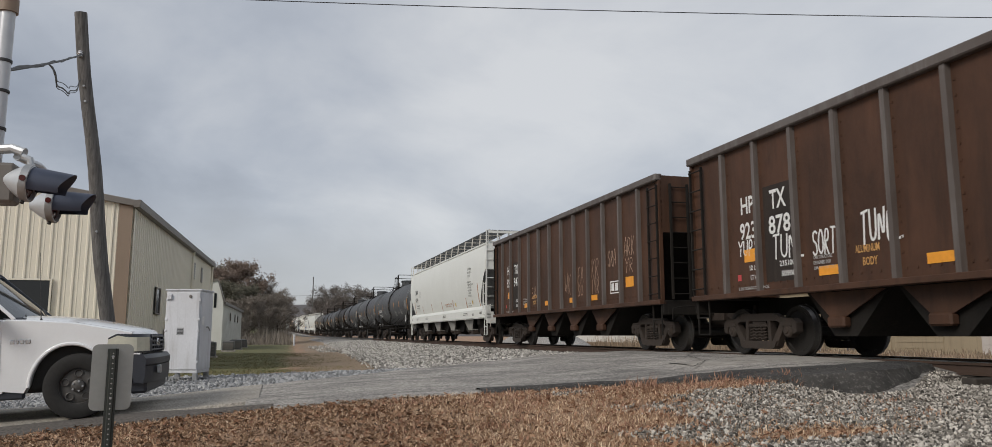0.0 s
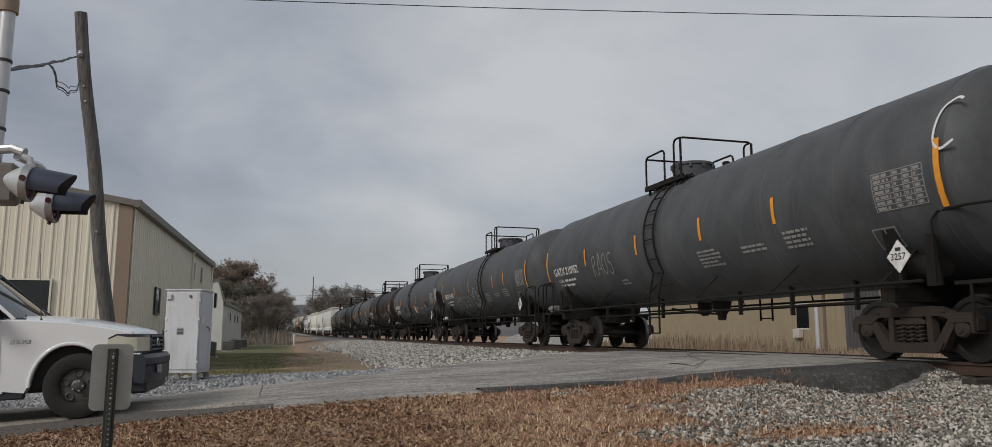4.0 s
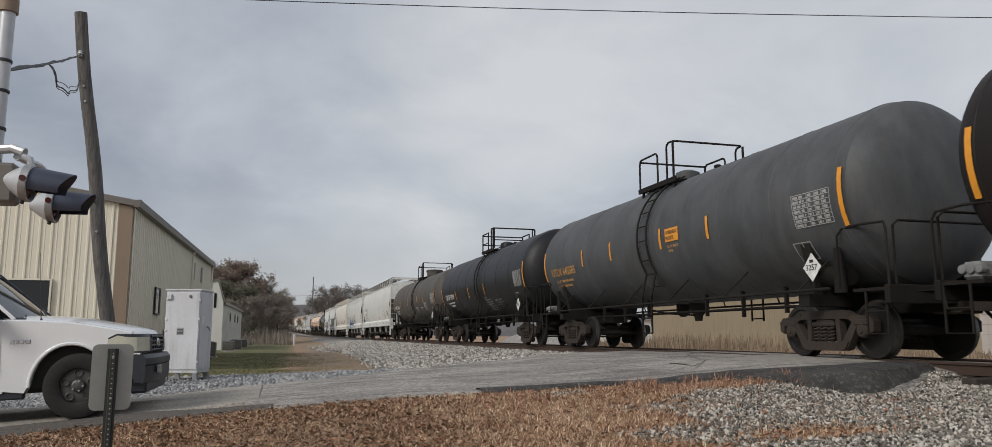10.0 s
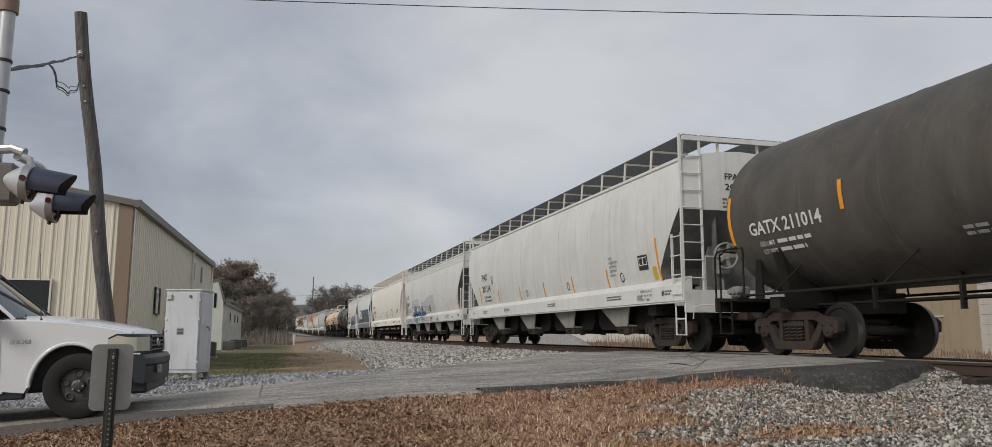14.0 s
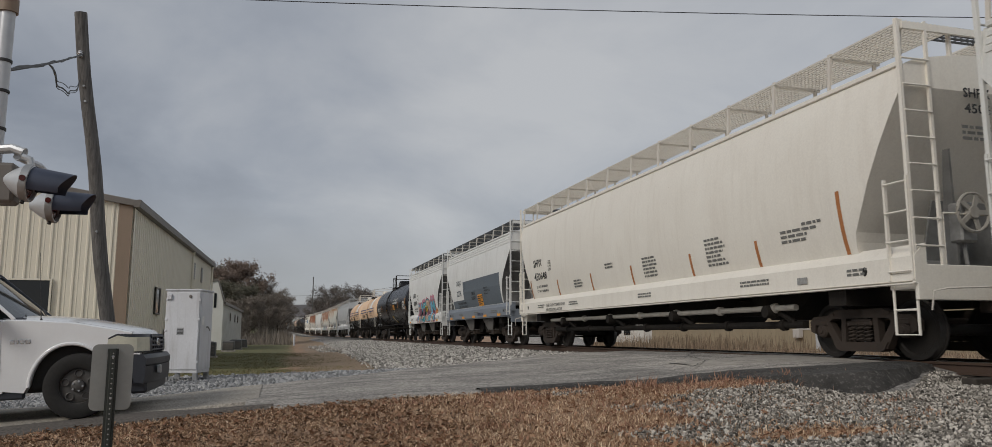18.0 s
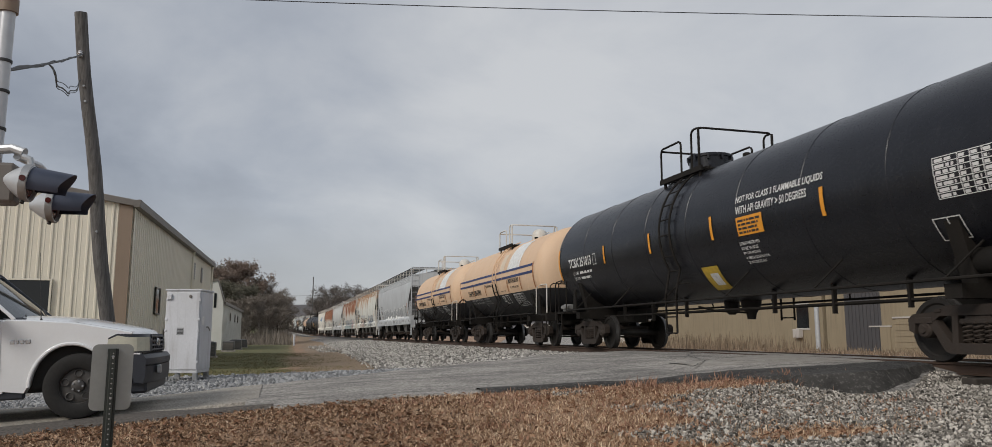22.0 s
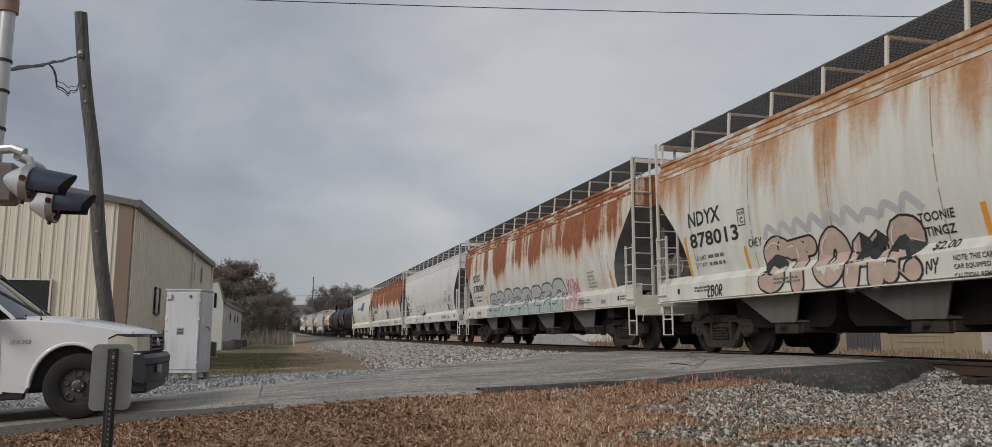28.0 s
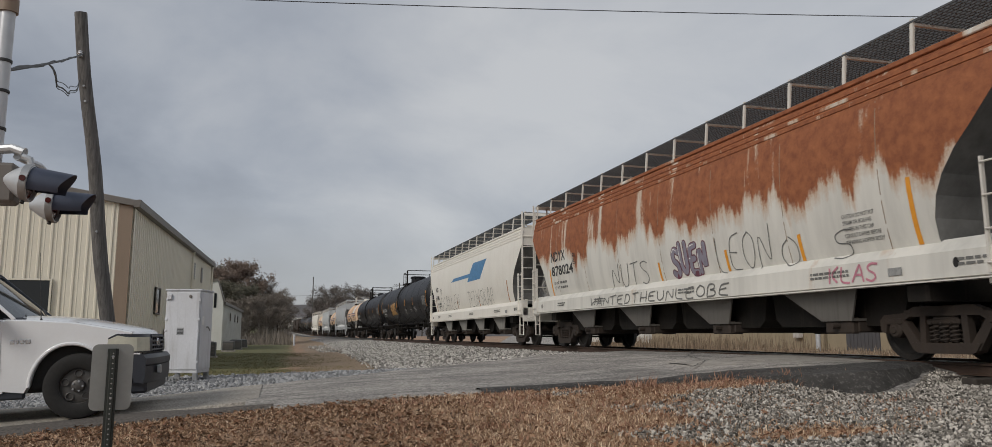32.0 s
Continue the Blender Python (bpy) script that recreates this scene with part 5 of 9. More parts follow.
def tank_marks(car, h, surf, text, ink="chalk", refl="orange", at=(1.2, -0.49), size=(2.0, 0.25), placard=True, grid=True, minor="faint", stripes=(-0.55, -0.16, 0.2, 0.5), low=-0.35, small_print=True):
    """Reporting marks, weights, test panel, reflectors, hazard placard; at is taken from the trailing end."""
    sf = lambda lift: (lambda u, v: surf(lift + 0.008)(u - OFFSET[0], v))
    u, v = -h + at[0], at[1]
    words(car, sf, ink, [(text, u, v, *size)])
    for k, t in enumerate(("LD LMT", "LT WT")):
        bm = B()
        lay_fit(bm, sf(0.006), t, u + 0.2, v - 0.22 - 0.16 * k, 0.42, 0.09)
        lay_lines(bm, sf(0.006), u + 0.7, v - 0.11 - 0.16 * k, 0.95, 0.13, 1, random.Random(k))
        part("stencil_print", bm, M[ink], car, "", 0)
    if small_print:
        bm = B()
        for x, y, w, t, n in ((0.17 * h, -0.55, 0.85, 0.42, 5), (0.36 * h, -0.62, 0.8, 0.18, 2), (0.52 * h, -0.5, 0.85, 0.36, 4), (-0.32 * h, -0.9, 0.45, 0.2, 2)):
            lay_lines(bm, sf(0.006), x, y, w, t, n, random.Random(int(x * 50)))
        part("stencil_print", bm, M[minor], car, "", 0)
    reflectors(car, sf, refl, [(-h + 0.55, low - 0.25), (h - 0.60, -0.62)], 0.95, 0.10)
    reflectors(car, sf, refl, [(k * h, low) for k in stripes], 0.48, 0.09)
    if grid:
        bm = B()
        put = sf(0.006)
        x, y, w, t = h - 1.75, -0.52, 0.95, 0.56
        for i in range(8):
            lay_rect(bm, put, x, y + t * i / 7, x + w, y + t * i / 7 + 0.012, n=1)
        for q in (0, 0.42, 0.62, 0.81, 1.0):
            lay_rect(bm, put, x + w * q, y, x + w * q + 0.014, y + t, n=3)
        lay_lines(bm, put, x + 0.04, y + t, w * 0.36, t, 7, random.Random(3))
        for q in (0.45, 0.65, 0.84):
            lay_lines(bm, put, x + w * q, y + t, w * 0.12, t, 7, random.Random(int(q * 100)))
        part("test_panel", bm, M[minor], car, "lettered test-date panel", 0)
        boxed(car, sf, minor, h - 2.0, -1.12, 0.46, 0.36, 0.018, 1)
    if placard:
        x, z, s = h - 1.42, 1.50, 0.22
        bm = B()
        slab(bm, [(-x - s, z), (-x, z + s * 1.1), (-x + s, z), (-x, z - s * 1.1)], -1.47, -1.46)
        p = part("placard", bm, M["placard"], car, "white diamond hazard placard")
        part("placard_number", lay_fit(B(), lambda a, b: (-1.476, -a, b), "3257", x - 0.14, z - 0.05, 0.28, 0.1), M["ink"], p, "", 0)
        part("placard_sign", lay_rect(B(), lambda a, b: (-1.476, -a, b), x - 0.05, z + 0.08, x + 0.05, z + 0.13, n=1), M["ink"], p, "", 0)
        part("placard_holder", box(B(), (-1.46, -x - 0.03, 1.12), (-1.44, -x + 0.03, 1.5)), M["under"], car)
    # brake cylinder and valve at the leading end
    bm = B()
    lathe(bm, [(0, -0.45), (0.17, -0.42), (0.19, -0.3), (0.19, 0.3), (0.17, 0.42), (0, 0.45)], 14, Matrix.Translation((-1.0, -h + 1.5, 1.36)) @ AY)
    part("air_tank", bm, M["under"], car)
    bm = B()
    box(bm, (-1.3, h - 0.4, 1.1), (-1.0, h - 0.1, 1.34), 0.04)
    for k in range(3):
        lathe(bm, [(0, 0.05), (0.06, 0.04), (0.07, 0.0), (0.07, -0.05)], 10, Matrix.Translation((-1.3, h - 0.4 + 0.13 * k, 1.24)) @ Matrix.Scale(-1, 4, (1, 0, 0)) @ AX)
    part("brake_valve", bm, M["chalk"] if ink == "chalk" and car.name.endswith("1") else M["steelgrey"], car)


# two open coal hoppers
for q0, q1, num, seed in ((1.68, 17.48, ("923", "878"), 1), (17.48, 33.11, ("922", "943"), 2)):
    car, L = place_car("open_hopper_car", "rust-brown open-top hopper car with worn ribs and graffiti", "hopper car", q0, q1)
    coal_hopper(car, L)
    OFFSET[0] = -0.57
    patch(car, coal_surface, "soot2", -4.12, 1.32, 0.86, 1.75, "stencil_field", "darker painted lettering field", lift=0.004)
    words(car, coal_surface, "chalk", [("HP", -4.82, 2.66, 0.42, 0.33), (num[0], -4.88, 2.17, 0.5, 0.33), ("TX", -3.92, 2.63, 0.46, 0.35), (num[1], -3.98, 2.17, 0.62, 0.34)])
    words(car, coal_surface, "chalk", [("235100", -3.72, 1.58, 0.42, 0.1), ("50900", -3.68, 1.40, 0.38, 0.1), ("LD LMT", -4.62, 1.58, 0.3, 0.09), ("LT WT", -4.6, 1.40, 0.28, 0.09)], "weight_note")
    words(car, coal_surface, "dimchalk", [("2 IN TREADCOND SHOE", -5.0, 1.22, 0.95, 0.06), ("CAR STRUCTURE", -2.82, 1.62, 0.45, 0.06), ("DESIGNED FOR", -2.82, 1.53, 0.42, 0.06), ("286,000 LBS G.R.L.", -2.82, 1.44, 0.55, 0.06)], "body_note")
    words(car, coal_surface, "amber", [("ALUMINUM", -1.85, 1.62, 0.5, 0.12), ("BODY", -1.7, 1.42, 0.3, 0.13)], "body_note")
    for u, v, w, h in ((-4.78, 1.74, 0.46, 0.24), (-2.70, 1.34, 0.48, 0.15), (-0.5, 1.34, 0.46, 0.15), (1.75, 1.34, 0.44, 0.15), (3.45, 1.34, 0.42, 0.15), (5.70, 1.58, 0.46, 0.26)):
        patch(car, coal_surface, "orange", u, v, w, h, "reflector", "orange reflective plate")
    patch(car, coal_surface, "sprayred", -5.02, 1.40, 0.12, 0.12, "reflector", "small red reflector")
    if seed == 1:
        scrawl(car, coal_surface, "chalk", "YUPS", -4.98, 1.86, 0.66, 0.3, 0.035, 60)
        scrawl(car, coal_surface, "chalk", "TUNL", -3.92, 1.72, 0.9, 0.44, 0.04, 61)
        scrawl(car, coal_surface, "chalk", "SORTS", -2.84, 1.68, 0.72, 0.42, 0.035, 62)
        scrawl(car, coal_surface, "chalk", "TUNEL", -1.72, 1.75, 0.85, 0.5, 0.04, 63)
        scrawl(car, coal_surface, "chalk", "SORT", 0.7, 1.7, 0.8, 0.5, 0.035, 64)
        scrawl(car, coal_surface, "faint", "KEO", 2.9, 1.7, 0.7, 0.5, 0.02, 65)
        scrawl(car, coal_surface, "faint", "YOB", 4.8, 1.9, 0.7, 0.7, 0.02, 66)
    else:
        for k, (w, u, v, ww, hh) in enumerate((("SRA", 4.6, 2.2, 0.55, 0.42), ("ARK", 5.62, 2.35, 0.62, 0.5), ("YR", 5.66, 1.95, 0.5, 0.36), ("KR", 3.45, 1.95, 0.55, 0.55), ("TYR", 3.45, 1.52, 0.55, 0.4), ("EA", 2.4, 1.85, 0.5, 0.5), ("SO", 2.4, 1.5, 0.45, 0.32), ("WK", 1.35, 1.6, 0.5, 0.62), ("SA", -1.9, 1.6, 0.5, 0.42))):
            scrawl(car, coal_surface, "spraytan", w, u, v, ww, hh, 0.018, 90 + k)
        boxed(car, coal_surface, "chalk", 4.74, 1.46, 0.58, 0.33, 0.03)
        patch(car, coal_surface, "chalk", 4.82, 1.53, 0.18, 0.2, "stencil_square")
        patch(car, coal_surface, "chalk", 5.06, 1.53, 0.18, 0.2, "stencil_square")

car, h = hopper_car(33.11, 53.55, "clean", "pale grey covered hopper car with faded orange reflectors", ridged=False, notch="straight")
hopper_marks(car, h, "SNHX", "5174", (-7.53, 2.86), spots=[(x, 1.63, 0.48) for x in (-5.42, -2.64, 0.2, 2.92, 5.73)] + [(-7.95, 1.63, 0.85), (8.15, 1.63, 1.0)])
print_block(car, hop_surface, "dimink", 6.38, 3.50, 0.72, ("EXW 10-8 H 8-3", "EW   8-2 H 15-2", "CU FT 6241"), 0.16)
print_block(car, hop_surface, "dimink", 6.38, 2.87, 1.05, ("EXTERIOR PAINT", "LINED WITH COATING 904", "PLT 442 03-20", "INTERIOR LINING", "COATING 995", "PLT 442 03-20"), 0.125)
print_block(car, hop_surface, "rustorange", 1.1, 2.02, 1.7, ("USE CLEAN AIR RUBBER SHOES WHEN ENTERING CAR", "SHARP OBJECTS MUST NOT CONTACT LINING"), 0.11)
print_block(car, hop_surface, "dimink", 6.2, 1.9, 0.4, ("TIPS TIN", "19-01-03"), 0.11)
for x in (3.5, 6.95):
    part("round_decal", lay_fill(B(), hop_surface(0.009), [(x + 0.09 * math.cos(q), 1.85 + 0.1 * math.sin(q)) for q in (0.449 * i for i in range(14))]), M["sprayyellow"], car, "small yellow round decal", 0)

car, h, sf = tanker(53.55, 71.63, 1.55, "charcoal", "charcoal tank car with a tall manway and chalk graffiti", lad_y=0.45)
tank_marks(car, h, sf, "GATX 210952")
scrawl(car, lambda l: sf(0.012), "faint", "RAOS", -0.5 * h, -0.7, 1.4, 0.6, 0.03, 7)
scrawl(car, lambda l: sf(0.012), "chalk", "C", h - 0.72, 0.15, 0.5, 0.8, 0.04, 17)

car, h, sf = tanker(71.63, 88.54, 1.55, "charcoal", "charcoal tank car with white bubble graffiti", lad_y=-1.03, shift=-0.15)
tank_marks(car, h, sf, "GATX 211023", at=(1.31, -0.49), stripes=(-0.548, -0.172, 0.36, 0.56), low=-0.38)
boxed(car, lambda l: sf(0.012), "faint", -3.95, -0.5, 0.24, 0.32, 0.016)
piece(car, lambda l: sf(l + 0.006), "SEAANTY", -3.95, -1.42, 4.6, 0.95, ("charcoal",), "dimchalk", 21, 0.62, 0.022, swell=0.2)
piece(car, lambda l: sf(l + 0.01), "O9", -0.55, -1.2, 1.25, 0.95, ("charcoal",), "dimchalk", 22, 0.5, 0.028)
scrawl(car, lambda l: sf(0.022), "chalk", "REN", -0.5, -1.25, 0.5, 0.3, 0.022, 23)
scrawl(car, lambda l: sf(0.012), "dimchalk", "O", -4.22, -1.2, 0.35, 0.45, 0.03, 24)

car, h, sf = tanker(88.54, 106.16, 1.55, "charcoal", "dark grey tank car with a yellow notice and graffiti", lad_y=0.55)
tank_marks(car, h, sf, "GATX 210953")
piece(car, lambda l: sf(l + 0.008), "S", h - 0.35, -0.45, 0.55, 0.85, ("faint",), "slate", 31, 0.5, 0.03)
patch(car, lambda l: sf(0.012), "orange", 0.10 * h, -0.98, 0.5, 0.5, "notice_plate", "orange and white notice plate", -0.08)
patch(car, lambda l: sf(0.018), "placard", 0.10 * h + 0.1, -0.92, 0.3, 0.28, "notice_sheet", "", -0.05)
patch(car, lambda l: sf(0.011), "black", -0.42 * h, -0.85, 0.9, 0.42, "paint_patch")
patch(car, lambda l: sf(0.011), "black", 0.56 * h, -0.75, 0.75, 0.4, "paint_patch")

car, h, sf = tanker(106.16, 122.76, 1.55, "brownblack", "brown-black tank car with a low manway", dome="low", lad_y=0.5)
tank_marks(car, h, sf, "NATX 230280", stripes=(-0.55, -0.26, 0.2, 0.5))

car, h, sf = tanker(122.76, 139.18, 1.55, "charcoal", "dusty charcoal tank car with orange lettering", dome="loop", lad_y=-0.24)
tank_marks(car, h, sf, "UTLX 645585", ink="amber", stripes=(-0.50, -0.24, 0.13, 0.40), minor="dimchalk", small_print=False)
patch(car, lambda l: sf(0.012), "orange", 0.17 * h, -0.22, 0.6, 0.3, "warning_plate", "orange warning plate")
print_block(car, lambda l: sf(0.018), "ink", 0.17 * h + 0.04, 0.08, 0.52, ("FOR CHEMICAL EMERGENCY", "SPILL LEAK FIRE"), 0.13)
print_block(car, lambda l: sf(0.012), "amber", 0.17 * h + 0.05, -0.26, 0.5, ("CALL TOLL FREE DAY", "OR NIGHT"), 0.1)

car, h, sf = tanker(139.18, 155.73, 1.58, "black", "black insulated tank car with angular top rails", dome="low", lad_y=-0.5, shift=-0.12)
tank_marks(car, h, sf, "GATX 70819", at=(1.49, -0.56), size=(1.85, 0.27), stripes=(-0.515, -0.172, 0.193), low=-0.63, small_print=False, minor="dimchalk")
print_block(car, lambda l: sf(0.012), "dimchalk", 1.3, -0.68, 1.05, ("TEST TANK", "EXTERIOR HEATER PIPES", "NO INLET OR OUTLET PIPE", "CAPS REQUIRED MAXIMUM", "PRESSURE PTY COILS 150 PSI", '4" FIBERGLASS INSULATION', "DO NOT EXCEED 450 F"), 0.11)
print_block(car, lambda l: sf(0.012), "dimchalk", 2.7, -0.85, 1.0, ("NUMBER POUNDS TO", "FILL FIRST 3/4 IN", "CAR 13,500"), 0.12)

car, h, sf = tanker(155.73, 173.66, 1.55, "taupe", "dusty grey-brown tank car with a tall manway", lad_y=-0.75)
tank_marks(car, h, sf, "GATX 211014", minor="dimchalk", stripes=(-0.56, -0.18, 0.26, 0.5))
words(car, lambda l: sf(0.012), "chalk", [("SR 8754", 0.53 * h, -0.5, 0.62, 0.13)], "service_note")
patch(car, lambda l: sf(0.011), "rustorange", 0.72 * h, -1.15, 0.45, 0.12, "rust_mark", "rust-red scuff")

car, h = hopper_car(173.66, 194.45, "white", "pale grey covered hopper car with rust along its roof edge", ridged=False, notch="straight", shift=0.14)
hopper_marks(car, h, "FPAX", "201114", (-7.5, 2.65), refl="orange", spots=[(x, 1.63, 0.49) for x in (-5.2, -2.38, 0.26, 2.85, 5.43)] + [(-8.0, 1.63, 0.8), (8.38, 1.63, 1.0)])
panel_seams(car, h)
patch(car, hop_surface, "ink", 7.42, 1.94, 0.5, 0.36, "logo_panel", "black lettered square panel")
boxed(car, lambda l: hop_surface(0.013), "chalk", 7.47, 2.05, 0.2, 0.2, 0.02)
boxed(car, lambda l: hop_surface(0.013), "chalk", 7.68, 2.05, 0.2, 0.2, 0.02)
print_block(car, hop_surface, "dimink", 5.7, 2.46, 0.5, ("CAUTION", "DO NOT USE STEAM", "OR HOT WATER TO", "CLEAN INTERIOR", "LINED 04-16"), 0.11)
print_block(car, hop_surface, "dimink", 7.58, 1.48, 0.58, ("EXW 10-8 H 2-5", "EW  8-8 H 15-2", "CU FT  5800"), 0.1)
patch(car, hop_surface, "sprayyellow", 8.1, 1.68, 0.2, 0.3, "paper_label", "yellow printed label")
for x in (-1.57, 2.52, 6.38):
    ring = [(x + 0.1 * math.cos(q), 1.85 + 0.11 * math.sin(q)) for q in (0.449 * i for i in range(15))]
    part("round_decal", lay_stroke(B(), hop_surface(0.009), ring, 0.03), M["ink"], car, "", 0)

car, h = hopper_car(194.45, 213.12, "white", "pale grey covered hopper car with blue graffiti", shift=-0.24)
hopper_marks(car, h, "ACFX", "98473", (-7.17, 2.70), (0.62, 0.25), 0.45, refl="orange", spots=[(-7.3, 1.63, 0.75), (-4.95, 1.63, 0.55), (-1.42, 1.63, 0.42), (2.1, 1.63, 0.42), (5.2, 1.63, 0.42), (7.5, 1.63, 0.8)], plate=False)
panel_seams(car, h)
for u, v, w, t in ((-5.5, 1.64, 0.75, 0.9), (-4.75, 1.64, 1.7, 0.96), (-2.3, 1.64, 1.0, 0.72), (-1.3, 1.64, 0.85, 0.82), (-0.45, 1.64, 0.85, 0.92), (0.4, 1.64, 1.38, 1.0)):
    patch(car, hop_surface, "palegrey", u, v, w, t, "paint_patch", "grey painted-over patch", lift=0.003)
piece(car, hop_surface, "RECS", -5.75, 1.52, 3.1, 0.62, ("white", "sprayblue", "white", "palegrey"), "navyspray", 33, 0.34, 0.05)
piece(car, hop_surface, "OA", -2.5, 1.42, 1.25, 0.7, ("navyspray", "white"), "navyspray", 34, 0.3, 0.04)
part("graffiti_swoosh", lay_stroke(B(), hop_surface(0.012), resample(rounded([(-2.4, 1.47), (-1.8, 1.42), (-1.2, 1.6), (-1.5, 1.7), (-2.1, 1.62)])), 0.12), M["navyspray"], car, "", 0)
part("graffiti_heart", lay_stroke(B(), hop_surface(0.012), resample(rounded([(-0.9, 1.45), (-1.2, 1.85), (-1.12, 2.12), (-0.9, 1.98), (-0.68, 2.12), (-0.62, 1.8), (-0.9, 1.45)])), 0.025), M["navyspray"], car, "", 0)
piece(car, hop_surface, "SO", -0.6, 1.66, 0.55, 0.4, ("white",), "navyspray", 35, 0.2, 0.02)
patch(car, hop_surface, "sprayyellow", -0.02, 1.72, 0.36, 0.32, "paper_label", "yellow printed label")
piece(car, hop_surface, "O", 0.2, 1.66, 0.4, 0.5, ("navyspray",), "white", 36, 0.6, 0.03)
scrawl(car, hop_surface, "chalk", "OO", 0.72, 1.55, 0.55, 0.5, 0.05, 37)
scrawl(car, hop_surface, "navyspray", "CONTBEAWAUCKERMTSSTON", -7.9, 1.14, 5.6, 0.26, 0.024, 53)
scrawl(car, hop_surface, "navyspray", "LERNEOWCCCCCCA", -2.1, 1.16, 2.7, 0.26, 0.025, 56)
piece(car, hop_surface, "WAK", -4.4, 1.15, 1.1, 0.28, ("spraysky",), "navyspray", 38, 0.3, 0.02)
scrawl(car, hop_surface, "sprayred", "KOTC", 0.82, 1.14, 0.75, 0.26, 0.035, 54)
scrawl(car, hop_surface, "chalk", "ESTAR", 1.7, 1.16, 1.2, 0.24, 0.04, 57)
scrawl(car, hop_surface, "navyspray", "NUL", 2.7, 1.16, 0.6, 0.22, 0.035, 55)

car, h = hopper_car(213.12, 232.48, "cream", "cream pressure hopper car with a beige sill", walk_z=4.95, ridged=False, notch="steep", piped=True, walk_mat="pipe", shift=-0.3)
hopper_marks(car, h, "SHPX", "450648", (-7.1, 2.66), (0.85, 0.25), 0.45, spots=[(-7.6, 1.63, 0.6), (-5.0, 1.63, 0.48), (-2.3, 1.63, 0.48), (0.3, 1.63, 0.48), (3.2, 1.63, 0.48), (5.6, 1.63, 0.48), (7.9, 1.63, 1.0)])
print_block(car, hop_surface, "dimink", -5.9, 1.44, 1.7, ("AIR CENTERFLOW", "PRESSUREAIDE"), 0.15)
for u, v, w, n in ((-3.6, 2.02, 0.7, 3), (-1.2, 2.3, 0.6, 2), (1.0, 2.25, 0.75, 6), (3.9, 2.35, 0.75, 7), (6.4, 2.2, 0.7, 3), (7.0, 2.28, 0.5, 2)):
    part("stencil_print", lay_lines(B(), hop_surface(0.009), u, v, w, 0.085 * n, n, random.Random(int(u * 10))), M["dimink"], car, "", 0)

car, h = hopper_car(232.48, 245.18, "white2", "short white and slate covered hopper car", bays=2, band=M["slate"], walk_z=4.78, sill=M["slatesill"], shift=-0.28)
hopper_marks(car, h, "SHQX", "2276", (-3.0, 2.69), (0.92, 0.28), 0.48, ink="steelink", spots=(), weights=())
words(car, lambda l: hop_surface(0.013), "ink", [("SODIUM", -0.17, 2.16, 0.62, 0.15), ("CHLORATE", -0.2, 1.95, 0.72, 0.15)], "cargo_name")
print_block(car, lambda l: hop_surface(0.013), "ink", -2.98, 1.98, 1.75, ("LD LMT 238600 LB 105500 KG", "LT WT   53400 LB  24200 KG"), 0.16)
print_block(car, lambda l: hop_surface(0.013), "ink", 2.05, 2.45, 0.95, ("EXTERIOR PAINT", "WHITE AND SLATE COATING", "APPLIED 04 2018"), 0.12)
patch(car, lambda l: hop_surface(0.012), "orange", 0.88, 1.64, 0.82, 0.5, "warning_plate", "orange warning plate")
part("warning_print", lay_lines(B(), hop_surface(0.016), 0.93, 2.1, 0.72, 0.42, 5, random.Random(2)), M["ink"], car, "", 0)
words(car, hop_surface, "bluepaint", [("CENTER FLOW", 1.05, 1.2, 0.98, 0.13)], "builder_name")
for x in (-4.45, -1.9, 0.1, 2.1, 4.2):
    patch(car, hop_surface, "orange", x, 1.13, 0.5, 0.1, "reflector", "orange reflective strip")

car, h = hopper_car(245.18, 257.16, "white2", "short white hopper car with a teal and pink mural", bays=2, walk_z=4.78, shift=-0.26)
hopper_marks(car, h, "SHPX", "433093", (-3.17, 2.70), (0.86, 0.27), 0.48, spots=())
for x in (-4.55, 4.1):
    patch(car, hop_surface, "orange", x, 1.13, 0.5, 0.1, "reflector", "orange reflective strip")
lay_cloud(car, "spraypink", -1.85, 3.82, 1.12, 1.2, 1.52, 0.002, 31, 0.17, "pink spray-paint cloud")
lay_cloud(car, "spraytan", -1.6, 3.5, 1.13, 0.98, 1.2, 0.005, 47, 0.06, "")
for word, u, w, hh, fills, inner, seed in (("HE", -1.62, 2.55, 1.16, ("spraysky", "sprayteal"), ("spraytan", "deepteal"), 12), ("ZM", 0.88, 2.7, 1.38, ("sprayteal", "spraysky"), ("spraytan", "sprayteal"), 13)):
    piece(car, hop_surface, word, u, 1.14, w, hh, fills, "plum", seed, 0.31, 0.055, inner=inner, base=0.011, swell=0.03)
scrawl(car, lambda l: hop_surface(0.006), "spraysky", "M", 2.35, 1.3, 1.3, 1.34, 0.03, 14)
words(car, lambda l: hop_surface(0.026), "chalk", [("CRAFT", 2.5, 1.13, 0.62, 0.2), ("SYKEG", -1.6, 1.12, 0.5, 0.14)], "graffiti_name")
patch(car, hop_surface, "sprayyellow", 0.67, 1.72, 0.75, 0.36, "warning_plate", "yellow warning plate", lift=0.03)
part("warning_print", lay_lines(B(), hop_surface(0.034), 0.71, 2.04, 0.66, 0.3, 4, random.Random(2)), M["ink"], car, "", 0)
part("hazard_diamond", lay_fill(B(), hop_surface(0.024), [(3.99, 1.93), (3.79, 1.74), (3.99, 1.55), (4.19, 1.74)]), M["orange"], car, "orange diamond hazard label", 0)
words(car, lambda l: hop_surface(0.028), "ink", [("1495", 3.86, 1.7, 0.26, 0.09)], "hazard_number")

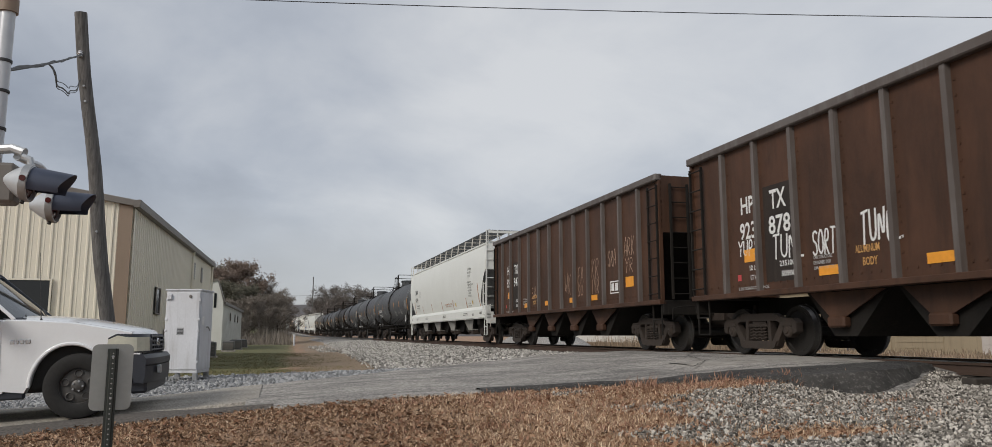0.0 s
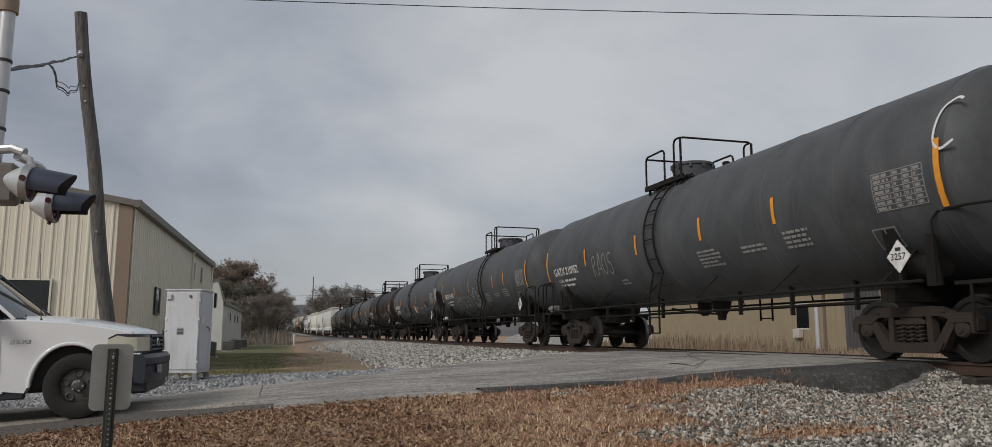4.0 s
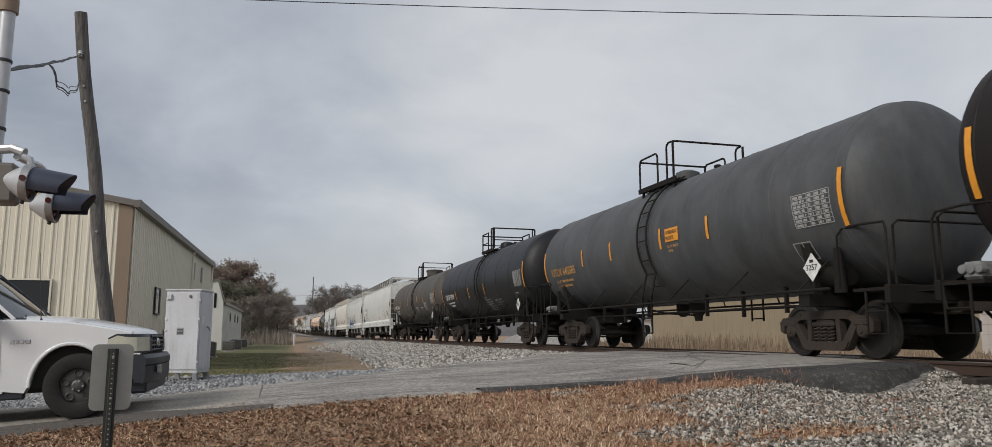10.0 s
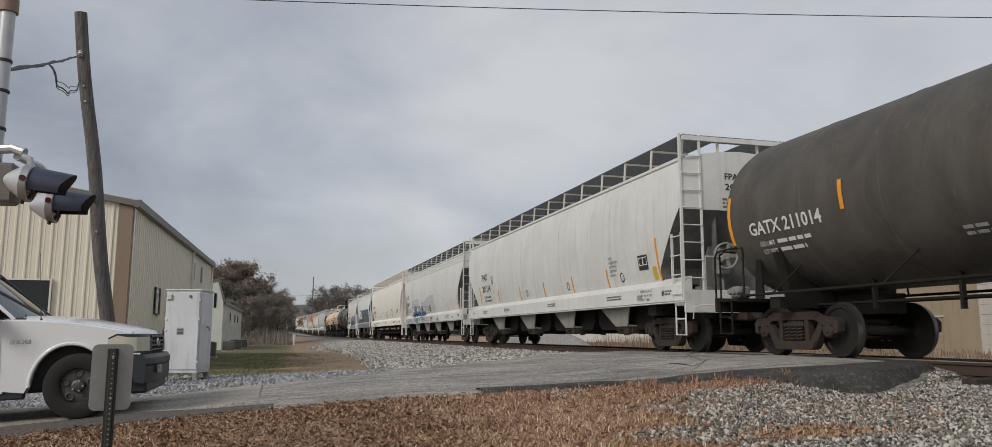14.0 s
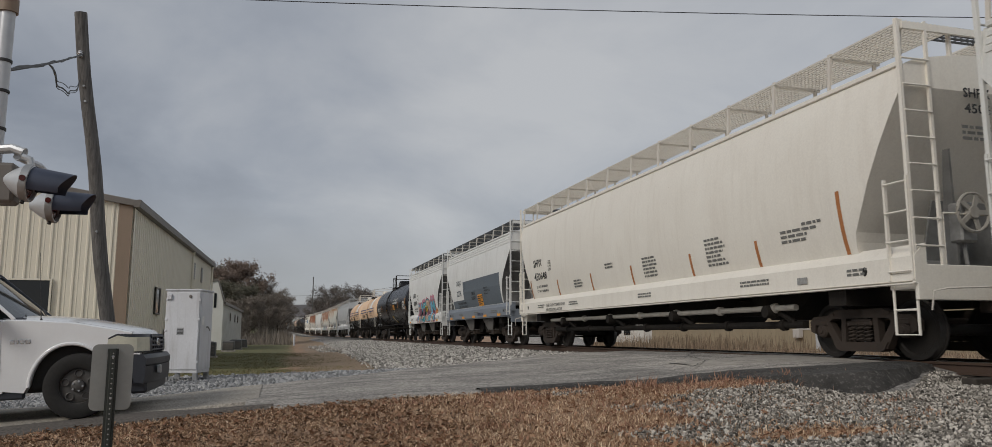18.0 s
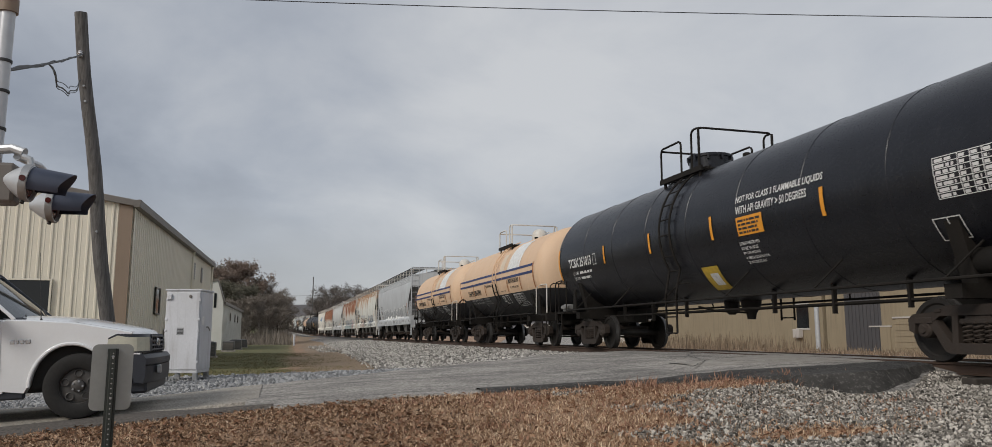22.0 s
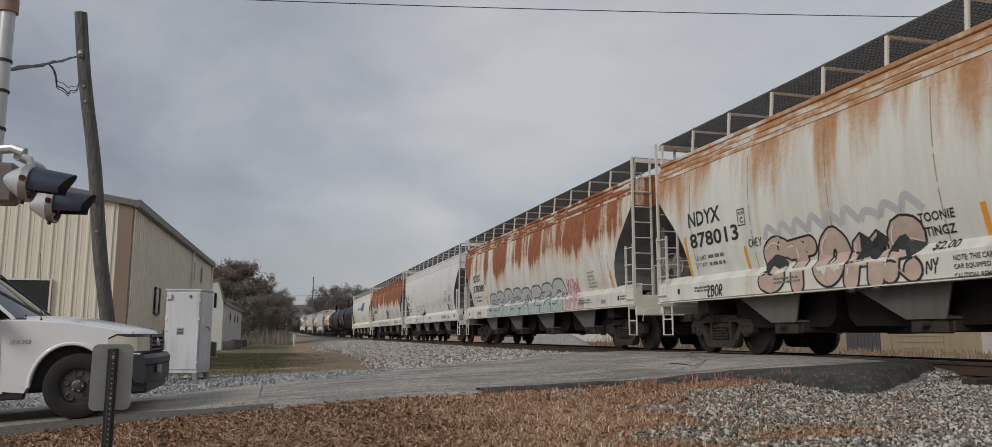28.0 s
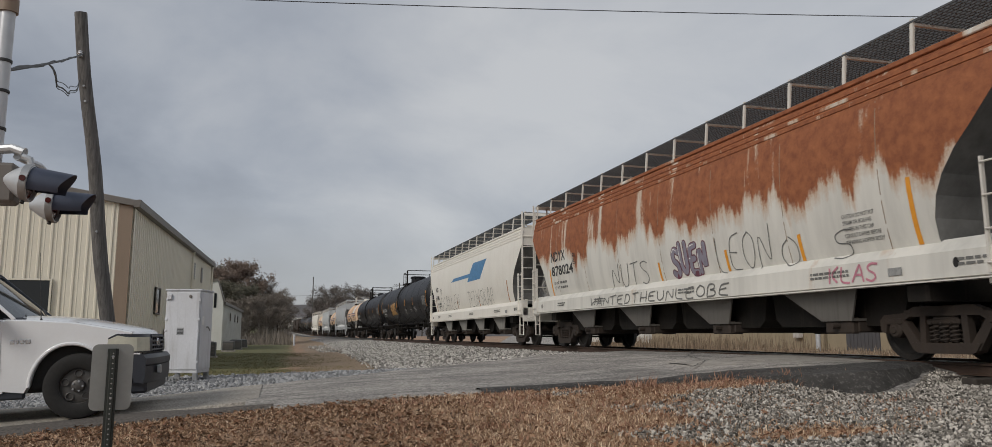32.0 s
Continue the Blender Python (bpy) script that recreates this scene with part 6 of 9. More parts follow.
car, h, sf = tanker(257.16, 275.19, 1.57, "navy", "glossy blue-black tank car with white lettering", lad_y=0.8, shift=-0.35)
tank_marks(car, h, sf, "TCBX 251013", minor="chalk", at=(1.42, -0.34), size=(1.7, 0.27), placard=False, stripes=(-0.526, -0.208, 0.119, 0.52), low=-0.4, small_print=False)
boxed(car, lambda l: sf(0.012), "chalk", -4.82, -0.36, 0.22, 0.3, 0.018)
words(car, lambda l: sf(0.012), "chalk", [("NOT FOR CLASS 3 FLAMMABLE LIQUIDS", 2.3, 0.18, 2.5, 0.15), ("WITH API GRAVITY > 50 DEGREES", 2.3, -0.02, 2.1, 0.15)], "service_note")
patch(car, lambda l: sf(0.012), "orange", 2.3, -0.44, 0.82, 0.36, "warning_plate", "orange warning plate")
part("warning_print", lay_lines(B(), sf(0.017), 2.35, -0.12, 0.72, 0.3, 4, random.Random(2)), M["ink"], car, "", 0)
print_block(car, lambda l: sf(0.012), "chalk", 2.25, -0.52, 0.72, ("EXTERIOR HEATER PIPES", "NO INLET OR OUTLET", "PIPE CAPS REQUIRED", '4" FIBERGLASS INSULATION', "DO NOT EXCEED 450 F"), 0.1)
patch(car, lambda l: sf(0.012), "sprayyellow", 0.36, -1.62, 0.62, 0.68, "notice_plate", "yellow paper notice", 0.16)
patch(car, lambda l: sf(0.017), "placard", 0.62, -1.45, 0.3, 0.34, "notice_sheet", "", 0.08)

for q0, q1, num in ((275.19, 288.62, "204390"), (288.62, 301.34, "206185")):
    car, h, sf = tanker(q0, q1, 1.53, "peachblack", "faded orange and black slurry tank car with white rails", zc=2.62, shift=-0.36, rails=M["pipe"], ladder_mat=M["peach"], lad_y=-0.37, dome="ball", bands=4)
    for v in (0.17, -0.08):
        for u0, u1 in ((-h + 0.62, 1.62), (1.66, h - 0.62)):
            bm = B()
            n = 12
            prev = None
            for i in range(n + 1):
                u = u0 + (u1 - u0) * i / n
                cur = bm.verts.new(sf(0.012)(u, v)), bm.verts.new(sf(0.012)(u, v + 0.085))
                if prev:
                    bm.faces.new((prev[0], cur[0], cur[1], prev[1]))
                prev = cur
            part("stripe", bm, M["stripeblue"], car, "dark blue painted stripe", 0)
    patch(car, lambda l: sf(0.010), "placard", 2.35, 0.2, 1.55, 1.3, "white_patch", "white repainted patch")
    patch(car, lambda l: sf(0.009), "palecream", 1.25, 0.25, 0.6, 0.75, "cream_patch", "faded cream repainted patch")
    sp = lambda l: sf(0.014)
    words(car, sp, "ink", [("SHPX " + num, -3.96, -0.52, 2.2, 0.25), ("VENT BEFORE UNLOADING", -0.9, -0.26, 1.15, 0.1), ("LIMESTONE SLURRY", 2.45, -0.28, 1.4, 0.17), ("NO PRESSURE RELIEF DEVICE", 2.65, -0.48, 1.1, 0.07), ("LEASED TO QUARRY", 1.3, -0.56, 0.7, 0.05)])
    print_block(car, sp, "faint", -3.7, -0.62, 1.9, ("LD LMT 224400 LB 101800 KG", "LT WT   61600 LB  27950 KG"), 0.15)
    print_block(car, sp, "faint", -1.6, -0.66, 1.0, ("THIS CAR EQUIPPED WITH", "TWO LOCKING PINS. PULL", "LOWER PIN BEFORE OPENING", "VALVE"), 0.11)
    boxed(car, sp, "chalk", 1.48, -1.08, 0.55, 0.36, 0.02, 1)
    boxed(car, sp, "chalk", 2.7, -1.28, 1.2, 0.56, 0.02, 3)
    part("stencil_print", lay_lines(B(), sf(0.014), 2.74, -0.72, 1.12, 0.52, 6, random.Random(4)), M["faint"], car, "", 0)
    ring = [(1.3 + 0.13 * math.cos(q), -0.85 + 0.13 * math.sin(q)) for q in (0.449 * i for i in range(15))]
    part("round_decal", lay_stroke(B(), sf(0.014), ring, 0.03), M["chalk"], car, "", 0)
    reflectors(car, lambda l: sf(0.016), "rustorange", [(-h + 0.50, -0.7), (h - 0.6, -0.65)], 0.95, 0.09)
    reflectors(car, lambda l: sf(0.016), "rustorange", [(-2.97, -0.58), (-1.03, -0.6), (2.28, -0.6), (3.95, -0.6)], 0.48, 0.08)

car, h = hopper_car(301.34, 319.84, "grey", "light grey covered hopper car with grey graffiti", shift=0.06)
hopper_marks(car, h, "ACFX", "58286", (-6.3, 2.46), (0.66, 0.22), 0.4, spots=[(-6.4, 1.63, 0.7), (-2.2, 1.63, 0.42), (1.2, 1.63, 0.42), (3.9, 1.63, 0.5), (6.72, 1.63, 0.9)], plate=False)
panel_seams(car, h, "grey", 9)
bubble_row(car, hop_surface, -4.9, 1.1, 4.9, 1.2, 6, ("silverdim",), "chalk", 44)
bubble_row(car, hop_surface, 0.35, 1.1, 4.5, 1.22, 6, ("silverdim",), "chalk", 45)
part("graffiti_ring", lay_stroke(B(), hop_surface(0.014), [(5.5 + 0.33 * math.cos(q), 2.05 + 0.34 * math.sin(q)) for q in (0.3 * i for i in range(22))], 0.1), M["chalk"], car, "", 0)
scrawl(car, lambda l: hop_surface(0.016), "chalk", "T", 5.3, 1.85, 0.4, 0.4, 0.05, 46)
part("stencil_print", lay_lines(B(), hop_surface(0.009), 5.95, 2.35, 0.55, 0.7, 9, random.Random(6)), M["dimink"], car, "", 0)
scrawl(car, hop_surface, "chalk", "ONE", 6.0, 1.4, 0.8, 0.35, 0.04, 47)

car, h = hopper_car(319.84, 338.19, "rusty2", "rust-stained pale hopper car with a tan mural", shift=-0.56)
hopper_marks(car, h, "NDYX", "878013", (-6.48, 2.65), (1.22, 0.31), 0.45, refl="orange", spots=[(-6.72, 1.63, 0.85), (-4.6, 1.63, 0.42), (0.58, 1.63, 0.42), (3.4, 1.63, 0.42), (6.9, 1.63, 0.85)])
panel_seams(car, h, "seamrust", 7)
rnd = random.Random(5)
for i in range(9):
    part("graffiti_cloud", lay_stroke(B(), hop_surface(0.003), resample(rounded([(-3.9 + 0.4 * i, 2.1), (-3.8 + 0.4 * i, 2.25 + rnd.uniform(0, 0.15)), (-3.6 + 0.4 * i, 2.2), (-3.5 + 0.4 * i, 2.1)])), 0.12), M["palegrey"], car, "", 0)
piece(car, hop_surface, "STOMR", -4.15, 1.08, 3.75, 1.02, ("tanpink",), "ink", 5, 0.40, 0.04)
words(car, hop_surface, "ink", [("TOONIE", -0.42, 1.92, 0.6, 0.13), ("TINGZ", -0.35, 1.72, 0.5, 0.13), ("$2.00", -0.22, 1.5, 0.42, 0.14)], "graffiti_name")
scrawl(car, hop_surface, "ink", "ASTONZ", 0.72, 1.72, 1.0, 0.3, 0.03, 81)
scrawl(car, hop_surface, "ink", "NY", -0.3, 1.2, 0.22, 0.2, 0.025, 82)
scrawl(car, hop_surface, "ink", "CHEY", -4.42, 2.02, 0.4, 0.14, 0.02, 83)
scrawl(car, hop_surface, "ink", "ZBOR", -5.9, 1.16, 0.6, 0.22, 0.035, 84)
print_block(car, hop_surface, "ink", 0.16, 1.46, 1.9, ("NOTE: THIS CAR HAS FOUR COMPARTMENTS", "CAR EQUIPPED WITH 3135 PNEUMATIC OUTLETS", "CAUTION: REMOVE BOTH CAPS BEFORE OPERATING"), 0.12)
piece(car, hop_surface, "SLRCKE", 2.1, 1.3, 3.9, 0.85, ("silverdim", "palegrey"), "slate", 6, 0.34, 0.05)
scrawl(car, hop_surface, "ink", "LEUNO ALOSE", 2.4, 1.14, 3.0, 0.2, 0.025, 85)

car, h = hopper_car(338.19, 357.45, "rusty", "heavily rusted pale hopper car with silver graffiti", shift=0.18)
hopper_marks(car, h, "NDYX", "878080", (-7.43, 2.68), (1.25, 0.31), 0.45, refl="orange", spots=[(-7.6, 1.63, 0.85), (-5.5, 1.63, 0.42), (4.85, 1.63, 0.42), (7.25, 1.63, 0.45)])
patch(car, hop_surface, "placard", 7.12, 1.75, 0.1, 0.85, "paint_patch", "", 0.0, 0.011)
panel_seams(car, h, "seamrust", 7)
bubble_row(car, hop_surface, -5.05, 1.12, 8.9, 1.0, 8, ("palesilver",), "slate", 8, "palegreen")
scrawl(car, lambda l: hop_surface(0.014), "slate", "SEA ELA EAS", -4.9, 1.35, 8.4, 0.45, 0.045, 9)
scrawl(car, hop_surface, "spraypink", "KEBN", 4.0, 1.55, 0.9, 0.5, 0.05, 84)
piece(car, hop_surface, "NTB", 4.0, 1.12, 1.5, 0.4, ("palepink",), "spraypink", 85, 0.4, 0.02)
scrawl(car, hop_surface, "chalk", "SHNAKS", 5.6, 1.18, 1.6, 0.26, 0.03, 86)
print_block(car, hop_surface, "dimink", 5.7, 2.2, 0.62, ("CAUTION DO NOT PUT", "STEAM OR BOILING", "WATER IN THIS CAR", "CONSULT OWNER BEFORE", "REPAIRING HOPPER BODY"), 0.1)
scrawl(car, hop_surface, "spraypink", "ACTRS", -6.8, 1.12, 0.9, 0.2, 0.02, 83)

car, h = hopper_car(357.45, 375.06, "white2", "white covered hopper car with a black-lined tag", shift=-0.26)
hopper_marks(car, h, "ACFX", "41463", (-6.62, 2.70), (0.64, 0.24), 0.44, refl="orange", spots=[(-6.6, 1.63, 0.4), (1.44, 1.63, 0.42), (3.6, 1.63, 0.42), (6.6, 1.63, 0.8)])
panel_seams(car, h, "seamrust", 7)
piece(car, hop_surface, "CUKB", -3.95, 1.1, 3.1, 1.1, ("white2",), "ink", 9, 0.3, 0.028)
scrawl(car, hop_surface, "palegrey", "RLK ACO WATCHASMOKLN", 1.2, 1.95, 4.6, 0.32, 0.02, 85)
scrawl(car, hop_surface, "faint", "NAZL", -0.7, 1.95, 1.0, 0.3, 0.015, 86)
print_block(car, hop_surface, "dimink", 5.0, 2.72, 0.75, ("CAUTION-DO NOT USE STEAM,", "BOILING WATER OR SHARP", "OBJECTS TO CLEAN.", "ENTER CAR WITH CLEAN", "SOFT SOLED SHOES."), 0.125)
patch(car, hop_surface, "palegrey", 5.92, 2.08, 0.52, 0.34, "paint_patch", "grey stencilled patch")
print_block(car, lambda l: hop_surface(0.014), "ink", 5.96, 2.38, 0.44, ("LINED EPOXY", "SEP 8-2012"), 0.12)
patch(car, hop_surface, "ink", 5.58, 1.68, 0.33, 0.3, "logo_panel", "black square decal")
boxed(car, lambda l: hop_surface(0.013), "chalk", 5.61, 1.76, 0.12, 0.18, 0.016)
boxed(car, lambda l: hop_surface(0.013), "chalk", 5.75, 1.76, 0.12, 0.18, 0.016)
print_block(car, hop_surface, "dimink", 6.0, 1.98, 0.55, ("INT'L EPOXY", "INT'L PSETCH", "EXT PAINTED 1-00"), 0.12)
print_block(car, hop_surface, "dimink", 5.77, 1.42, 0.5, ("EXW 10-8 H 8-7", "EW 8-0 H 15-2", "CU FT 5250"), 0.11)
part("round_decal", lay_stroke(B(), hop_surface(0.009), [(4.35 + 0.1 * math.cos(q), 1.3 + 0.1 * math.sin(q)) for q in (0.449 * i for i in range(15))], 0.03), M["ink"], car, "", 0)
scrawl(car, hop_surface, "spraytan", "WEEHY", 4.6, 1.2, 0.8, 0.2, 0.02, 88)
scrawl(car, hop_surface, "palegrey", "ACLASK", 6.0, 2.6, 0.9, 0.3, 0.02, 89)

car, h = hopper_car(375.06, 394.57, "rusty3", "heavily rusted pale hopper car with thin black tags", shift=0.12)
hopper_marks(car, h, "NDYX", "878024", (-7.3, 2.68), (1.25, 0.31), 0.45, refl="orange", spots=[(-7.5, 1.63, 0.85), (-0.2, 1.63, 0.42), (2.6, 1.63, 0.42), (4.86, 1.63, 0.45), (7.35, 1.63, 0.95)])
panel_seams(car, h, "seamrust", 7)
piece(car, hop_surface, "SUEN", 0.42, 1.62, 1.5, 0.72, ("slatepurple",), "plum", 10, 0.34, 0.025)
scrawl(car, hop_surface, "dimink", "LEON", 2.2, 1.6, 1.9, 0.75, 0.02, 87)
scrawl(car, hop_surface, "dimink", "NUTS", -2.9, 1.6, 2.2, 0.6, 0.025, 90)
scrawl(car, hop_surface, "dimink", "O S", 4.2, 1.55, 2.0, 0.5, 0.02, 91)
scrawl(car, hop_surface, "dimink", "WANTEDTHEUNLEOBE", -4.2, 1.16, 7.0, 0.24, 0.03, 92)
scrawl(car, hop_surface, "spraypink", "KLAS", 5.6, 1.18, 1.1, 0.26, 0.035, 88)
print_block(car, hop_surface, "dimink", 5.99, 2.28, 0.8, ("CAUTION DO NOT PUT", "STEAM OR BOILING", "WATER IN THIS CAR", "CONSULT OWNER BEFORE", "REPAIRING HOPPER BODY"), 0.1)

car, h = hopper_car(394.57, 413.16, "cream", "grimy cream hopper car with a blue flash and tags")
hopper_marks(car, h, "ACFX", "41980", (-6.9, 2.70), (0.64, 0.24), 0.44, spots=[(-7.0, 1.63, 0.7), (-2.0, 1.63, 0.42), (2.2, 1.63, 0.42), (6.7, 1.63, 0.85)])
bm = B()
lay_rect(bm, hop_surface(0.005), -0.35 * h, 3.0, 0.1 * h, 3.16, 0.6)
lay_rect(bm, hop_surface(0.0055), 0.05 * h, 2.8, 0.32 * h, 3.6, 1.0)
part("blue_flash", bm, M["sprayblue"], car, "faded blue painted flash", 0)
scrawl(car, hop_surface, "ink", "ROSAKLEN", -0.75 * h, 1.65, 5.0, 0.7, 0.02, 95)
scrawl(car, hop_surface, "ink", "TEUNSKAR", 0.2, 1.65, 4.5, 0.7, 0.02, 96)

car, h, sf = tanker(413.16, 435.41, 1.55, "black", "dusty black tank car with gold graffiti")
tank_marks(car, h, sf, "GATX 22178", placard=False)
piece(car, lambda l: sf(l + 0.006), "SOKE", -0.45 * h, -0.9, 2.4, 1.0, ("amber",), "ink", 99, 0.34, 0.04)
car, h, sf = tanker(435.41, 456.11, 1.55, "black", "plain black tank car", dome="low")
tank_marks(car, h, sf, "UTLX 65118", placard=False)


# cars further back, alike to those in front
def repeat(k, q0):
    src, q = TRAIN[k]
    ln = LENGTHS[k]
    TRAIN.append((copy_thing(src, Matrix()), q0 + ln / 2))
    LENGTHS[len(TRAIN) - 1] = ln
    return q0 + ln


edges = [1.68, 17.48, 33.11, 53.55, 71.63, 88.54, 106.16, 122.76, 139.18, 155.73, 173.66, 194.45, 213.12, 232.48, 245.18, 257.16, 275.19, 288.62, 301.34, 319.84, 338.19, 357.45, 375.06, 394.57, 413.16, 435.41, 456.11]
LENGTHS = {i: b - a for i, (a, b) in enumerate(zip(edges, edges[1:]))}
q = 456.11
for k in (17, 18, 17, 18, 17, 12, 6, 7, 24, 0, 1, 11, 12, 16, 9, 2, 13, 22, 8, 10, 3):
    q = repeat(k, q)


def motions():
    """The train rolls past; its wheels turn while they are near."""
    times = [float(i) for i in range(33)]
    for car, q in TRAIN:
        walk(car, [(t, track_pose(q - run_of(t) - 2.18)) for t in times])
        near = [k / 30 for k in range(961) if -12 < q - run_of(k / 30) - 2.18 < 40]
        if not near:
            continue
        for tr in [o for o in car.children if o.name.startswith("truck")]:
            for ws in [o for o in tr.children if o.name.startswith("wheelset")]:
                y = ws.location.y
                span = ([0.0] if near[0] > 0 else []) + near + ([32.0] if near[-1] < 31.99 else [])
                rows = []
                for t in span:
                    d = run_of(min(max(t, near[0]), near[-1]))
                    rows.append((t, pose(0, y, WHEEL_R, math.degrees(d / WHEEL_R))))
                walk(ws, rows)


# ---- the place: ground, road, track ----
ROAD_X = [-14, -8, -3.3, -2.5, -0.2, 1.5, 3.0, 4.6, 6.0, 7.5, 9.2, 12, 18, 30]
ROAD_Z = [-0.45, -0.22, -0.02, 0.03, 0.18, 0.28, 0.34, 0.41, 0.50, 0.58, 0.635, 0.60, 0.35, 0.0]
NEAR_Y = [9.0, 9.1, 9.3, 9.5, 9.9, 10.0, 10.0, 9.7, 9.35, 9.2, 9.25, 9.2, 8.6, 8.0]
FAR_Y = [13.0, 13.0, 13.1, 13.3, 14.4, 15.4, 16.6, 17.8, 18.6, 19.0, 19.2, 19.6, 20.0, 20.0]


def road_z(x):
    return float(np.interp(x, ROAD_X, ROAD_Z))


def smooth(a, b, x):
    t = min(1.0, max(0.0, (x - a) / (b - a)))
    return t * t * (3 - 2 * t)


def ground_z(x, y):
    """Road embankment near the camera, low track bed beyond, flat grass to the side."""
    bedw = smooth(2.6, 8.2, x) * (1 - smooth(12.0, 17.5, x)) * 0.44
    if y > 120:
        bedw += 0.012 * bend(y) * (1 - 0.7 * smooth(20, 60, abs(x - 8)))
    k = smooth(15.5, 24.0, y) if y > 12 else 1 - smooth(5.5 + 2.6 * smooth(4.5, 7.5, x), 9.3, y)
    rz = road_z(x) - 0.06
    low = bedw if y > 12 else max(-0.12, 0.62 * rz - 0.08) if x < 5 else 0.62 * rz - 0.08 + smooth(5, 8.5, x) * 0.1
    far_z = -0.1 * smooth(16, 24, x)
    z = rz * (1 - k) + low * k
    return z if x < 14 else z * (1 - smooth(14, 18, x)) + far_z * smooth(14, 18, x)


M["asphalt"], n_, l_, b_ = shade("worn_asphalt", 0.9)
v_ = coords(n_, l_, vary=False)
speck = tex(n_, l_, v_, 24.0, 3, 0.75)
patch = tex(n_, l_, v_, 0.9, 5, 0.6, 0.5)
lane = tex(n_, l_, coords(n_, l_, (0.5, 3.0, 1), False), 1.2, 4)
a_ = ramp(n_, l_, patch, 0.36, 0.66, (0.235, 0.22, 0.203), (0.40, 0.375, 0.342))
a_ = blend(n_, l_, ramp(n_, l_, lane, 0.48, 0.64, (0, 0, 0), (0.75, 0.75, 0.75)), a_, (0.11, 0.106, 0.10))
a_ = blend(n_, l_, 0.9, a_, ramp(n_, l_, speck, 0.36, 0.64, (0.30, 0.30, 0.30), (1.75, 1.72, 1.68)), "MULTIPLY")
grit = tex(n_, l_, v_, 75.0, 2, 0.6)
a_ = blend(n_, l_, ramp(n_, l_, grit, 0.60, 0.66, (0, 0, 0), (0.7, 0.7, 0.7)), a_, (0.55, 0.52, 0.47))
a_ = blend(n_, l_, ramp(n_, l_, grit, 0.34, 0.40, (0.6, 0.6, 0.6), (0, 0, 0)), a_, (0.06, 0.056, 0.052))
l_.new(a_, b_.inputs["Base Color"])
bump(n_, l_, b_, speck, 0.6, 0.012)
M["lane"], n_, l_, b_ = shade("smooth_pale_asphalt", 0.9)
v_ = coords(n_, l_, vary=False)
speck = tex(n_, l_, v_, 34.0, 3, 0.8)
a_ = ramp(n_, l_, tex(n_, l_, coords(n_, l_, (0.4, 2.0, 1), False), 1.0, 5), 0.35, 0.68, (0.30, 0.28, 0.25), (0.42, 0.39, 0.345))
a_ = blend(n_, l_, 0.9, a_, ramp(n_, l_, speck, 0.36, 0.64, (0.45, 0.44, 0.42), (1.4, 1.37, 1.32)), "MULTIPLY")
l_.new(a_, b_.inputs["Base Color"])
bump(n_, l_, b_, speck, 0.35, 0.006)
M["patchpave"], n_, l_, b_ = shade("dark_asphalt_edge", 0.9)
v_ = coords(n_, l_, vary=False)
speck = tex(n_, l_, v_, 21.0, 4, 0.75)
a_ = ramp(n_, l_, tex(n_, l_, v_, 2.2, 5), 0.35, 0.7, (0.028, 0.026, 0.024), (0.085, 0.08, 0.074))
a_ = blend(n_, l_, ramp(n_, l_, speck, 0.54, 0.62, (0, 0, 0), (0.6, 0.6, 0.6)), a_, (0.20, 0.19, 0.175))
l_.new(a_, b_.inputs["Base Color"])
bump(n_, l_, b_, speck, 1.0, 0.03)
M["shoulder"] = plain("dark_worn_asphalt", (0.105, 0.092, 0.08), 0.9, 0, 0.75, 26.0, 0.7)
M["crosspanel"] = plain("smooth_crossing_pad", (0.33, 0.305, 0.27), 0.85, 0, 0.35, 5.0, 0.3)

# ground: one sheet to the horizon, its cover mixed by vertex weights (green, gravel, bare earth)
M["ground"], n_, l_, b_ = shade("ground_cover", 0.95)
v_ = coords(n_, l_, vary=False)
at = n_.new("ShaderNodeVertexColor")
at.layer_name = "cover"
sp_ = n_.new("ShaderNodeSeparateColor")
l_.new(at.outputs[0], sp_.inputs[0])
edge = tex(n_, l_, v_, 1.6, 6, 0.7)
mid = tex(n_, l_, v_, 7.0, 5, 0.7)
fine = tex(n_, l_, v_, 45.0, 4, 0.75)


def cover(k):
    m = n_.new("ShaderNodeMath")
    m.operation = "MULTIPLY_ADD"
    l_.new(edge, m.inputs[0])
    m.inputs[1].default_value = 0.9
    l_.new(sp_.outputs[k], m.inputs[2])
    return ramp(n_, l_, m.outputs[0], 0.86, 1.04)


straw = blend(n_, l_, ramp(n_, l_, mid, 0.35, 0.68), (0.30, 0.175, 0.105), (0.52, 0.355, 0.235))
straw = blend(n_, l_, ramp(n_, l_, edge, 0.55, 0.75, (0, 0, 0), (0.5, 0.5, 0.5)), straw, (0.20, 0.17, 0.085))
green = blend(n_, l_, ramp(n_, l_, mid, 0.3, 0.7), (0.11, 0.12, 0.045), (0.21, 0.19, 0.085))
earth = blend(n_, l_, ramp(n_, l_, mid, 0.3, 0.7), (0.25, 0.175, 0.11), (0.40, 0.30, 0.205))
pebble = tex(n_, l_, v_, 15.0, 4, 0.8)
stone = blend(n_, l_, ramp(n_, l_, pebble, 0.36, 0.64), (0.09, 0.083, 0.075), (0.50, 0.475, 0.44))
c_ = blend(n_, l_, cover(0), straw, green)
c_ = blend(n_, l_, cover(2), c_, earth)
c_ = blend(n_, l_, cover(1), c_, stone)
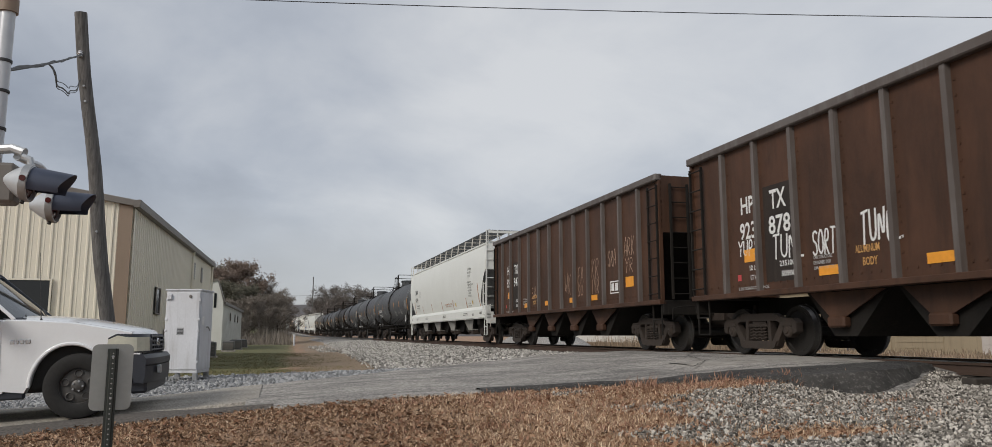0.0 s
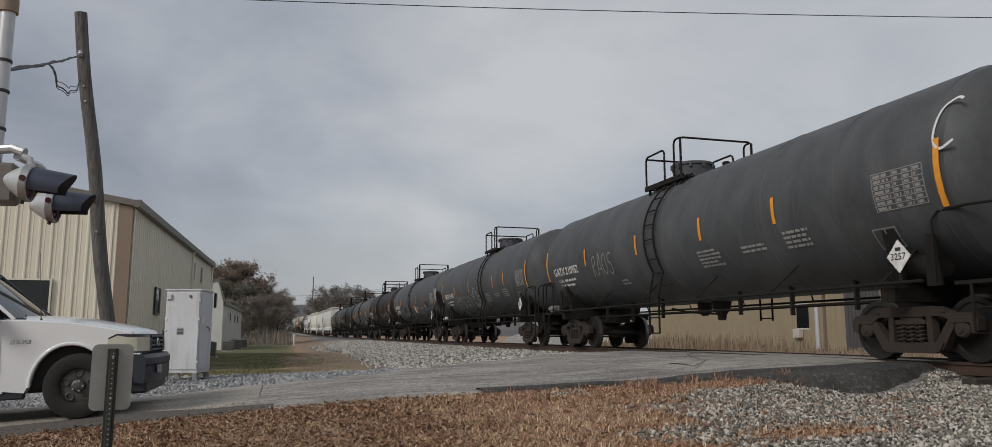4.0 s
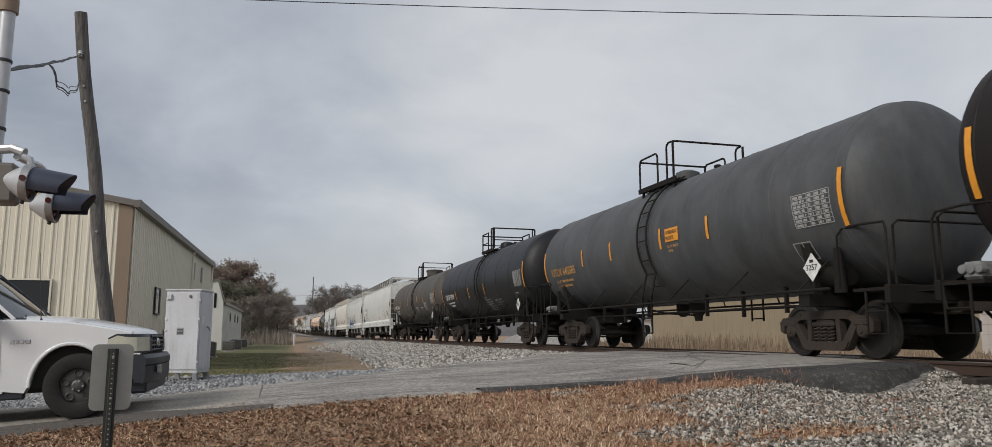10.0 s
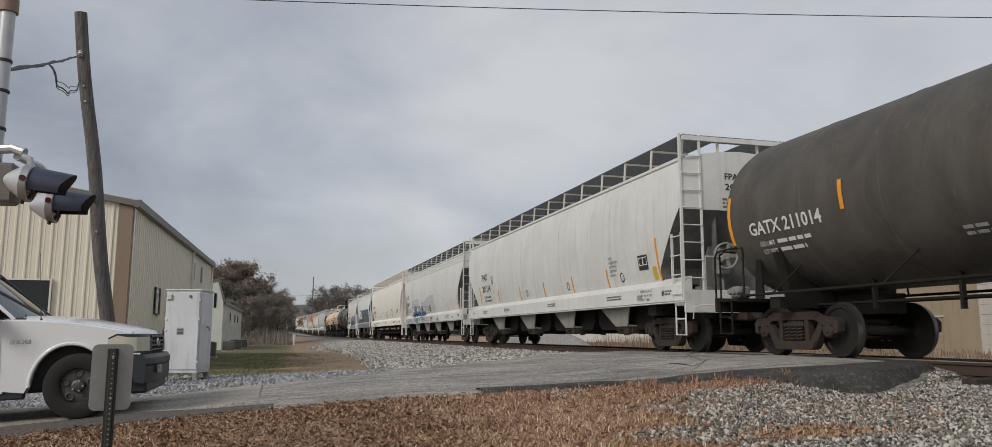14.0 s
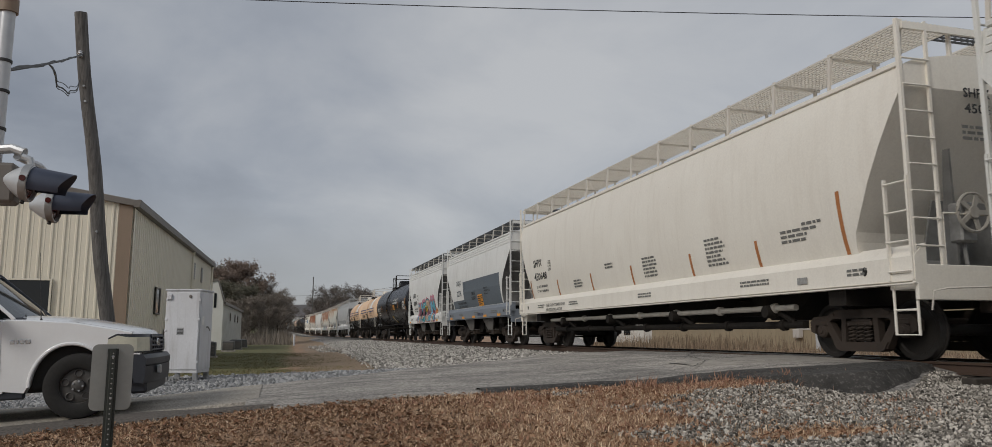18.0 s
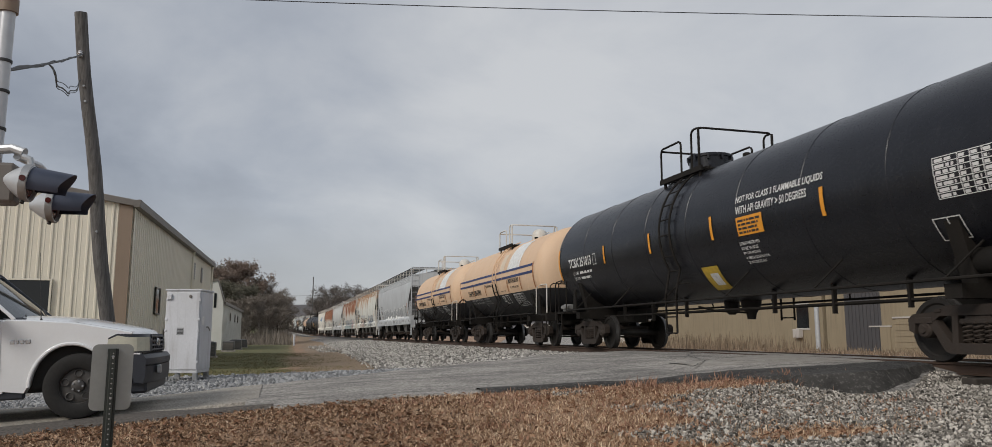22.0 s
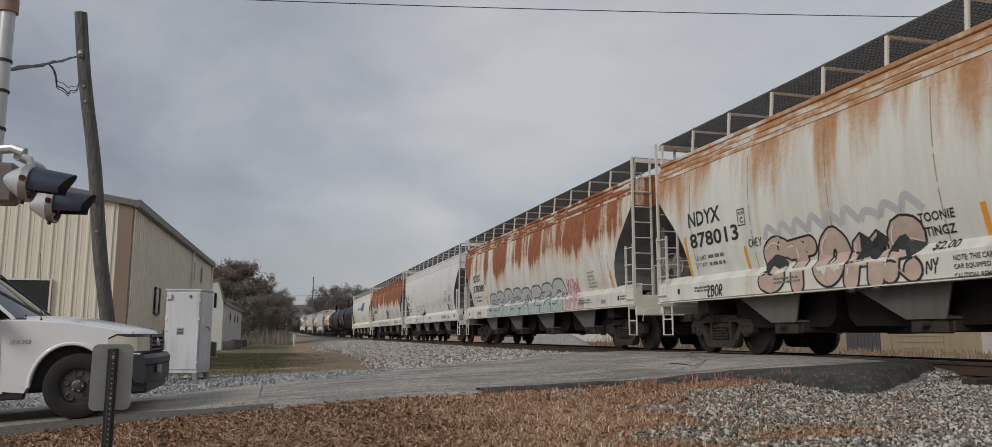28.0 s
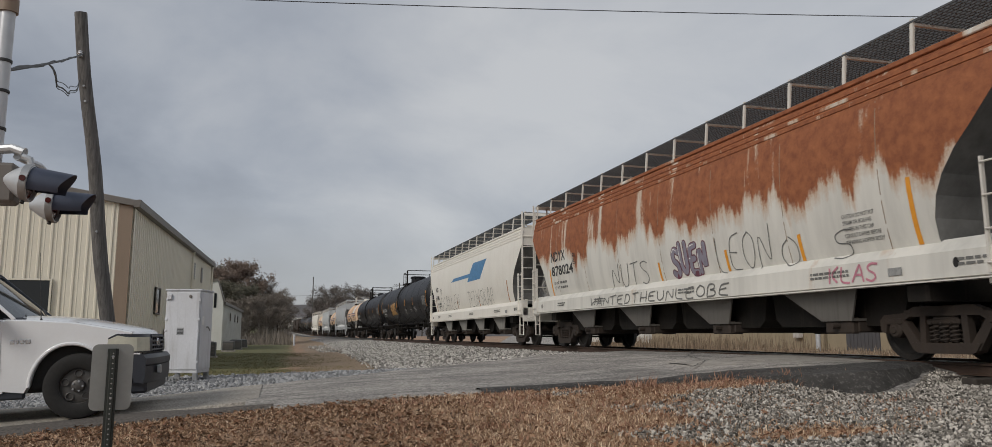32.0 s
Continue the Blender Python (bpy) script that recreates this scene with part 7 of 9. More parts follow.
c_ = blend(n_, l_, 0.6, c_, ramp(n_, l_, fine, 0.3, 0.7, (0.5, 0.5, 0.5), (1.15, 1.15, 1.15)), "MULTIPLY")
l_.new(c_, b_.inputs["Base Color"])
bump(n_, l_, b_, fine, 0.8, 0.03)


def box_in(x, y, x0, x1, y0, y1, soft):
    return smooth(x0 - soft, x0 + soft, x) * (1 - smooth(x1 - soft, x1 + soft, x)) * smooth(y0 - soft, y0 + soft, y) * (1 - smooth(y1 - soft, y1 + soft, y))


def gravel_at(x, y):
    edge_x = float(np.interp(y, [5.0, 6.5, 7.5, 8.4, 8.9, 9.3], [3.3, 3.6, 4.1, 4.9, 6.6, 7.5]))
    a = smooth(-0.7, 0.7, x - edge_x + 1.1 * noise.noise((x * 0.9, y * 1.3, 3)) + 0.5 * noise.noise((x * 3, y * 3, 6))) * (1 - smooth(9.3, 9.6, y))
    a *= max(0, 1 - 1.3 * math.exp(-((x - 4.7) / 0.8) ** 2 - ((y - 6.1) / 0.3) ** 2) - 0.9 * math.exp(-((x - 6.9) / 0.35) ** 2 - ((y - 7.5) / 0.15) ** 2))
    a = max(a, 0.75 * math.exp(-((x - 3.5) / 0.45) ** 2 - ((y - 9.2) / 0.22) ** 2))
    b = box_in(x, y, 3.2 + 0.03 * (min(y, 90) - 26), 18, 18.6, 140, 0.9)
    c = box_in(x, y, -5, 4.5, 13.0, 21.5, 0.4) * (1 - smooth(-0.6, 0.9, y - 20.6 + 0.1 * (x + 2)))
    d = 0.42 * box_in(x, y, 0.8, 5, 46, 72, 2.0)
    return max(a, b, c, d)


bm = B()
xs = [-1500, -500, -200, -90, -45, -22, -15] + list(np.arange(-11, 20, 0.35)) + [22, 25, 28, 32, 36, 42, 50, 70, 120, 300, 700, 1500]
ys = [-400, -100, -40, -15, -6] + list(np.arange(-3, 34, 0.35)) + list(np.arange(34, 75, 1.5)) + [80, 90, 105, 120, 140, 165, 200, 250, 320, 420, 600, 1000, 2000, 3500]
grid = [[bm.verts.new((x, y, ground_z(x, y) + (0.05 * noise.noise((x * 0.7, y * 0.7, 0)) if abs(x) < 20 and y < 75 else 0))) for x in xs] for y in ys]
for a, b in zip(grid, grid[1:]):
    for k in range(len(xs) - 1):
        bm.faces.new((a[k], a[k + 1], b[k + 1], b[k]))
lay = bm.verts.layers.float_color.new("cover")
for v in bm.verts:
    x, y = v.co.x, v.co.y
    g = smooth(19, 23, y) * (1 - smooth(-1.5, 3.2, x - 0.02 * (y - 24))) if x < 10 else 0.25
    e = max(box_in(x, y, 0.2, 4.6, 22.5, 42, 1.2) * 0.62, 0.36 * box_in(x, y, -3, 5, 36, 75, 2.5))
    if x < 8:
        e = max(e, 0.8 * smooth(20, 23, y) * (1 - g))
    v[lay] = (0.75 * g, gravel_at(x, y), e, 1)
tagged(part("ground", bm, M["ground"], None, "", 180), "dry winter grass, gravel and bare earth beside the track", "ground", "", "structure")


def strip(name, x0, x1, step, ya, yb, lift, mat, label, wob=0.0, rows=10):
    """A paved strip across the track; ya, yb give its edges at x."""
    bm = B()
    prev = None
    xs_ = np.arange(x0, x1 + 1e-6, step)
    for x in xs_:
        a = ya(x) + wob * noise.noise((x * 1.3, 0, 1)) + wob * 0.5 * noise.noise((x * 5, 0, 2))
        b = yb(x) + wob * noise.noise((x * 1.3, 7, 1)) + wob * 0.5 * noise.noise((x * 5, 7, 2))
        cur = [bm.verts.new((x, a - 0.34, road_z(x) + lift - 0.40))]
        cur += [bm.verts.new((x, a + (b - a) * k / rows, road_z(x) + lift + 0.03 * math.sin(math.pi * k / rows) + 0.012 * noise.noise((x, k * 0.7, 9)))) for k in range(rows + 1)]
        cur += [bm.verts.new((x, b + 0.34, road_z(x) + lift - 0.40))]
        if prev:
            for p, q, r, s in zip(prev, prev[1:], cur[1:], cur):
                bm.faces.new((p, q, r, s))
        prev = cur
    return tagged(part(name, bm, mat, None, "", 40), label, "road", "", "structure")


near_y = lambda x: float(np.interp(x, ROAD_X, NEAR_Y))
far_y = lambda x: float(np.interp(x, ROAD_X, FAR_Y))
strip("road", -0.35, 9.18, 0.2, near_y, far_y, 0.0, M["asphalt"], "worn grey asphalt road rising to the crossing", 0.16)
strip("road_lane", -14, -0.2, 0.2, lambda x: near_y(x) + 0.85, far_y, 0.012, M["lane"], "smooth pale asphalt road lane", 0.05)
strip("road_shoulder", -14, 0.0, 0.2, near_y, lambda x: near_y(x) + 0.12 + 0.9 * (1 - smooth(-1.6, 0.0, x)), -0.004, M["shoulder"], "worn speckled asphalt shoulder", 0.12, 4)
strip("road_edge", 2.6, 9.18, 0.15, lambda x: near_y(x) - 0.12 - 0.1 * smooth(4.5, 5.5, x) - 0.5 * smooth(5.6, 7.0, x) * (1 - smooth(7.4, 9.1, x)), lambda x: near_y(x) + 0.15 + 0.65 * smooth(4.6, 6.2, x), 0.004, M["patchpave"], "dark patched asphalt at the crossing edge", 0.12, 4)
strip("crossing_pad", 6.6, 9.24, 0.15, lambda x: near_y(x) + 0.75 + 0.5 * (9.2 - x), lambda x: near_y(x) + 4.6 - 0.6 * (9.2 - x), 0.012, M["crosspanel"], "smooth pale patch beside the rail", 0.1, 5)
strip("crossing_middle", 9.40, 10.70, 0.13, lambda x: 9.1, lambda x: 19.2, 0.004, M["crosspanel"], "pale crossing surface between the rails", 0.03, 5)
strip("road_beyond", 10.9, 30, 0.5, near_y, far_y, 0.0, M["asphalt"], "worn asphalt road beyond the track", 0.1, 4)

# cracks sealed with dark tar
M["tar"] = plain("tar_seam", (0.02, 0.02, 0.02), 0.7)
rnd = random.Random(4)
seam = tagged(new("tar_seams"), "dark tar seams in the crossing asphalt", "tar seam", "", "structure")
for pts in ([(9.0, 15.6), (7.9, 13.9), (7.3, 12.4), (7.5, 11.3), (8.3, 10.4)], [(7.3, 12.2), (6.3, 10.9), (5.6, 10.4)], [(8.3, 10.4), (8.9, 9.7)]):
    fine_pts = []
    for (ax, ay), (bx, by) in zip(pts, pts[1:]):
        for k in range(8):
            t = k / 8
            fine_pts.append((ax + (bx - ax) * t + rnd.uniform(-0.03, 0.03), ay + (by - ay) * t + rnd.uniform(-0.03, 0.03)))
    bm = B()
    lay_stroke(bm, lambda u, v: (u, v, road_z(u) + 0.05), fine_pts, 0.02)
    part("tar_line", bm, M["tar"], seam, "", 0)

# rails on ties
M["rail"] = paint("rusty_rail_steel", (0.065, 0.04, 0.028), (0.10, 0.06, 0.04), 0.7, 0.3, 0.75)
M["tie"] = plain("creosoted_tie", (0.05, 0.042, 0.035), 0.95, 0, 0.4, 12.0, 0.5)
track_ys = list(np.arange(-40, 90, 10.0)) + list(np.arange(90, 470, 15.0))
for off, lab in ((-0.755, 0), (0.755, 0)):
    bm = B()
    sec = [(-0.07, -0.171), (0.07, -0.171), (0.07, -0.16), (0.012, -0.145), (0.009, -0.045), (0.034, -0.035), (0.036, -0.006), (0.028, 0.0), (-0.028, 0.0), (-0.036, -0.006), (-0.034, -0.035), (-0.009, -0.045), (-0.012, -0.145), (-0.07, -0.16)]
    prev = None
    for y in track_ys:
        m = track_pose(y)
        cur = [bm.verts.new(m @ Vector((off + a, 0, b))) for a, b in sec]
        if prev:
            for k in range(len(sec)):
                f = bm.faces.new((prev[k], prev[(k + 1) % len(sec)], cur[(k + 1) % len(sec)], cur[k]))
                f.material_index = 1 if k == 7 else 0
        prev = cur
    tagged(part("rail", bm, [M["rail"], M["tread"]], None, "", 25), "rusty steel rail with a bright worn head", "rail", "rails of the track", "structure")
ties = tagged(new("track_ties"), "dark creosoted timber ties in ballast", "railway ties", "", "structure")
bm = B()
box(bm, (-1.3, -0.115, -0.36), (1.3, 0.115, -0.178), 0.012)
tie_me = finish("tie", bm, M["tie"])
y = -14.0
while y < 92:
    if not 9.2 < y < 19.1:
        again("tie", tie_me, ties, Matrix.Translation((RAIL_X + rnd.uniform(-0.04, 0.04), y, RAIL_Z - 0.002)) @ pose(0, 0, 0, 0, 0, rnd.uniform(-1, 1)))
    y += 0.54
# the ballast bed of the far track and a siding that leaves it
bm = B()
prev = None
for y in track_ys:
    m = track_pose(y)
    cur = [bm.verts.new(m @ Vector(p)) for p in ((-3.1, 0, -0.62), (-1.75, 0, -0.23), (1.75, 0, -0.23), (3.1, 0, -0.62))]
    if prev and not (5 < y < 21):
        for k in range(3):
            bm.faces.new((prev[k], prev[k + 1], cur[k + 1], cur[k]))
    prev = cur
M["ballast"] = plain("ballast_stone", (0.30, 0.285, 0.265), 0.95, 0, 0.9, 13.0, 1.0)
tagged(part("ballast_bed", bm, M["ballast"]), "crushed grey stone ballast bed", "ballast", "", "structure")
for off in (-0.755, 0.755):
    bm = B()
    prev = None
    for k in range(30):
        y = 78 + k * 6.0
        x = RAIL_X - 0.03 * bend(y) - 4.6 * (1 - smooth(0, 1, (190 - y) / 105) if y < 190 else 1) * 1.0 + off
        z = RAIL_Z + 0.012 * bend(y)
        cur = [bm.verts.new((x + a, y, z + b)) for a, b in ((-0.05, -0.16), (0.05, -0.16), (0.035, 0), (-0.035, 0))]
        if prev:
            for q in range(4):
                bm.faces.new((prev[q], prev[(q + 1) % 4], cur[(q + 1) % 4], cur[q]))
        prev = cur
    tagged(part("siding_rail", bm, M["tread"]), "worn steel rail of the siding", "rail", "rails of the siding", "structure")


# ---- loose cover: stones, grass, leaves ----
def scatter(name, label, category, mats, spots, forms, parent_kind="stuff"):
    """One object of many small pieces: spots (matrix), forms (verts, faces)."""
    vs, fs = [], []
    base = 0
    for i, m in enumerate(spots):
        v, f = forms[i % len(forms)]
        r, t = np.array(m.to_3x3()), np.array(m.translation)
        vs.append(v @ r.T + t)
        fs += [[k + base for k in q] for q in f]
        base += len(v)
    me = bpy.data.meshes.new(name)
    me.from_pydata(np.concatenate(vs).tolist(), [], fs)
    me.materials.append(mats)
    return tagged(new(name, me), label, category, "", "stuff")


def island(name, c0, c1, c2, rough=0.9):
    """Colour that differs from piece to piece."""
    m, n, l, b = shade(name, rough)
    g = n.new("ShaderNodeNewGeometry")
    r = n.new("ShaderNodeValToRGB")
    r.color_ramp.elements[0].color, r.color_ramp.elements[1].color = col(c0), col(c2)
    e = r.color_ramp.elements.new(0.55)
    e.color = col(c1)
    l.new(g.outputs["Random Per Island"], r.inputs[0])
    t = tex(n, l, coords(n, l, vary=False), 60.0, 3)
    l.new(blend(n, l, 0.5, r.outputs[0], ramp(n, l, t, 0.3, 0.7, (0.6, 0.6, 0.6), (1.15, 1.15, 1.15)), "MULTIPLY"), b.inputs["Base Color"])
    return m


def stone_forms(n, sub):
    out = []
    rs = np.random.RandomState(5)
    for _ in range(n):
        bm = B()
        bmesh.ops.create_icosphere(bm, subdivisions=sub, radius=1.0)
        for v in bm.verts:
            v.co *= rs.uniform(0.58, 1.18)
        out.append((np.array([v.co[:] for v in bm.verts]), [[v.index for v in f.verts] for f in bm.faces]))
        bm.free()
    return out


rs = np.random.RandomState(11)


def turned(x, y, z, s, flat=0.7):
    return Matrix.LocRotScale((x, y, z), Euler((rs.uniform(0, 6.3), rs.uniform(0, 6.3), rs.uniform(0, 6.3))), (s, s * rs.uniform(0.7, 1.0), s * flat * rs.uniform(0.7, 1.1)))


M["stone"] = island("crushed_stone", (0.045, 0.04, 0.034), (0.28, 0.255, 0.22), (0.70, 0.65, 0.58))
forms = stone_forms(9, 1)
spots = []
while len(spots) < 42000:
    x, y = rs.uniform(2.2, 9.1), rs.uniform(4.4, 9.7)
    if rs.uniform() < gravel_at(x, y) - 0.15 and y < near_y(x) - 0.3 - 0.85 * smooth(5.6, 7.0, x) * (1 - smooth(7.4, 9.1, x)):
        spots.append(turned(x, y, max(ground_z(x, y), road_z(x) + 0.01 - 1.2 * max(0, near_y(x) - 0.22 - 0.5 * smooth(5.6, 7.0, x) * (1 - smooth(7.4, 9.1, x)) - y)) + rs.uniform(0.0, 0.035), 0.010 + 0.022 * rs.uniform() ** 1.6, 0.55))
scatter("gravel_bank", "coarse pale crushed-stone gravel beside the crossing", "gravel", M["stone"], spots, forms)
small = stone_forms(6, 1)
M["palestone"] = island("pale_ballast_stone", (0.13, 0.12, 0.108), (0.42, 0.40, 0.365), (0.70, 0.67, 0.62))
spots = []
while len(spots) < 17000:
    y = 18.8 + 62 * rs.uniform() ** 1.7
    x = rs.uniform(2.6, 9.0)
    if rs.uniform() < gravel_at(x, y) - 0.2 and y > far_y(x) + 0.1:
        spots.append(turned(x, y, ground_z(x, y) + rs.uniform(0, 0.05), rs.uniform(0.03, 0.06) * (1 + 0.012 * (y - 18))))
scatter("ballast_stones", "grey ballast stones on the track shoulder", "ballast", M["palestone"], spots, small)
M["bluestone"] = island("blue_grey_stone", (0.16, 0.165, 0.17), (0.33, 0.335, 0.34), (0.5, 0.5, 0.5))
spots = []
while len(spots) < 7000:
    x, y = rs.uniform(-4.5, 3.0), rs.uniform(13.2, 22.2)
    if rs.uniform() < gravel_at(x, y) - 0.2 and y > far_y(x) + 0.05:
        spots.append(turned(x, y, ground_z(x, y) + rs.uniform(0, 0.04), rs.uniform(0.03, 0.055)))
scatter("driveway_gravel", "pale blue-grey gravel along the road edge", "gravel", M["bluestone"], spots, small)


def blade_forms(n, h, w, lie):
    out = []
    r = np.random.RandomState(3)
    for _ in range(n):
        b = r.uniform(-lie, lie, 2)
        k = r.uniform(0.6, 1.2)
        z = h * k * (1 - 0.6 * min(1, np.hypot(*b) / (lie + 1e-6)))
        out.append((np.array([(-w, 0, 0), (w, 0, 0), (w * 0.7 + b[0] * 0.5, b[1] * 0.5, z * 0.75), (-w * 0.7 + b[0] * 0.5, b[1] * 0.5, z * 0.75), (b[0], b[1], z)]), [[0, 1, 2, 3], [3, 2, 4]]))
    return out


M["straw"] = island("dead_grass_blades", (0.22, 0.12, 0.072), (0.55, 0.37, 0.24), (0.84, 0.66, 0.47))
spots = []
while len(spots) < 60000:
    x, y = rs.uniform(-3.4, 6.4), 5.6 + 5.2 * rs.uniform() ** 1.0
    if y < near_y(x) + 0.12 * noise.noise((x * 2, y, 0)) and rs.uniform() > gravel_at(x, y) - 0.15:
        spots.append(Matrix.LocRotScale((x, y, ground_z(x, y) - 0.01), Euler((0, 0, rs.uniform(0, 6.3))), (1, rs.uniform(0.7, 1.4), rs.uniform(0.7, 1.3))))
scatter("dry_grass", "matted tan dead grass in front of the road", "grass", M["straw"], spots, blade_forms(24, 0.085, 0.006, 0.085))
M["redgrass"] = island("russet_dead_grass", (0.19, 0.095, 0.065), (0.43, 0.235, 0.155), (0.62, 0.42, 0.29))
spots = []
while len(spots) < 5200:
    x, y = rs.uniform(1.0, 7.3), rs.uniform(5.7, 9.9)
    near_edge = math.exp(-((y - near_y(x) + 0.45) / 0.35) ** 2) * smooth(3.0, 5.0, x)
    if y < near_y(x) - 0.05 and rs.uniform() < max(near_edge, 0.5 * (noise.noise((x * 0.9, y * 1.4, 12)) > 0.12)) and rs.uniform() > 0.85 * gravel_at(x, y):
        k = 1.0 + 1.3 * near_edge * (noise.noise((x * 2.5, y * 2.5, 2)) > 0)
        spots.append(Matrix.LocRotScale((x, y, ground_z(x, y) - 0.01), Euler((0, 0, rs.uniform(0, 6.3))), (1, k, k * rs.uniform(0.7, 1.4))))
scatter("russet_grass", "russet dead grass tufts along the road edge", "grass", M["redgrass"], spots, blade_forms(24, 0.10, 0.006, 0.09))
M["weed"] = island("dry_grey_weeds", (0.13, 0.10, 0.07), (0.25, 0.19, 0.13), (0.38, 0.30, 0.21))
M["leaf"] = island("fallen_leaves", (0.22, 0.105, 0.06), (0.36, 0.20, 0.12), (0.50, 0.33, 0.21))
leaf_forms = []
r_ = np.random.RandomState(8)
for _ in range(10):
    c = r_.uniform(-0.3, 0.3, 4)
    leaf_forms.append((np.array([(-1, 0, 0), (-0.45, 0.45, 0.25 + c[0]), (0.1, 0.28, 0.05), (0.5, 0.5, 0.3 + c[1]), (1.1, 0, c[2]), (0.45, -0.5, 0.3 + c[3]), (0.05, -0.26, 0.08), (-0.5, -0.42, 0.3), (0, 0, -0.02)]), [[0, 1, 8], [1, 2, 8], [2, 3, 8], [3, 4, 8], [4, 5, 8], [5, 6, 8], [6, 7, 8], [7, 0, 8]]))
spots = []
while len(spots) < 4200:
    x, y = rs.uniform(-3.2, 6.5), rs.uniform(5.6, 10.4)
    if y < near_y(x) + 0.1 and rs.uniform() > 0.85 * gravel_at(x, y):
        if rs.uniform() < 0.35 + 0.65 * (noise.noise((x * 0.6, y * 0.6, 5)) > 0):
            spots.append(Matrix.LocRotScale((x, y, ground_z(x, y) + rs.uniform(0.01, 0.05)), Euler((rs.uniform(-0.6, 0.6), rs.uniform(-0.6, 0.6), rs.uniform(0, 6.3))), (rs.uniform(0.018, 0.045),) * 3))
scatter("fallen_leaves", "curled brown fallen oak leaves on the grass", "leaves", M["leaf"], spots, leaf_forms)
M["litter"] = island("brown_leaf_litter", (0.09, 0.055, 0.035), (0.20, 0.12, 0.07), (0.33, 0.21, 0.125))
spots = []
while len(spots) < 7000:
    x, y = rs.uniform(-3.3, 3.2), rs.uniform(5.6, 10.4)
    if y < near_y(x) and rs.uniform() < 1 - smooth(0.2, 3.0, x + 0.8 * noise.noise((x, y, 8))):
        spots.append(Matrix.LocRotScale((x, y, ground_z(x, y) + rs.uniform(0.01, 0.06)), Euler((rs.uniform(-0.8, 0.8), rs.uniform(-0.8, 0.8), rs.uniform(0, 6.3))), (rs.uniform(0.014, 0.034),) * 3))
scatter("leaf_litter", "dull brown leaf litter among the grass", "leaves", M["litter"], spots, leaf_forms)
M["turf"] = island("short_turf", (0.10, 0.105, 0.04), (0.19, 0.175, 0.08), (0.32, 0.25, 0.14))
spots = []
while len(spots) < 14000:
    y = 20.5 + 26 * rs.uniform() ** 1.4
    x = rs.uniform(-4.6, 3.2)
    if rs.uniform() < 0.9 * (1 - gravel_at(x, y)) and rs.uniform() > 0.8 * smooth(0.4, 2.6, x):
        spots.append(Matrix.LocRotScale((x, y, ground_z(x, y) - 0.01), Euler((0, 0, rs.uniform(0, 6.3))), (2.2, 1, rs.uniform(0.7, 1.3))))
scatter("lawn_grass", "short green and tan lawn grass by the warehouse", "grass", M["turf"], spots, blade_forms(16, 0.07, 0.006, 0.05))
spots = []
while len(spots) < 9000:
    x = rs.uniform(28, 38.5)
    y = rs.uniform(22, 95)
    hh = rs.uniform(0.3, 1.0) * (2.3 if 47 < y < 70 else 0.75)
    spots.append(Matrix.LocRotScale((x, y, -0.12), Euler((0, 0, rs.uniform(0, 6.3))), (1, 1, hh)))
scatter("tall_weeds", "tall dry winter weeds beyond the track", "weeds", M["weed"], spots, blade_forms(16, 1.0, 0.02, 0.25))


# ---- warehouse of ribbed metal ----
M["siding"] = paint("beige_metal_siding", (0.78, 0.735, 0.615), (0.36, 0.32, 0.24), 0.35, 0.14, 0.5)
M["trim"] = paint("tan_brown_trim", (0.27, 0.20, 0.145), (0.15, 0.11, 0.08), 0.4, 0.2, 0.55)
M["gutter"] = paint("grey_brown_gutter", (0.17, 0.155, 0.14), (0.1, 0.08, 0.07), 0.4, 0.2, 0.5)
M["roofing"] = paint("grey_metal_roofing", (0.30, 0.30, 0.30), (0.2, 0.16, 0.12), 0.4, 0.2, 0.5)
M["glass"], n_, l_, b_ = shade("dark_window_glass", 0.08)
b_.inputs["Base Color"].default_value = (0.012, 0.014, 0.016, 1)
b_.inputs["Specular IOR Level"].default_value = 0.5

PANEL = 0.914


def siding_mesh(h0, h1, name="siding_panel", width=PANEL):
    """A sheet with three ribs, along +x, its face to -y; its top slopes from h0 to h1."""
    bm = B()
    line = []
    for k in range(3):
        a = width * k / 3
        line += [(a, 0), (a + 0.05, 0), (a + 0.075, -0.032), (a + 0.115, -0.032), (a + 0.14, 0), (a + 0.2, 0), (a + 0.21, -0.008), (a + 0.225, -0.008), (a + 0.235, 0)]
    line.append((width, 0))
    prev = None
    for a, d in line:
        h = h0 + (h1 - h0) * a / width
        cur = bm.verts.new((a, d, 0)), bm.verts.new((a, d, h))
        if prev:
            bm.faces.new((prev[0], cur[0], cur[1], prev[1]))
        prev = cur
    return finish(name, bm, M["siding"], 20)


EAVE, PITCH, NPAN = 4.80, 0.165, 12
house = thing("warehouse", "beige ribbed-metal warehouse with a low gabled roof", "building", m=pose(-4.08, 23.72, 0, 0, 0, -1.6))
# gable wall: panels run from the corner to -x
for i in range(NPAN):
    me = siding_mesh(EAVE + PITCH * PANEL * (i + 1), EAVE + PITCH * PANEL * i)
    again("siding_panel", me, house, Matrix.Translation((-PANEL * (i + 1), 0, 0)))
me_side = siding_mesh(EAVE - 0.02, EAVE - 0.02)
for i in range(22):
    again("siding_panel", me_side, house, Matrix.Translation((0, PANEL * i, 0)) @ Matrix.Rotation(radians(90), 4, "Z"))
SIDE_L = PANEL * 22
bm = B()
wdt = PANEL * NPAN
slab(bm, [(0, 0), (-2 * wdt, 0), (-2 * wdt, EAVE), (-wdt, EAVE + PITCH * wdt), (0, EAVE - 0.05)], 0.06, 0.14, "y")
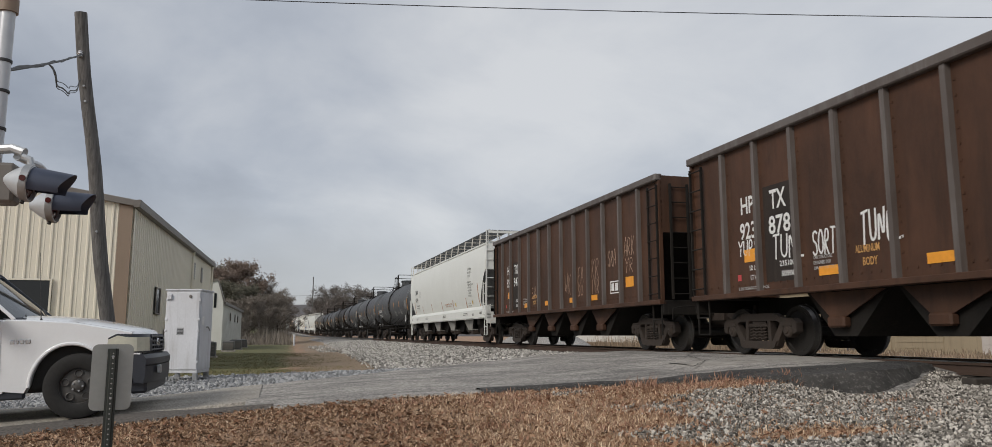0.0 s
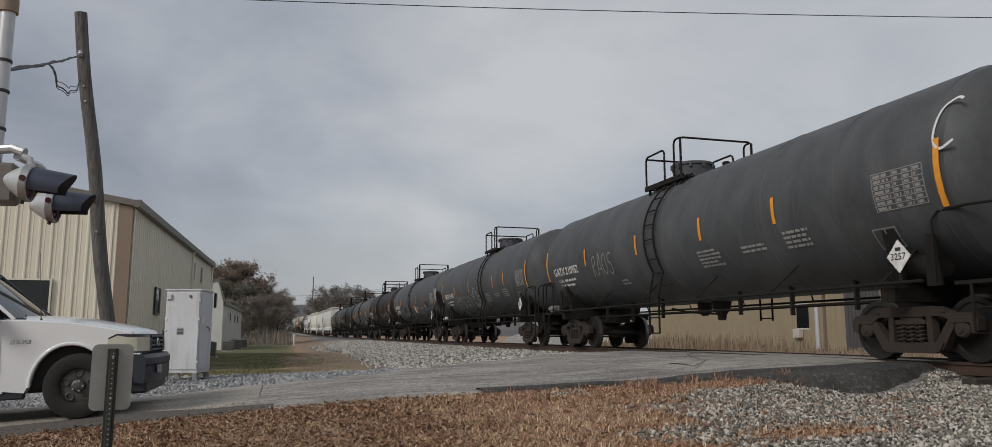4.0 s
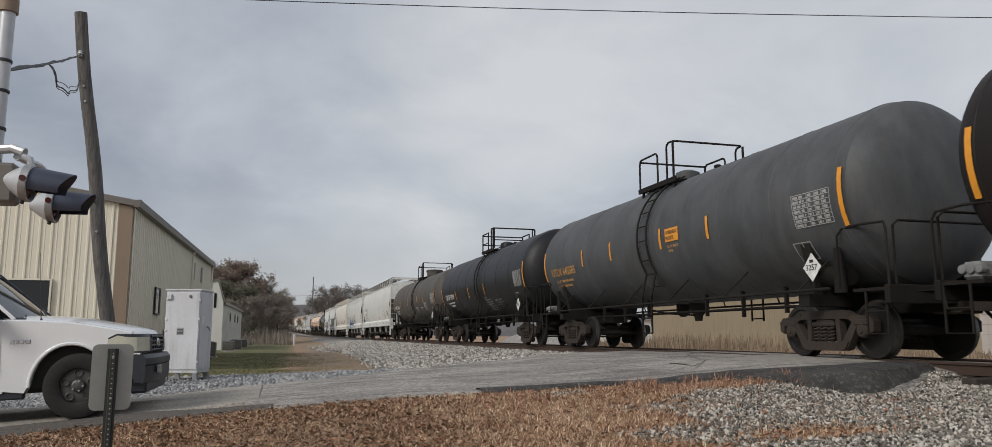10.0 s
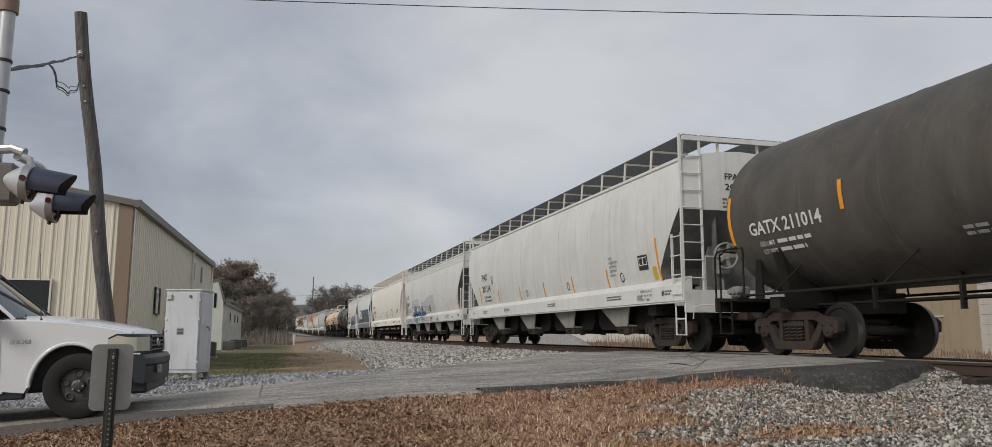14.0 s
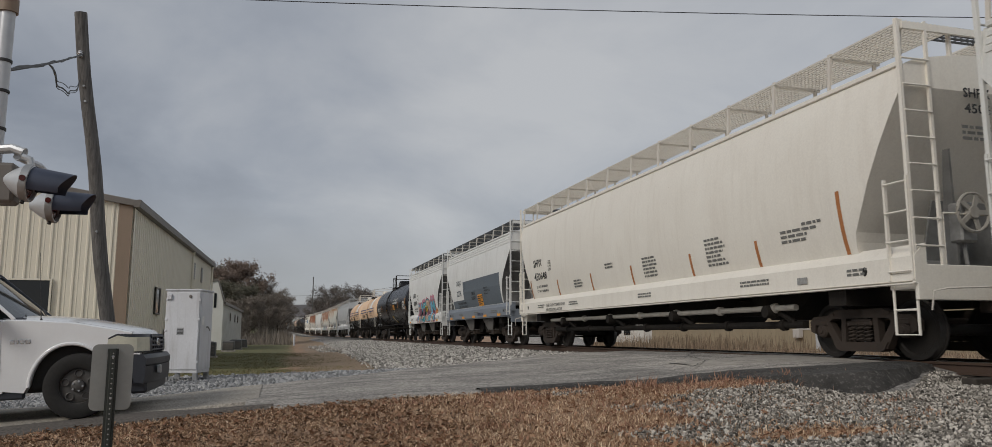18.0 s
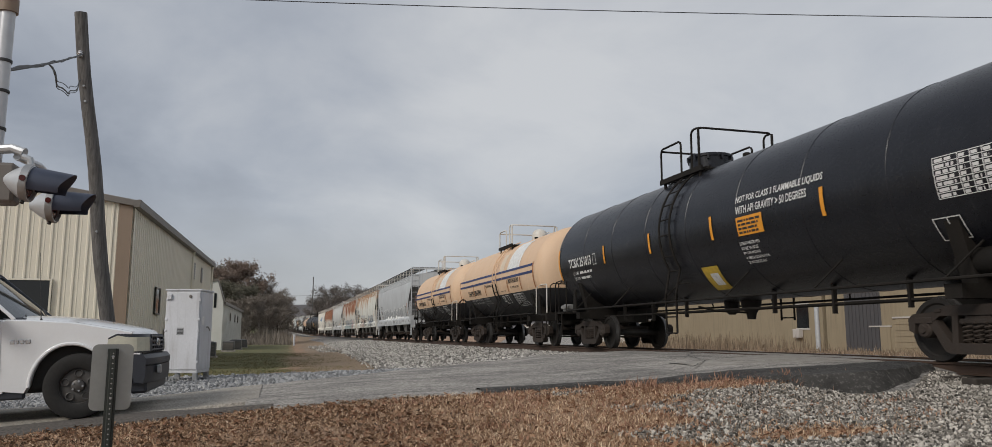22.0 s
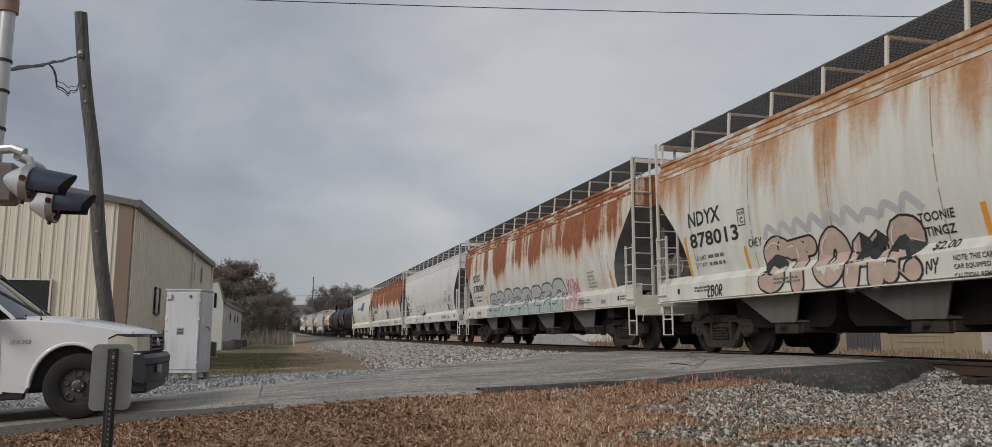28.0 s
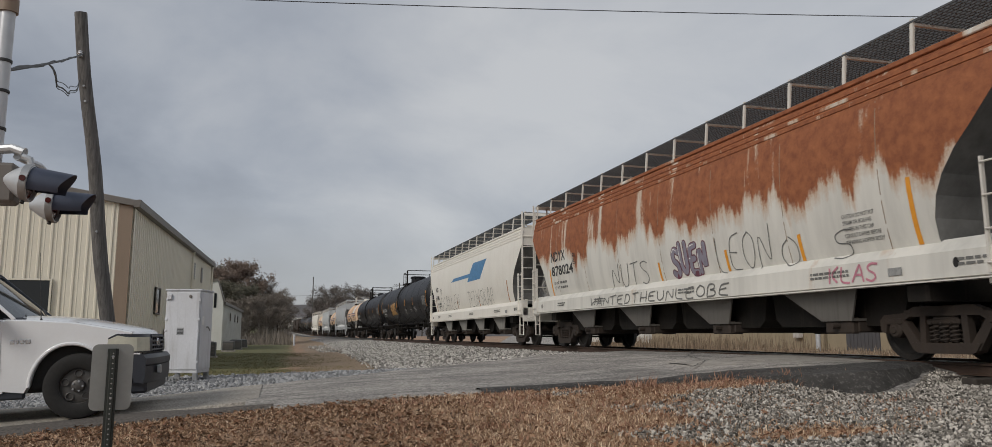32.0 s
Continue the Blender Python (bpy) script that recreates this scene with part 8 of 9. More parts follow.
box(bm, (-0.14, 0.14, 0), (-0.06, SIDE_L, EAVE - 0.06))
slab(bm, [(0, 0), (-2 * wdt, 0), (-2 * wdt, EAVE), (-wdt, EAVE + PITCH * wdt), (0, EAVE - 0.05)], SIDE_L - 0.1, SIDE_L - 0.02, "y")
part("inner_wall", bm, M["siding"], house)
bm = B()
slab(bm, [(0.18, EAVE - 0.02), (0.18, EAVE + 0.05), (-wdt, EAVE + PITCH * wdt + 0.10), (-wdt, EAVE + PITCH * wdt + 0.02)], -0.12, SIDE_L + 0.1, "y")
slab(bm, [(-2 * wdt - 0.18, EAVE - 0.02), (-2 * wdt - 0.18, EAVE + 0.05), (-wdt, EAVE + PITCH * wdt + 0.10), (-wdt, EAVE + PITCH * wdt + 0.02)], -0.12, SIDE_L + 0.1, "y")
part("roof", bm, M["roofing"], house, "grey metal sheet roof")
bm = B()
box(bm, (-0.36, -0.055, 0), (0.004, -0.036, EAVE - 0.03), 0.004)
part("corner_trim", bm, M["trim"], house, "brown painted corner trim")
bm = B()
box(bm, (0.036, 0.004, 0), (0.052, 0.16, EAVE - 0.06), 0.004)
part("corner_trim", bm, M["siding"], house)
bm = B()
slab(bm, [(0.04, EAVE - 0.16), (0.20, EAVE - 0.14), (0.22, EAVE + 0.06), (0.19, EAVE + 0.07), (0.04, EAVE + 0.04)], -0.18, SIDE_L + 0.12, "y")
part("eave_gutter", bm, M["gutter"], house, "grey-brown eave gutter")
bm = B()
slab(bm, [(0.2, EAVE + 0.02), (0.2, EAVE - 0.14), (-wdt, EAVE + PITCH * wdt - 0.06), (-wdt, EAVE + PITCH * wdt + 0.12)], -0.16, -0.06, "y")
part("rake_trim", bm, M["gutter"], house, "grey-brown gable edge trim")
for y in (12.3, SIDE_L - 0.15):
    bm = B()
    tube(bm, [(0.14, y, EAVE - 0.1), (0.09, y, EAVE - 0.35), (0.09, y, 0.15), (0.2, y, 0.05)], 0.05, 8)
    part("downspout", bm, M["siding"], house)
for y in (12.9, 15.6):
    v = part("louvre_vent", box(B(), (0.035, y, 3.55), (0.06, y + 0.55, 4.25)), M["gutter"], house)
    for k in range(6):
        bm = B()
        slab(bm, [(0.06, 3.60 + 0.105 * k), (0.10, 3.57 + 0.105 * k), (0.10, 3.59 + 0.105 * k), (0.06, 3.63 + 0.105 * k)], y + 0.03, y + 0.52, "y")
        part("slat", bm, M["placard"], v)


def window(parent, x0, y0, z0, x1, y1, z1, out, frame_mat, name="window"):
    """A framed dark pane set on a wall; out is the wall's outward direction."""
    ox, oy = out
    w = part(name, box(B(), (x0, y0, z0), (x1 + ox * 0.03, y1 + oy * 0.03, z1)), M["glass"], parent, "dark window")
    t = 0.05
    along = (x1 - x0, y1 - y0)
    for a, b in (((0, 0), (1, t)), ((0, 1), (1, -t))):
        z = z0 if a[1] == 0 else z1
        part("window_frame", box(B(), (x0 + ox * 0.0, y0 + oy * 0.0, z), (x1 + ox * 0.06, y1 + oy * 0.06, z + b[1]), 0.004), frame_mat, w)
    for k in (0, 1):
        bx, by = x0 + along[0] * k, y0 + along[1] * k
        dx, dy = (t if along[0] else 0) * (1 - 2 * k), (t if along[1] else 0) * (1 - 2 * k)
        part("window_frame", box(B(), (bx, by, z0), (bx + dx + ox * 0.058, by + dy + oy * 0.058, z1), 0.004), frame_mat, w)
    return w


window(house, -5.6, -0.036, 1.62, -1.92, -0.036, 2.58, (0, -1), M["siding"])
window(house, 0.036, 3.9, 1.72, 0.036, 4.75, 2.62, (1, 0), M["gutter"])
for y in (2.6, 3.4, 6.1):
    bm = B()
    box(bm, (0.03, y, 0.9), (0.12, y + 0.12, 1.25), 0.01)
    tube(bm, [(0.07, y + 0.06, 0.9), (0.07, y + 0.06, 0.1)], 0.02, 6)
    part("meter_box", bm, M["gutter"], house)
# flat dark panel on the wall paints the doorway's inner shade
part("side_door", box(B(), (0.036, 18.8, 0.0), (0.07, 20.6, 2.6)), M["glass"], house, "dark open side doorway")

# ---- white shed behind it ----
M["shedwhite"] = paint("white_shed_paint", (0.66, 0.66, 0.62), (0.3, 0.28, 0.24), 0.4, 0.2)
shed = thing("metal_shed", "long white metal shed with a dark roof edge", "building", m=pose(-3.62, 56.5, 0, 0, 0, -1.0))
bm = B()
slab(bm, [(0, 0), (-6, 0), (-6, 3.4), (-0.55, 4.75), (-0.4, 4.7), (0, 3.3)], 0, 0.25, "y")
part("gable_wall", bm, M["shedwhite"], shed)
for i in range(9):
    bm = B()
    box(bm, (-0.08, 0.1 + i * 2.3, 0), (0.0, 0.1 + i * 2.3 + 2.28, 3.22))
    for k in range(3):
        box(bm, (0.0, 0.2 + i * 2.3 + k * 0.75, 0), (0.03, 0.28 + i * 2.3 + k * 0.75, 3.22))
    part("wall_panel", bm, M["shedwhite"], shed)
bm = B()
slab(bm, [(0.15, 3.15), (0.15, 3.34), (-6, 3.7), (-6, 3.2)], 0.25, 20.9, "y")
slab(bm, [(0.06, 3.25), (0.1, 3.36), (-0.38, 4.84), (-0.6, 4.86), (-6, 3.55), (-6, 3.42), (-0.55, 4.76), (-0.42, 4.72)], -0.1, 0.3, "y")
part("roof", bm, M["gutter"], shed)
for y in (6.0, 11.0, 14.5):
    part("shed_window", box(B(), (0.03, y, 2.1), (0.05, y + 0.9, 2.7)), M["glass"], shed)
part("gable_vent", box(B(), (-0.62, -0.03, 2.9), (-0.45, 0.0, 3.9)), M["glass"], shed)

# ---- air-conditioning units along the wall ----
M["acgrey"] = paint("grey_condenser_case", (0.10, 0.10, 0.10), (0.06, 0.05, 0.05), 0.4, 0.2)


def ac_unit(x, y, w, h):
    ob = thing("condenser_unit", "dark grey air-conditioning condenser on a pad", "air conditioner", "condensers by the sheds", m=pose(x, y, ground_z(x, y)))
    part("case", box(B(), (-w / 2, -w / 2, 0.08), (w / 2, w / 2, h), 0.03), M["acgrey"], ob)
    part("pad", box(B(), (-w / 2 - 0.06, -w / 2 - 0.06, -0.05), (w / 2 + 0.06, w / 2 + 0.06, 0.08)), M["crosspanel"], ob)
    for k in range(7):
        part("grille_bar", box(B(), (-w / 2 + 0.05, -w / 2 - 0.012, 0.16 + k * (h - 0.25) / 7), (w / 2 - 0.05, -w / 2, 0.19 + k * (h - 0.25) / 7)), M["gutter"], ob)
    part("fan_guard", lathe(B(), [(0, 0.04), (w * 0.3, 0.03), (w * 0.42, 0.0)], 20, Matrix.Translation((0, 0, h))), M["gutter"], ob)


ac_unit(-3.05, 38.5, 0.72, 0.72)
ac_unit(-2.9, 52.0, 0.7, 0.65)
ac_unit(-2.75, 58.0, 0.8, 0.7)
ac_unit(-2.7, 68.0, 0.75, 0.65)

# ---- signal relay cabinet ----
M["casewhite"] = paint("chalky_white_enamel", (0.74, 0.755, 0.79), (0.30, 0.28, 0.26), 0.9, 0.55, 0.5)
M["steel"] = plain("galvanised_steel", (0.36, 0.37, 0.38), 0.45, 0.6, 0.15, 6.0)
cz = 0.10
cab = thing("relay_cabinet", "tall chalky white metal signal cabinet on short legs", "cabinet", m=pose(-1.92, 18.8, cz, 0, 0, -13) @ Matrix.Diagonal((0.80, 0.92, 0.97, 1)))
part("body", box(B(), (-0.47, -0.46, 0.12), (0.47, 0.46, 1.98), 0.012), M["casewhite"], cab)
part("top_cap", box(B(), (-0.50, -0.49, 1.98), (0.50, 0.49, 2.02), 0.01), M["casewhite"], cab)
d = part("door", box(B(), (-0.45, -0.485, 0.2), (0.45, -0.462, 1.94), 0.006), M["casewhite"], cab)
part("label_plate", box(B(), (-0.13, -0.492, 0.98), (0.06, -0.487, 1.14)), M["steel"], d, "small grey printed plate")
for k in range(4):
    part("print_bar", box(B(), (-0.11, -0.496, 1.0 + 0.03 * k), (0.04, -0.493, 1.012 + 0.03 * k)), M["ink"], d)
part("lamp_box", box(B(), (-0.42, -0.54, 1.78), (-0.30, -0.487, 1.90), 0.01), M["casewhite"], d)
part("lock_disc", lathe(B(), [(0, 0.02), (0.035, 0.02), (0.04, 0), (0.04, -0.01)], 16, Matrix.Translation((0.2, -0.49, 1.85)) @ Matrix.Rotation(radians(90), 4, "X")), M["gutter"], d)
for z in (0.35, 1.05, 1.3, 1.75):
    for x in (-0.47, 0.42):
        part("hinge", box(B(), (x, -0.50, z), (x + 0.07, -0.484, z + 0.05), 0.004), M["casewhite"], d)
d2 = part("side_door", box(B(), (0.472, -0.42, 0.2), (0.49, 0.42, 1.94), 0.006), M["casewhite"], cab)
bm = B()
tube(bm, [(0.49, 0.0, 1.16), (0.54, 0.0, 1.16), (0.55, 0.12, 1.08)], 0.016, 6)
part("door_handle", bm, M["gutter"], d2)
part("data_label", box(B(), (0.491, -0.32, 1.2), (0.495, -0.18, 1.4)), M["placard"], d2)
for x in (-0.4, 0.4):
    for y in (-0.4, 0.4):
        part("leg", box(B(), (x - 0.06, y - 0.05, -0.04), (x + 0.06, y + 0.05, 0.12)), M["steel"], cab)

# ---- leaning timber pole with a service cable ----
M["poletimber"], n_, l_, b_ = shade("weathered_pole_timber", 0.9)
v_ = coords(n_, l_, (6, 6, 0.35), False)
g1 = tex(n_, l_, v_, 4.0, 6, 0.7)
l_.new(ramp(n_, l_, g1, 0.3, 0.72, (0.045, 0.042, 0.04), (0.20, 0.19, 0.18)), b_.inputs["Base Color"])
bump(n_, l_, b_, g1, 0.7, 0.02)
pole = thing("utility_pole", "leaning weathered grey timber utility pole", "pole")
bm = B()
foot, head = Vector((-3.02, 16.75, -0.05)), Vector((-3.93, 15.92, 7.27))
tube(bm, [foot + (head - foot) * k / 12 + Vector((0.02 * math.sin(k * 1.1), 0, 0)) for k in range(13)], 0.142, 14, 0.112)
part("shaft", bm, M["poletimber"], pole)
for k in (0.88, 0.80, 0.76, 0.5, 0.42):
    p = foot + (head - foot) * k
    part("bolt", tube(B(), [p + Vector((-0.02, -0.10, 0)), p + Vector((-0.02, -0.17, 0))], 0.022, 8), M["steel"], pole)
at_pole = foot + (head - foot) * 0.885 + Vector((0, -0.12, 0))
part("insulator", lathe(B(), [(0.02, -0.06), (0.05, -0.05), (0.03, -0.02), (0.055, 0.0), (0.03, 0.03), (0.045, 0.05), (0.015, 0.07)], 12, Matrix.Translation(at_pole + Vector((-0.04, 0, 0)))), M["casewhite"], pole)
cable = thing("service_cable", "black twisted service cable with a slack loop", "cable")
end = Vector((-1.90, 5.93, 2.89))


def sag(a, b, drop, n=16):
    return [a + (b - a) * k / n - Vector((0, 0, drop * 4 * (k / n) * (1 - k / n))) for k in range(n + 1)]


run = sag(at_pole, end, 0.03)
part("main_cable", tube(B(), run, 0.013, 6), M["ink"], cable)
part("messenger_wire", tube(B(), [p + Vector((0.0, 0, 0.02 * math.sin(k * 1.4))) for k, p in enumerate(run)], 0.008, 5), M["ink"], cable)
a, b = run[11], foot + (head - foot) * 0.82 + Vector((-0.05, -0.12, 0))
for drop, r in ((0.30, 0.010), (0.22, 0.006), (0.34, 0.006)):
    part("slack_loop", tube(B(), [p + Vector((0.02 * math.sin(k), 0, 0.02 * math.sin(1.3 * k))) for k, p in enumerate(sag(a, b, drop, 18))], r, 6), M["ink"], cable)

# ---- crossing signal: mast, arm, two lamp heads ----
M["silver"] = plain("aluminium_paint", (0.52, 0.54, 0.56), 0.4, 0.35, 0.12, 5.0)
M["hood"] = plain("blue_black_hood", (0.045, 0.055, 0.085), 0.42, 0.1, 0.2, 5.0)
M["redlens"] = plain("dark_red_lens", (0.07, 0.012, 0.01), 0.25)
sig = thing("crossing_signal", "silver railway crossing mast with two hooded lamps facing away", "crossing signal", m=pose(-1.93, 5.95, -0.08))
part("mast", tube(B(), [(0, 0, 0), (0, 0, 4.6)], 0.05, 16), M["silver"], sig)
for z in (3.04, 2.82, 2.55):
    part("mast_band", lathe(B(), [(0.049, z - 0.012), (0.057, z - 0.01), (0.057, z + 0.01), (0.049, z + 0.012)], 16), M["ink"], sig)
part("mast_collar", lathe(B(), [(0.05, 3.40), (0.066, 3.40), (0.066, 3.5), (0.05, 3.5)], 16), M["trim"], sig)
part("upper_mast", tube(B(), [(0, 0, 3.5), (0, 0, 5.0)], 0.045, 14), M["gutter"], sig)
part("base_box", box(B(), (-0.2, -0.2, 0.0), (0.2, 0.2, 0.32), 0.02), M["casewhite"], sig)
part("arm", tube(B(), [(0.0, 0.0, 2.40), (0.12, -0.03, 2.41), (0.20, -0.05, 2.38)], 0.034, 10), M["silver"], sig)
part("arm_bracket", box(B(), (-0.05, -0.09, 2.02), (0.16, 0.09, 2.3), 0.02), M["gutter"], sig)
part("junction_box", box(B(), (0.02, -0.06, 2.08), (0.14, 0.05, 2.2), 0.02), M["gutter"], sig)
part("cross_arm", tube(B(), [(0.14, 0.0, 2.36), (0.20, 0.3, 2.36), (0.20, 0.66, 2.34)], 0.026, 10), M["silver"], sig)


def lamp_head(m):
    """A cone-backed lamp housing with a long half hood, along +x of m."""
    h = part("lamp_housing", lathe(B(), [(0.0, -0.20), (0.05, -0.195), (0.12, -0.10), (0.172, -0.01), (0.18, 0.0), (0.18, 0.06), (0.165, 0.065), (0.165, 0.03), (0, 0.03)], 28, AX), M["silver"], sig)
    h.matrix_basis = m
    bm = B()
    prev = None
    for k in range(23):
        a = radians(-25 + 230 * k / 22)
        ln = 0.44 - 0.10 * (1 - max(0, math.sin(a)))
        r0, r1 = 0.168, 0.150
        cur = [bm.verts.new((x, r * math.cos(a), r * math.sin(a))) for x, r in ((0.05, r0), (ln, r1), (ln, r1 - 0.008), (0.05, r0 - 0.008))]
        if prev:
            for q in range(4):
                bm.faces.new((prev[q], prev[(q + 1) % 4], cur[(q + 1) % 4], cur[q]))
        prev = cur
    part("hood", bm, M["hood"], h)
    part("lens", lathe(B(), [(0, 0.05), (0.08, 0.045), (0.15, 0.033), (0.163, 0.03)], 24, AX), M["redlens"], h)
    part("rim_band", lathe(B(), [(0.181, -0.005), (0.188, -0.003), (0.188, 0.063), (0.181, 0.066)], 28, AX), M["steel"], h)
    part("sight_port", tube(B(), [(0.03, -0.186, 0.03), (0.03, -0.197, 0.03)], 0.03, 12), M["redlens"], h)
    part("drain_bolt", tube(B(), [(0.02, -0.03, -0.17), (0.02, -0.05, -0.205)], 0.02, 8), M["ink"], h)
    part("neck", tube(B(), [(0.02, 0, 0.17), (0.0, 0, 0.235), (-0.07, 0, 0.25)], 0.035, 10), M["silver"], h)
    return h


lamp_head(Matrix.Translation((0.22, -0.05, 2.17)) @ pose(0, 0, 0, 4, 7, -2) @ Matrix.Scale(0.70, 4))
lamp_head(Matrix.Translation((0.19, 0.70, 2.13)) @ pose(0, 0, 0, 0, 1, -2) @ Matrix.Scale(0.72, 4))

# ---- small sign seen from its back ----
M["signback"] = plain("bare_aluminium_sign", (0.30, 0.31, 0.30), 0.5, 0.5, 0.1, 9.0)
sign = thing("road_sign", "back of a small aluminium sign on a perforated steel post", "sign", m=pose(-1.085, 5.93, 0, 0, 0, 13.0))
bm = B()
out = []
for cx, cy, a0 in ((0.09, 0.185, 0), (-0.09, 0.185, 90), (-0.09, -0.185, 180), (0.09, -0.185, 270)):
    out += [(cx + 0.04 * math.cos(radians(a0 + 15 * k)), cy + 0.04 * math.sin(radians(a0 + 15 * k))) for k in range(7)]
slab(bm, [(p[0], p[1] + 0.76) for p in out], 0.022, 0.026, "y")
part("sign_plate", bm, M["signback"], sign)
M["postgreen"] = paint("dark_green_post", (0.028, 0.034, 0.03), (0.07, 0.06, 0.05), 0.5, 0.3, 0.6)
bm = B()
slab(bm, [(-0.034, 0.018), (-0.034, 0.0), (-0.02, 0.0), (-0.014, -0.016), (0.014, -0.016), (0.02, 0.0), (0.034, 0.0), (0.034, 0.018), (0.026, 0.018), (0.02, 0.008), (-0.02, 0.008), (-0.026, 0.018)], -0.25, 0.955, "z")
part("post", bm, M["postgreen"], sign)
for k in range(34):
    part("post_hole", lathe(B(), [(0, 0.001), (0.0055, 0.001), (0.0055, -0.001)], 8, Matrix.Translation((0, -0.0165, -0.2 + 0.034 * k)) @ Matrix.Rotation(radians(90), 4, "X")), M["faint"], sign)
for z in (0.62, 0.9):
    part("sign_bolt", tube(B(), [(0, -0.024, z), (0, 0.0, z)], 0.009, 8), M["steel"], sign)


# ---- white pickup on the road: x forward, -y is the side towards the camera, origin under the front axle ----
M["carwhite"] = paint("white_car_paint", (0.82, 0.83, 0.84), (0.4, 0.36, 0.3), 0.15, 0.06, 0.18, 0, 0.04)
M["carwhite"].node_tree.nodes["Principled BSDF"].inputs["Coat Weight"].default_value = 0.5
M["plastic"] = plain("charcoal_plastic", (0.028, 0.032, 0.042), 0.5, 0, 0.2, 6.0)
M["tyre"] = plain("tyre_rubber", (0.018, 0.017, 0.016), 0.85, 0, 0.3, 20.0, 0.2)
M["alloy"] = paint("dirty_alloy", (0.10, 0.095, 0.09), (0.02, 0.018, 0.016), 0.8, 0.5, 0.5, 0.4)
M["lampglass"] = plain("hazed_headlamp", (0.62, 0.61, 0.50), 0.2, 0, 0.12, 10.0)
M["chrome"] = plain("chrome_badge", (0.55, 0.56, 0.57), 0.2, 0.9, 0.1)
M["carglass"], n_, l_, b_ = shade("tinted_car_glass", 0.05)
b_.inputs["Base Color"].default_value = (0.02, 0.028, 0.03, 1)
b_.inputs["Specular IOR Level"].default_value = 0.6

TX, TY = -2.30, 10.42
grade = math.degrees(math.atan2(road_z(TX) - road_z(TX - 3.5), 3.5))
pk = thing("pickup_truck", "white older pickup truck with a dark grey bumper", "pickup truck", m=pose(TX, TY, road_z(TX) + 0.012, 0, -grade, 0.0))
W0, W1 = -0.05, 1.90  # sides of the body in y


def arch(cx, r, n=14, a0=8, a1=172, cz=0.37):
    return [(cx + r * math.cos(radians(a0 + (a1 - a0) * k / n)), cz + r * math.sin(radians(a0 + (a1 - a0) * k / n))) for k in range(n + 1)]


def loft(bm, secs, cap=True):
    """Faces between closed sections of equal length."""
    rings = [[bm.verts.new(p) for p in s] for s in secs]
    n = len(rings[0])
    for a, b in zip(rings, rings[1:]):
        for k in range(n):
            bm.faces.new((a[k], a[(k + 1) % n], b[(k + 1) % n], b[k]))
    if cap:
        bm.faces.new(rings[0])
        bm.faces.new(rings[-1][::-1])
    return bm


# fenders: an outline with the wheel arch, crowned over its thickness
side = [(0.84, 0.62), (0.85, 0.785), (0.47, 0.785), (0.47, 0.95), (0.57, 1.04), (0.74, 1.045), (0.74, 1.06), (0.55, 1.09), (0.0, 1.135), (-0.5, 1.165), (-0.80, 1.18), (-0.80, 0.36), (-0.56, 0.33)] + arch(0.0, 0.50)[::-1]
for s, y0, y1 in ((-1, W0, W0 + 0.30), (1, W1, W1 - 0.30)):
    bm = B()
    secs = []
    for q, (d, k) in enumerate(((0.30, 1.0), (0.10, 1.0), (0.03, 0.995), (0.0, 0.975))):
        y = (W0 + d) if s < 0 else (W1 - d)
        secs.append([(x, y, 0.36 + (z - 0.36) * k if z > 0.9 else z) for x, z in side])
    loft(bm, secs)
    f = part("fender", bm, M["carwhite"], pk, "", 40)
    # flared lip round the wheel opening
    bm = B()
    y = W0 if s < 0 else W1
    tube(bm, [(x, y + s * 0.004, z) for x, z in arch(0.0, 0.51, 20, 2, 178)], 0.022, 7)
    part("arch_lip", bm, M["carwhite"], f)
    # solid near-black half disc paints the shade inside the wheel opening
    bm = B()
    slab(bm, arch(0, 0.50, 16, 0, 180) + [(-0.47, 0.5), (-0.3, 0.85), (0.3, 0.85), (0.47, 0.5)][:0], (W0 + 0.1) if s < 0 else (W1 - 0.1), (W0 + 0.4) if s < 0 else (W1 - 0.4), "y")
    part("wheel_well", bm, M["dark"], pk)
# hood: a crowned panel that drops to the nose
bm = B()
secs = []
for x, zc_, zs in ((0.90, 1.03, 0.99), (0.84, 1.085, 1.055), (0.70, 1.125, 1.085), (0.4, 1.16, 1.115), (0.0, 1.195, 1.145), (-0.4, 1.22, 1.17), (-0.72, 1.235, 1.185)):
    ring = []
    for k in range(13):
        q = k / 12
        y = W0 + 0.06 + (W1 - W0 - 0.12) * q
        e = 1 - abs(2 * q - 1) ** 3.2
        ring.append((x - 0.10 * (abs(2 * q - 1) ** 2), y, zs - 0.02 + (zc_ - zs + 0.02) * e))
    secs.append(ring + [(p[0], p[1], p[2] - 0.05) for p in reversed(ring)])
loft(bm, secs)
part("hood", bm, M["carwhite"], pk, "", 50)
# nose panel, grille, lamps
bm = B()
box(bm, (0.60, W0 + 0.10, 0.62), (0.86, W1 - 0.10, 1.02), 0.03)
part("nose_panel", bm, M["plastic"], pk)
g = part("grille", box(B(), (0.85, W0 + 0.42, 0.78), (0.90, W1 - 0.42, 1.03), 0.02), M["plastic"], pk)
for k in range(4):
    part("grille_bar", box(B(), (0.895, W0 + 0.44, 0.80 + 0.06 * k), (0.93, W1 - 0.44, 0.825 + 0.06 * k), 0.006), M["plastic"], g)
for k in range(6):
    y = W0 + 0.5 + (W1 - W0 - 1.0) * k / 5
    part("grille_bar", box(B(), (0.89, y - 0.012, 0.79), (0.925, y + 0.012, 1.02), 0.004), M["plastic"], g)
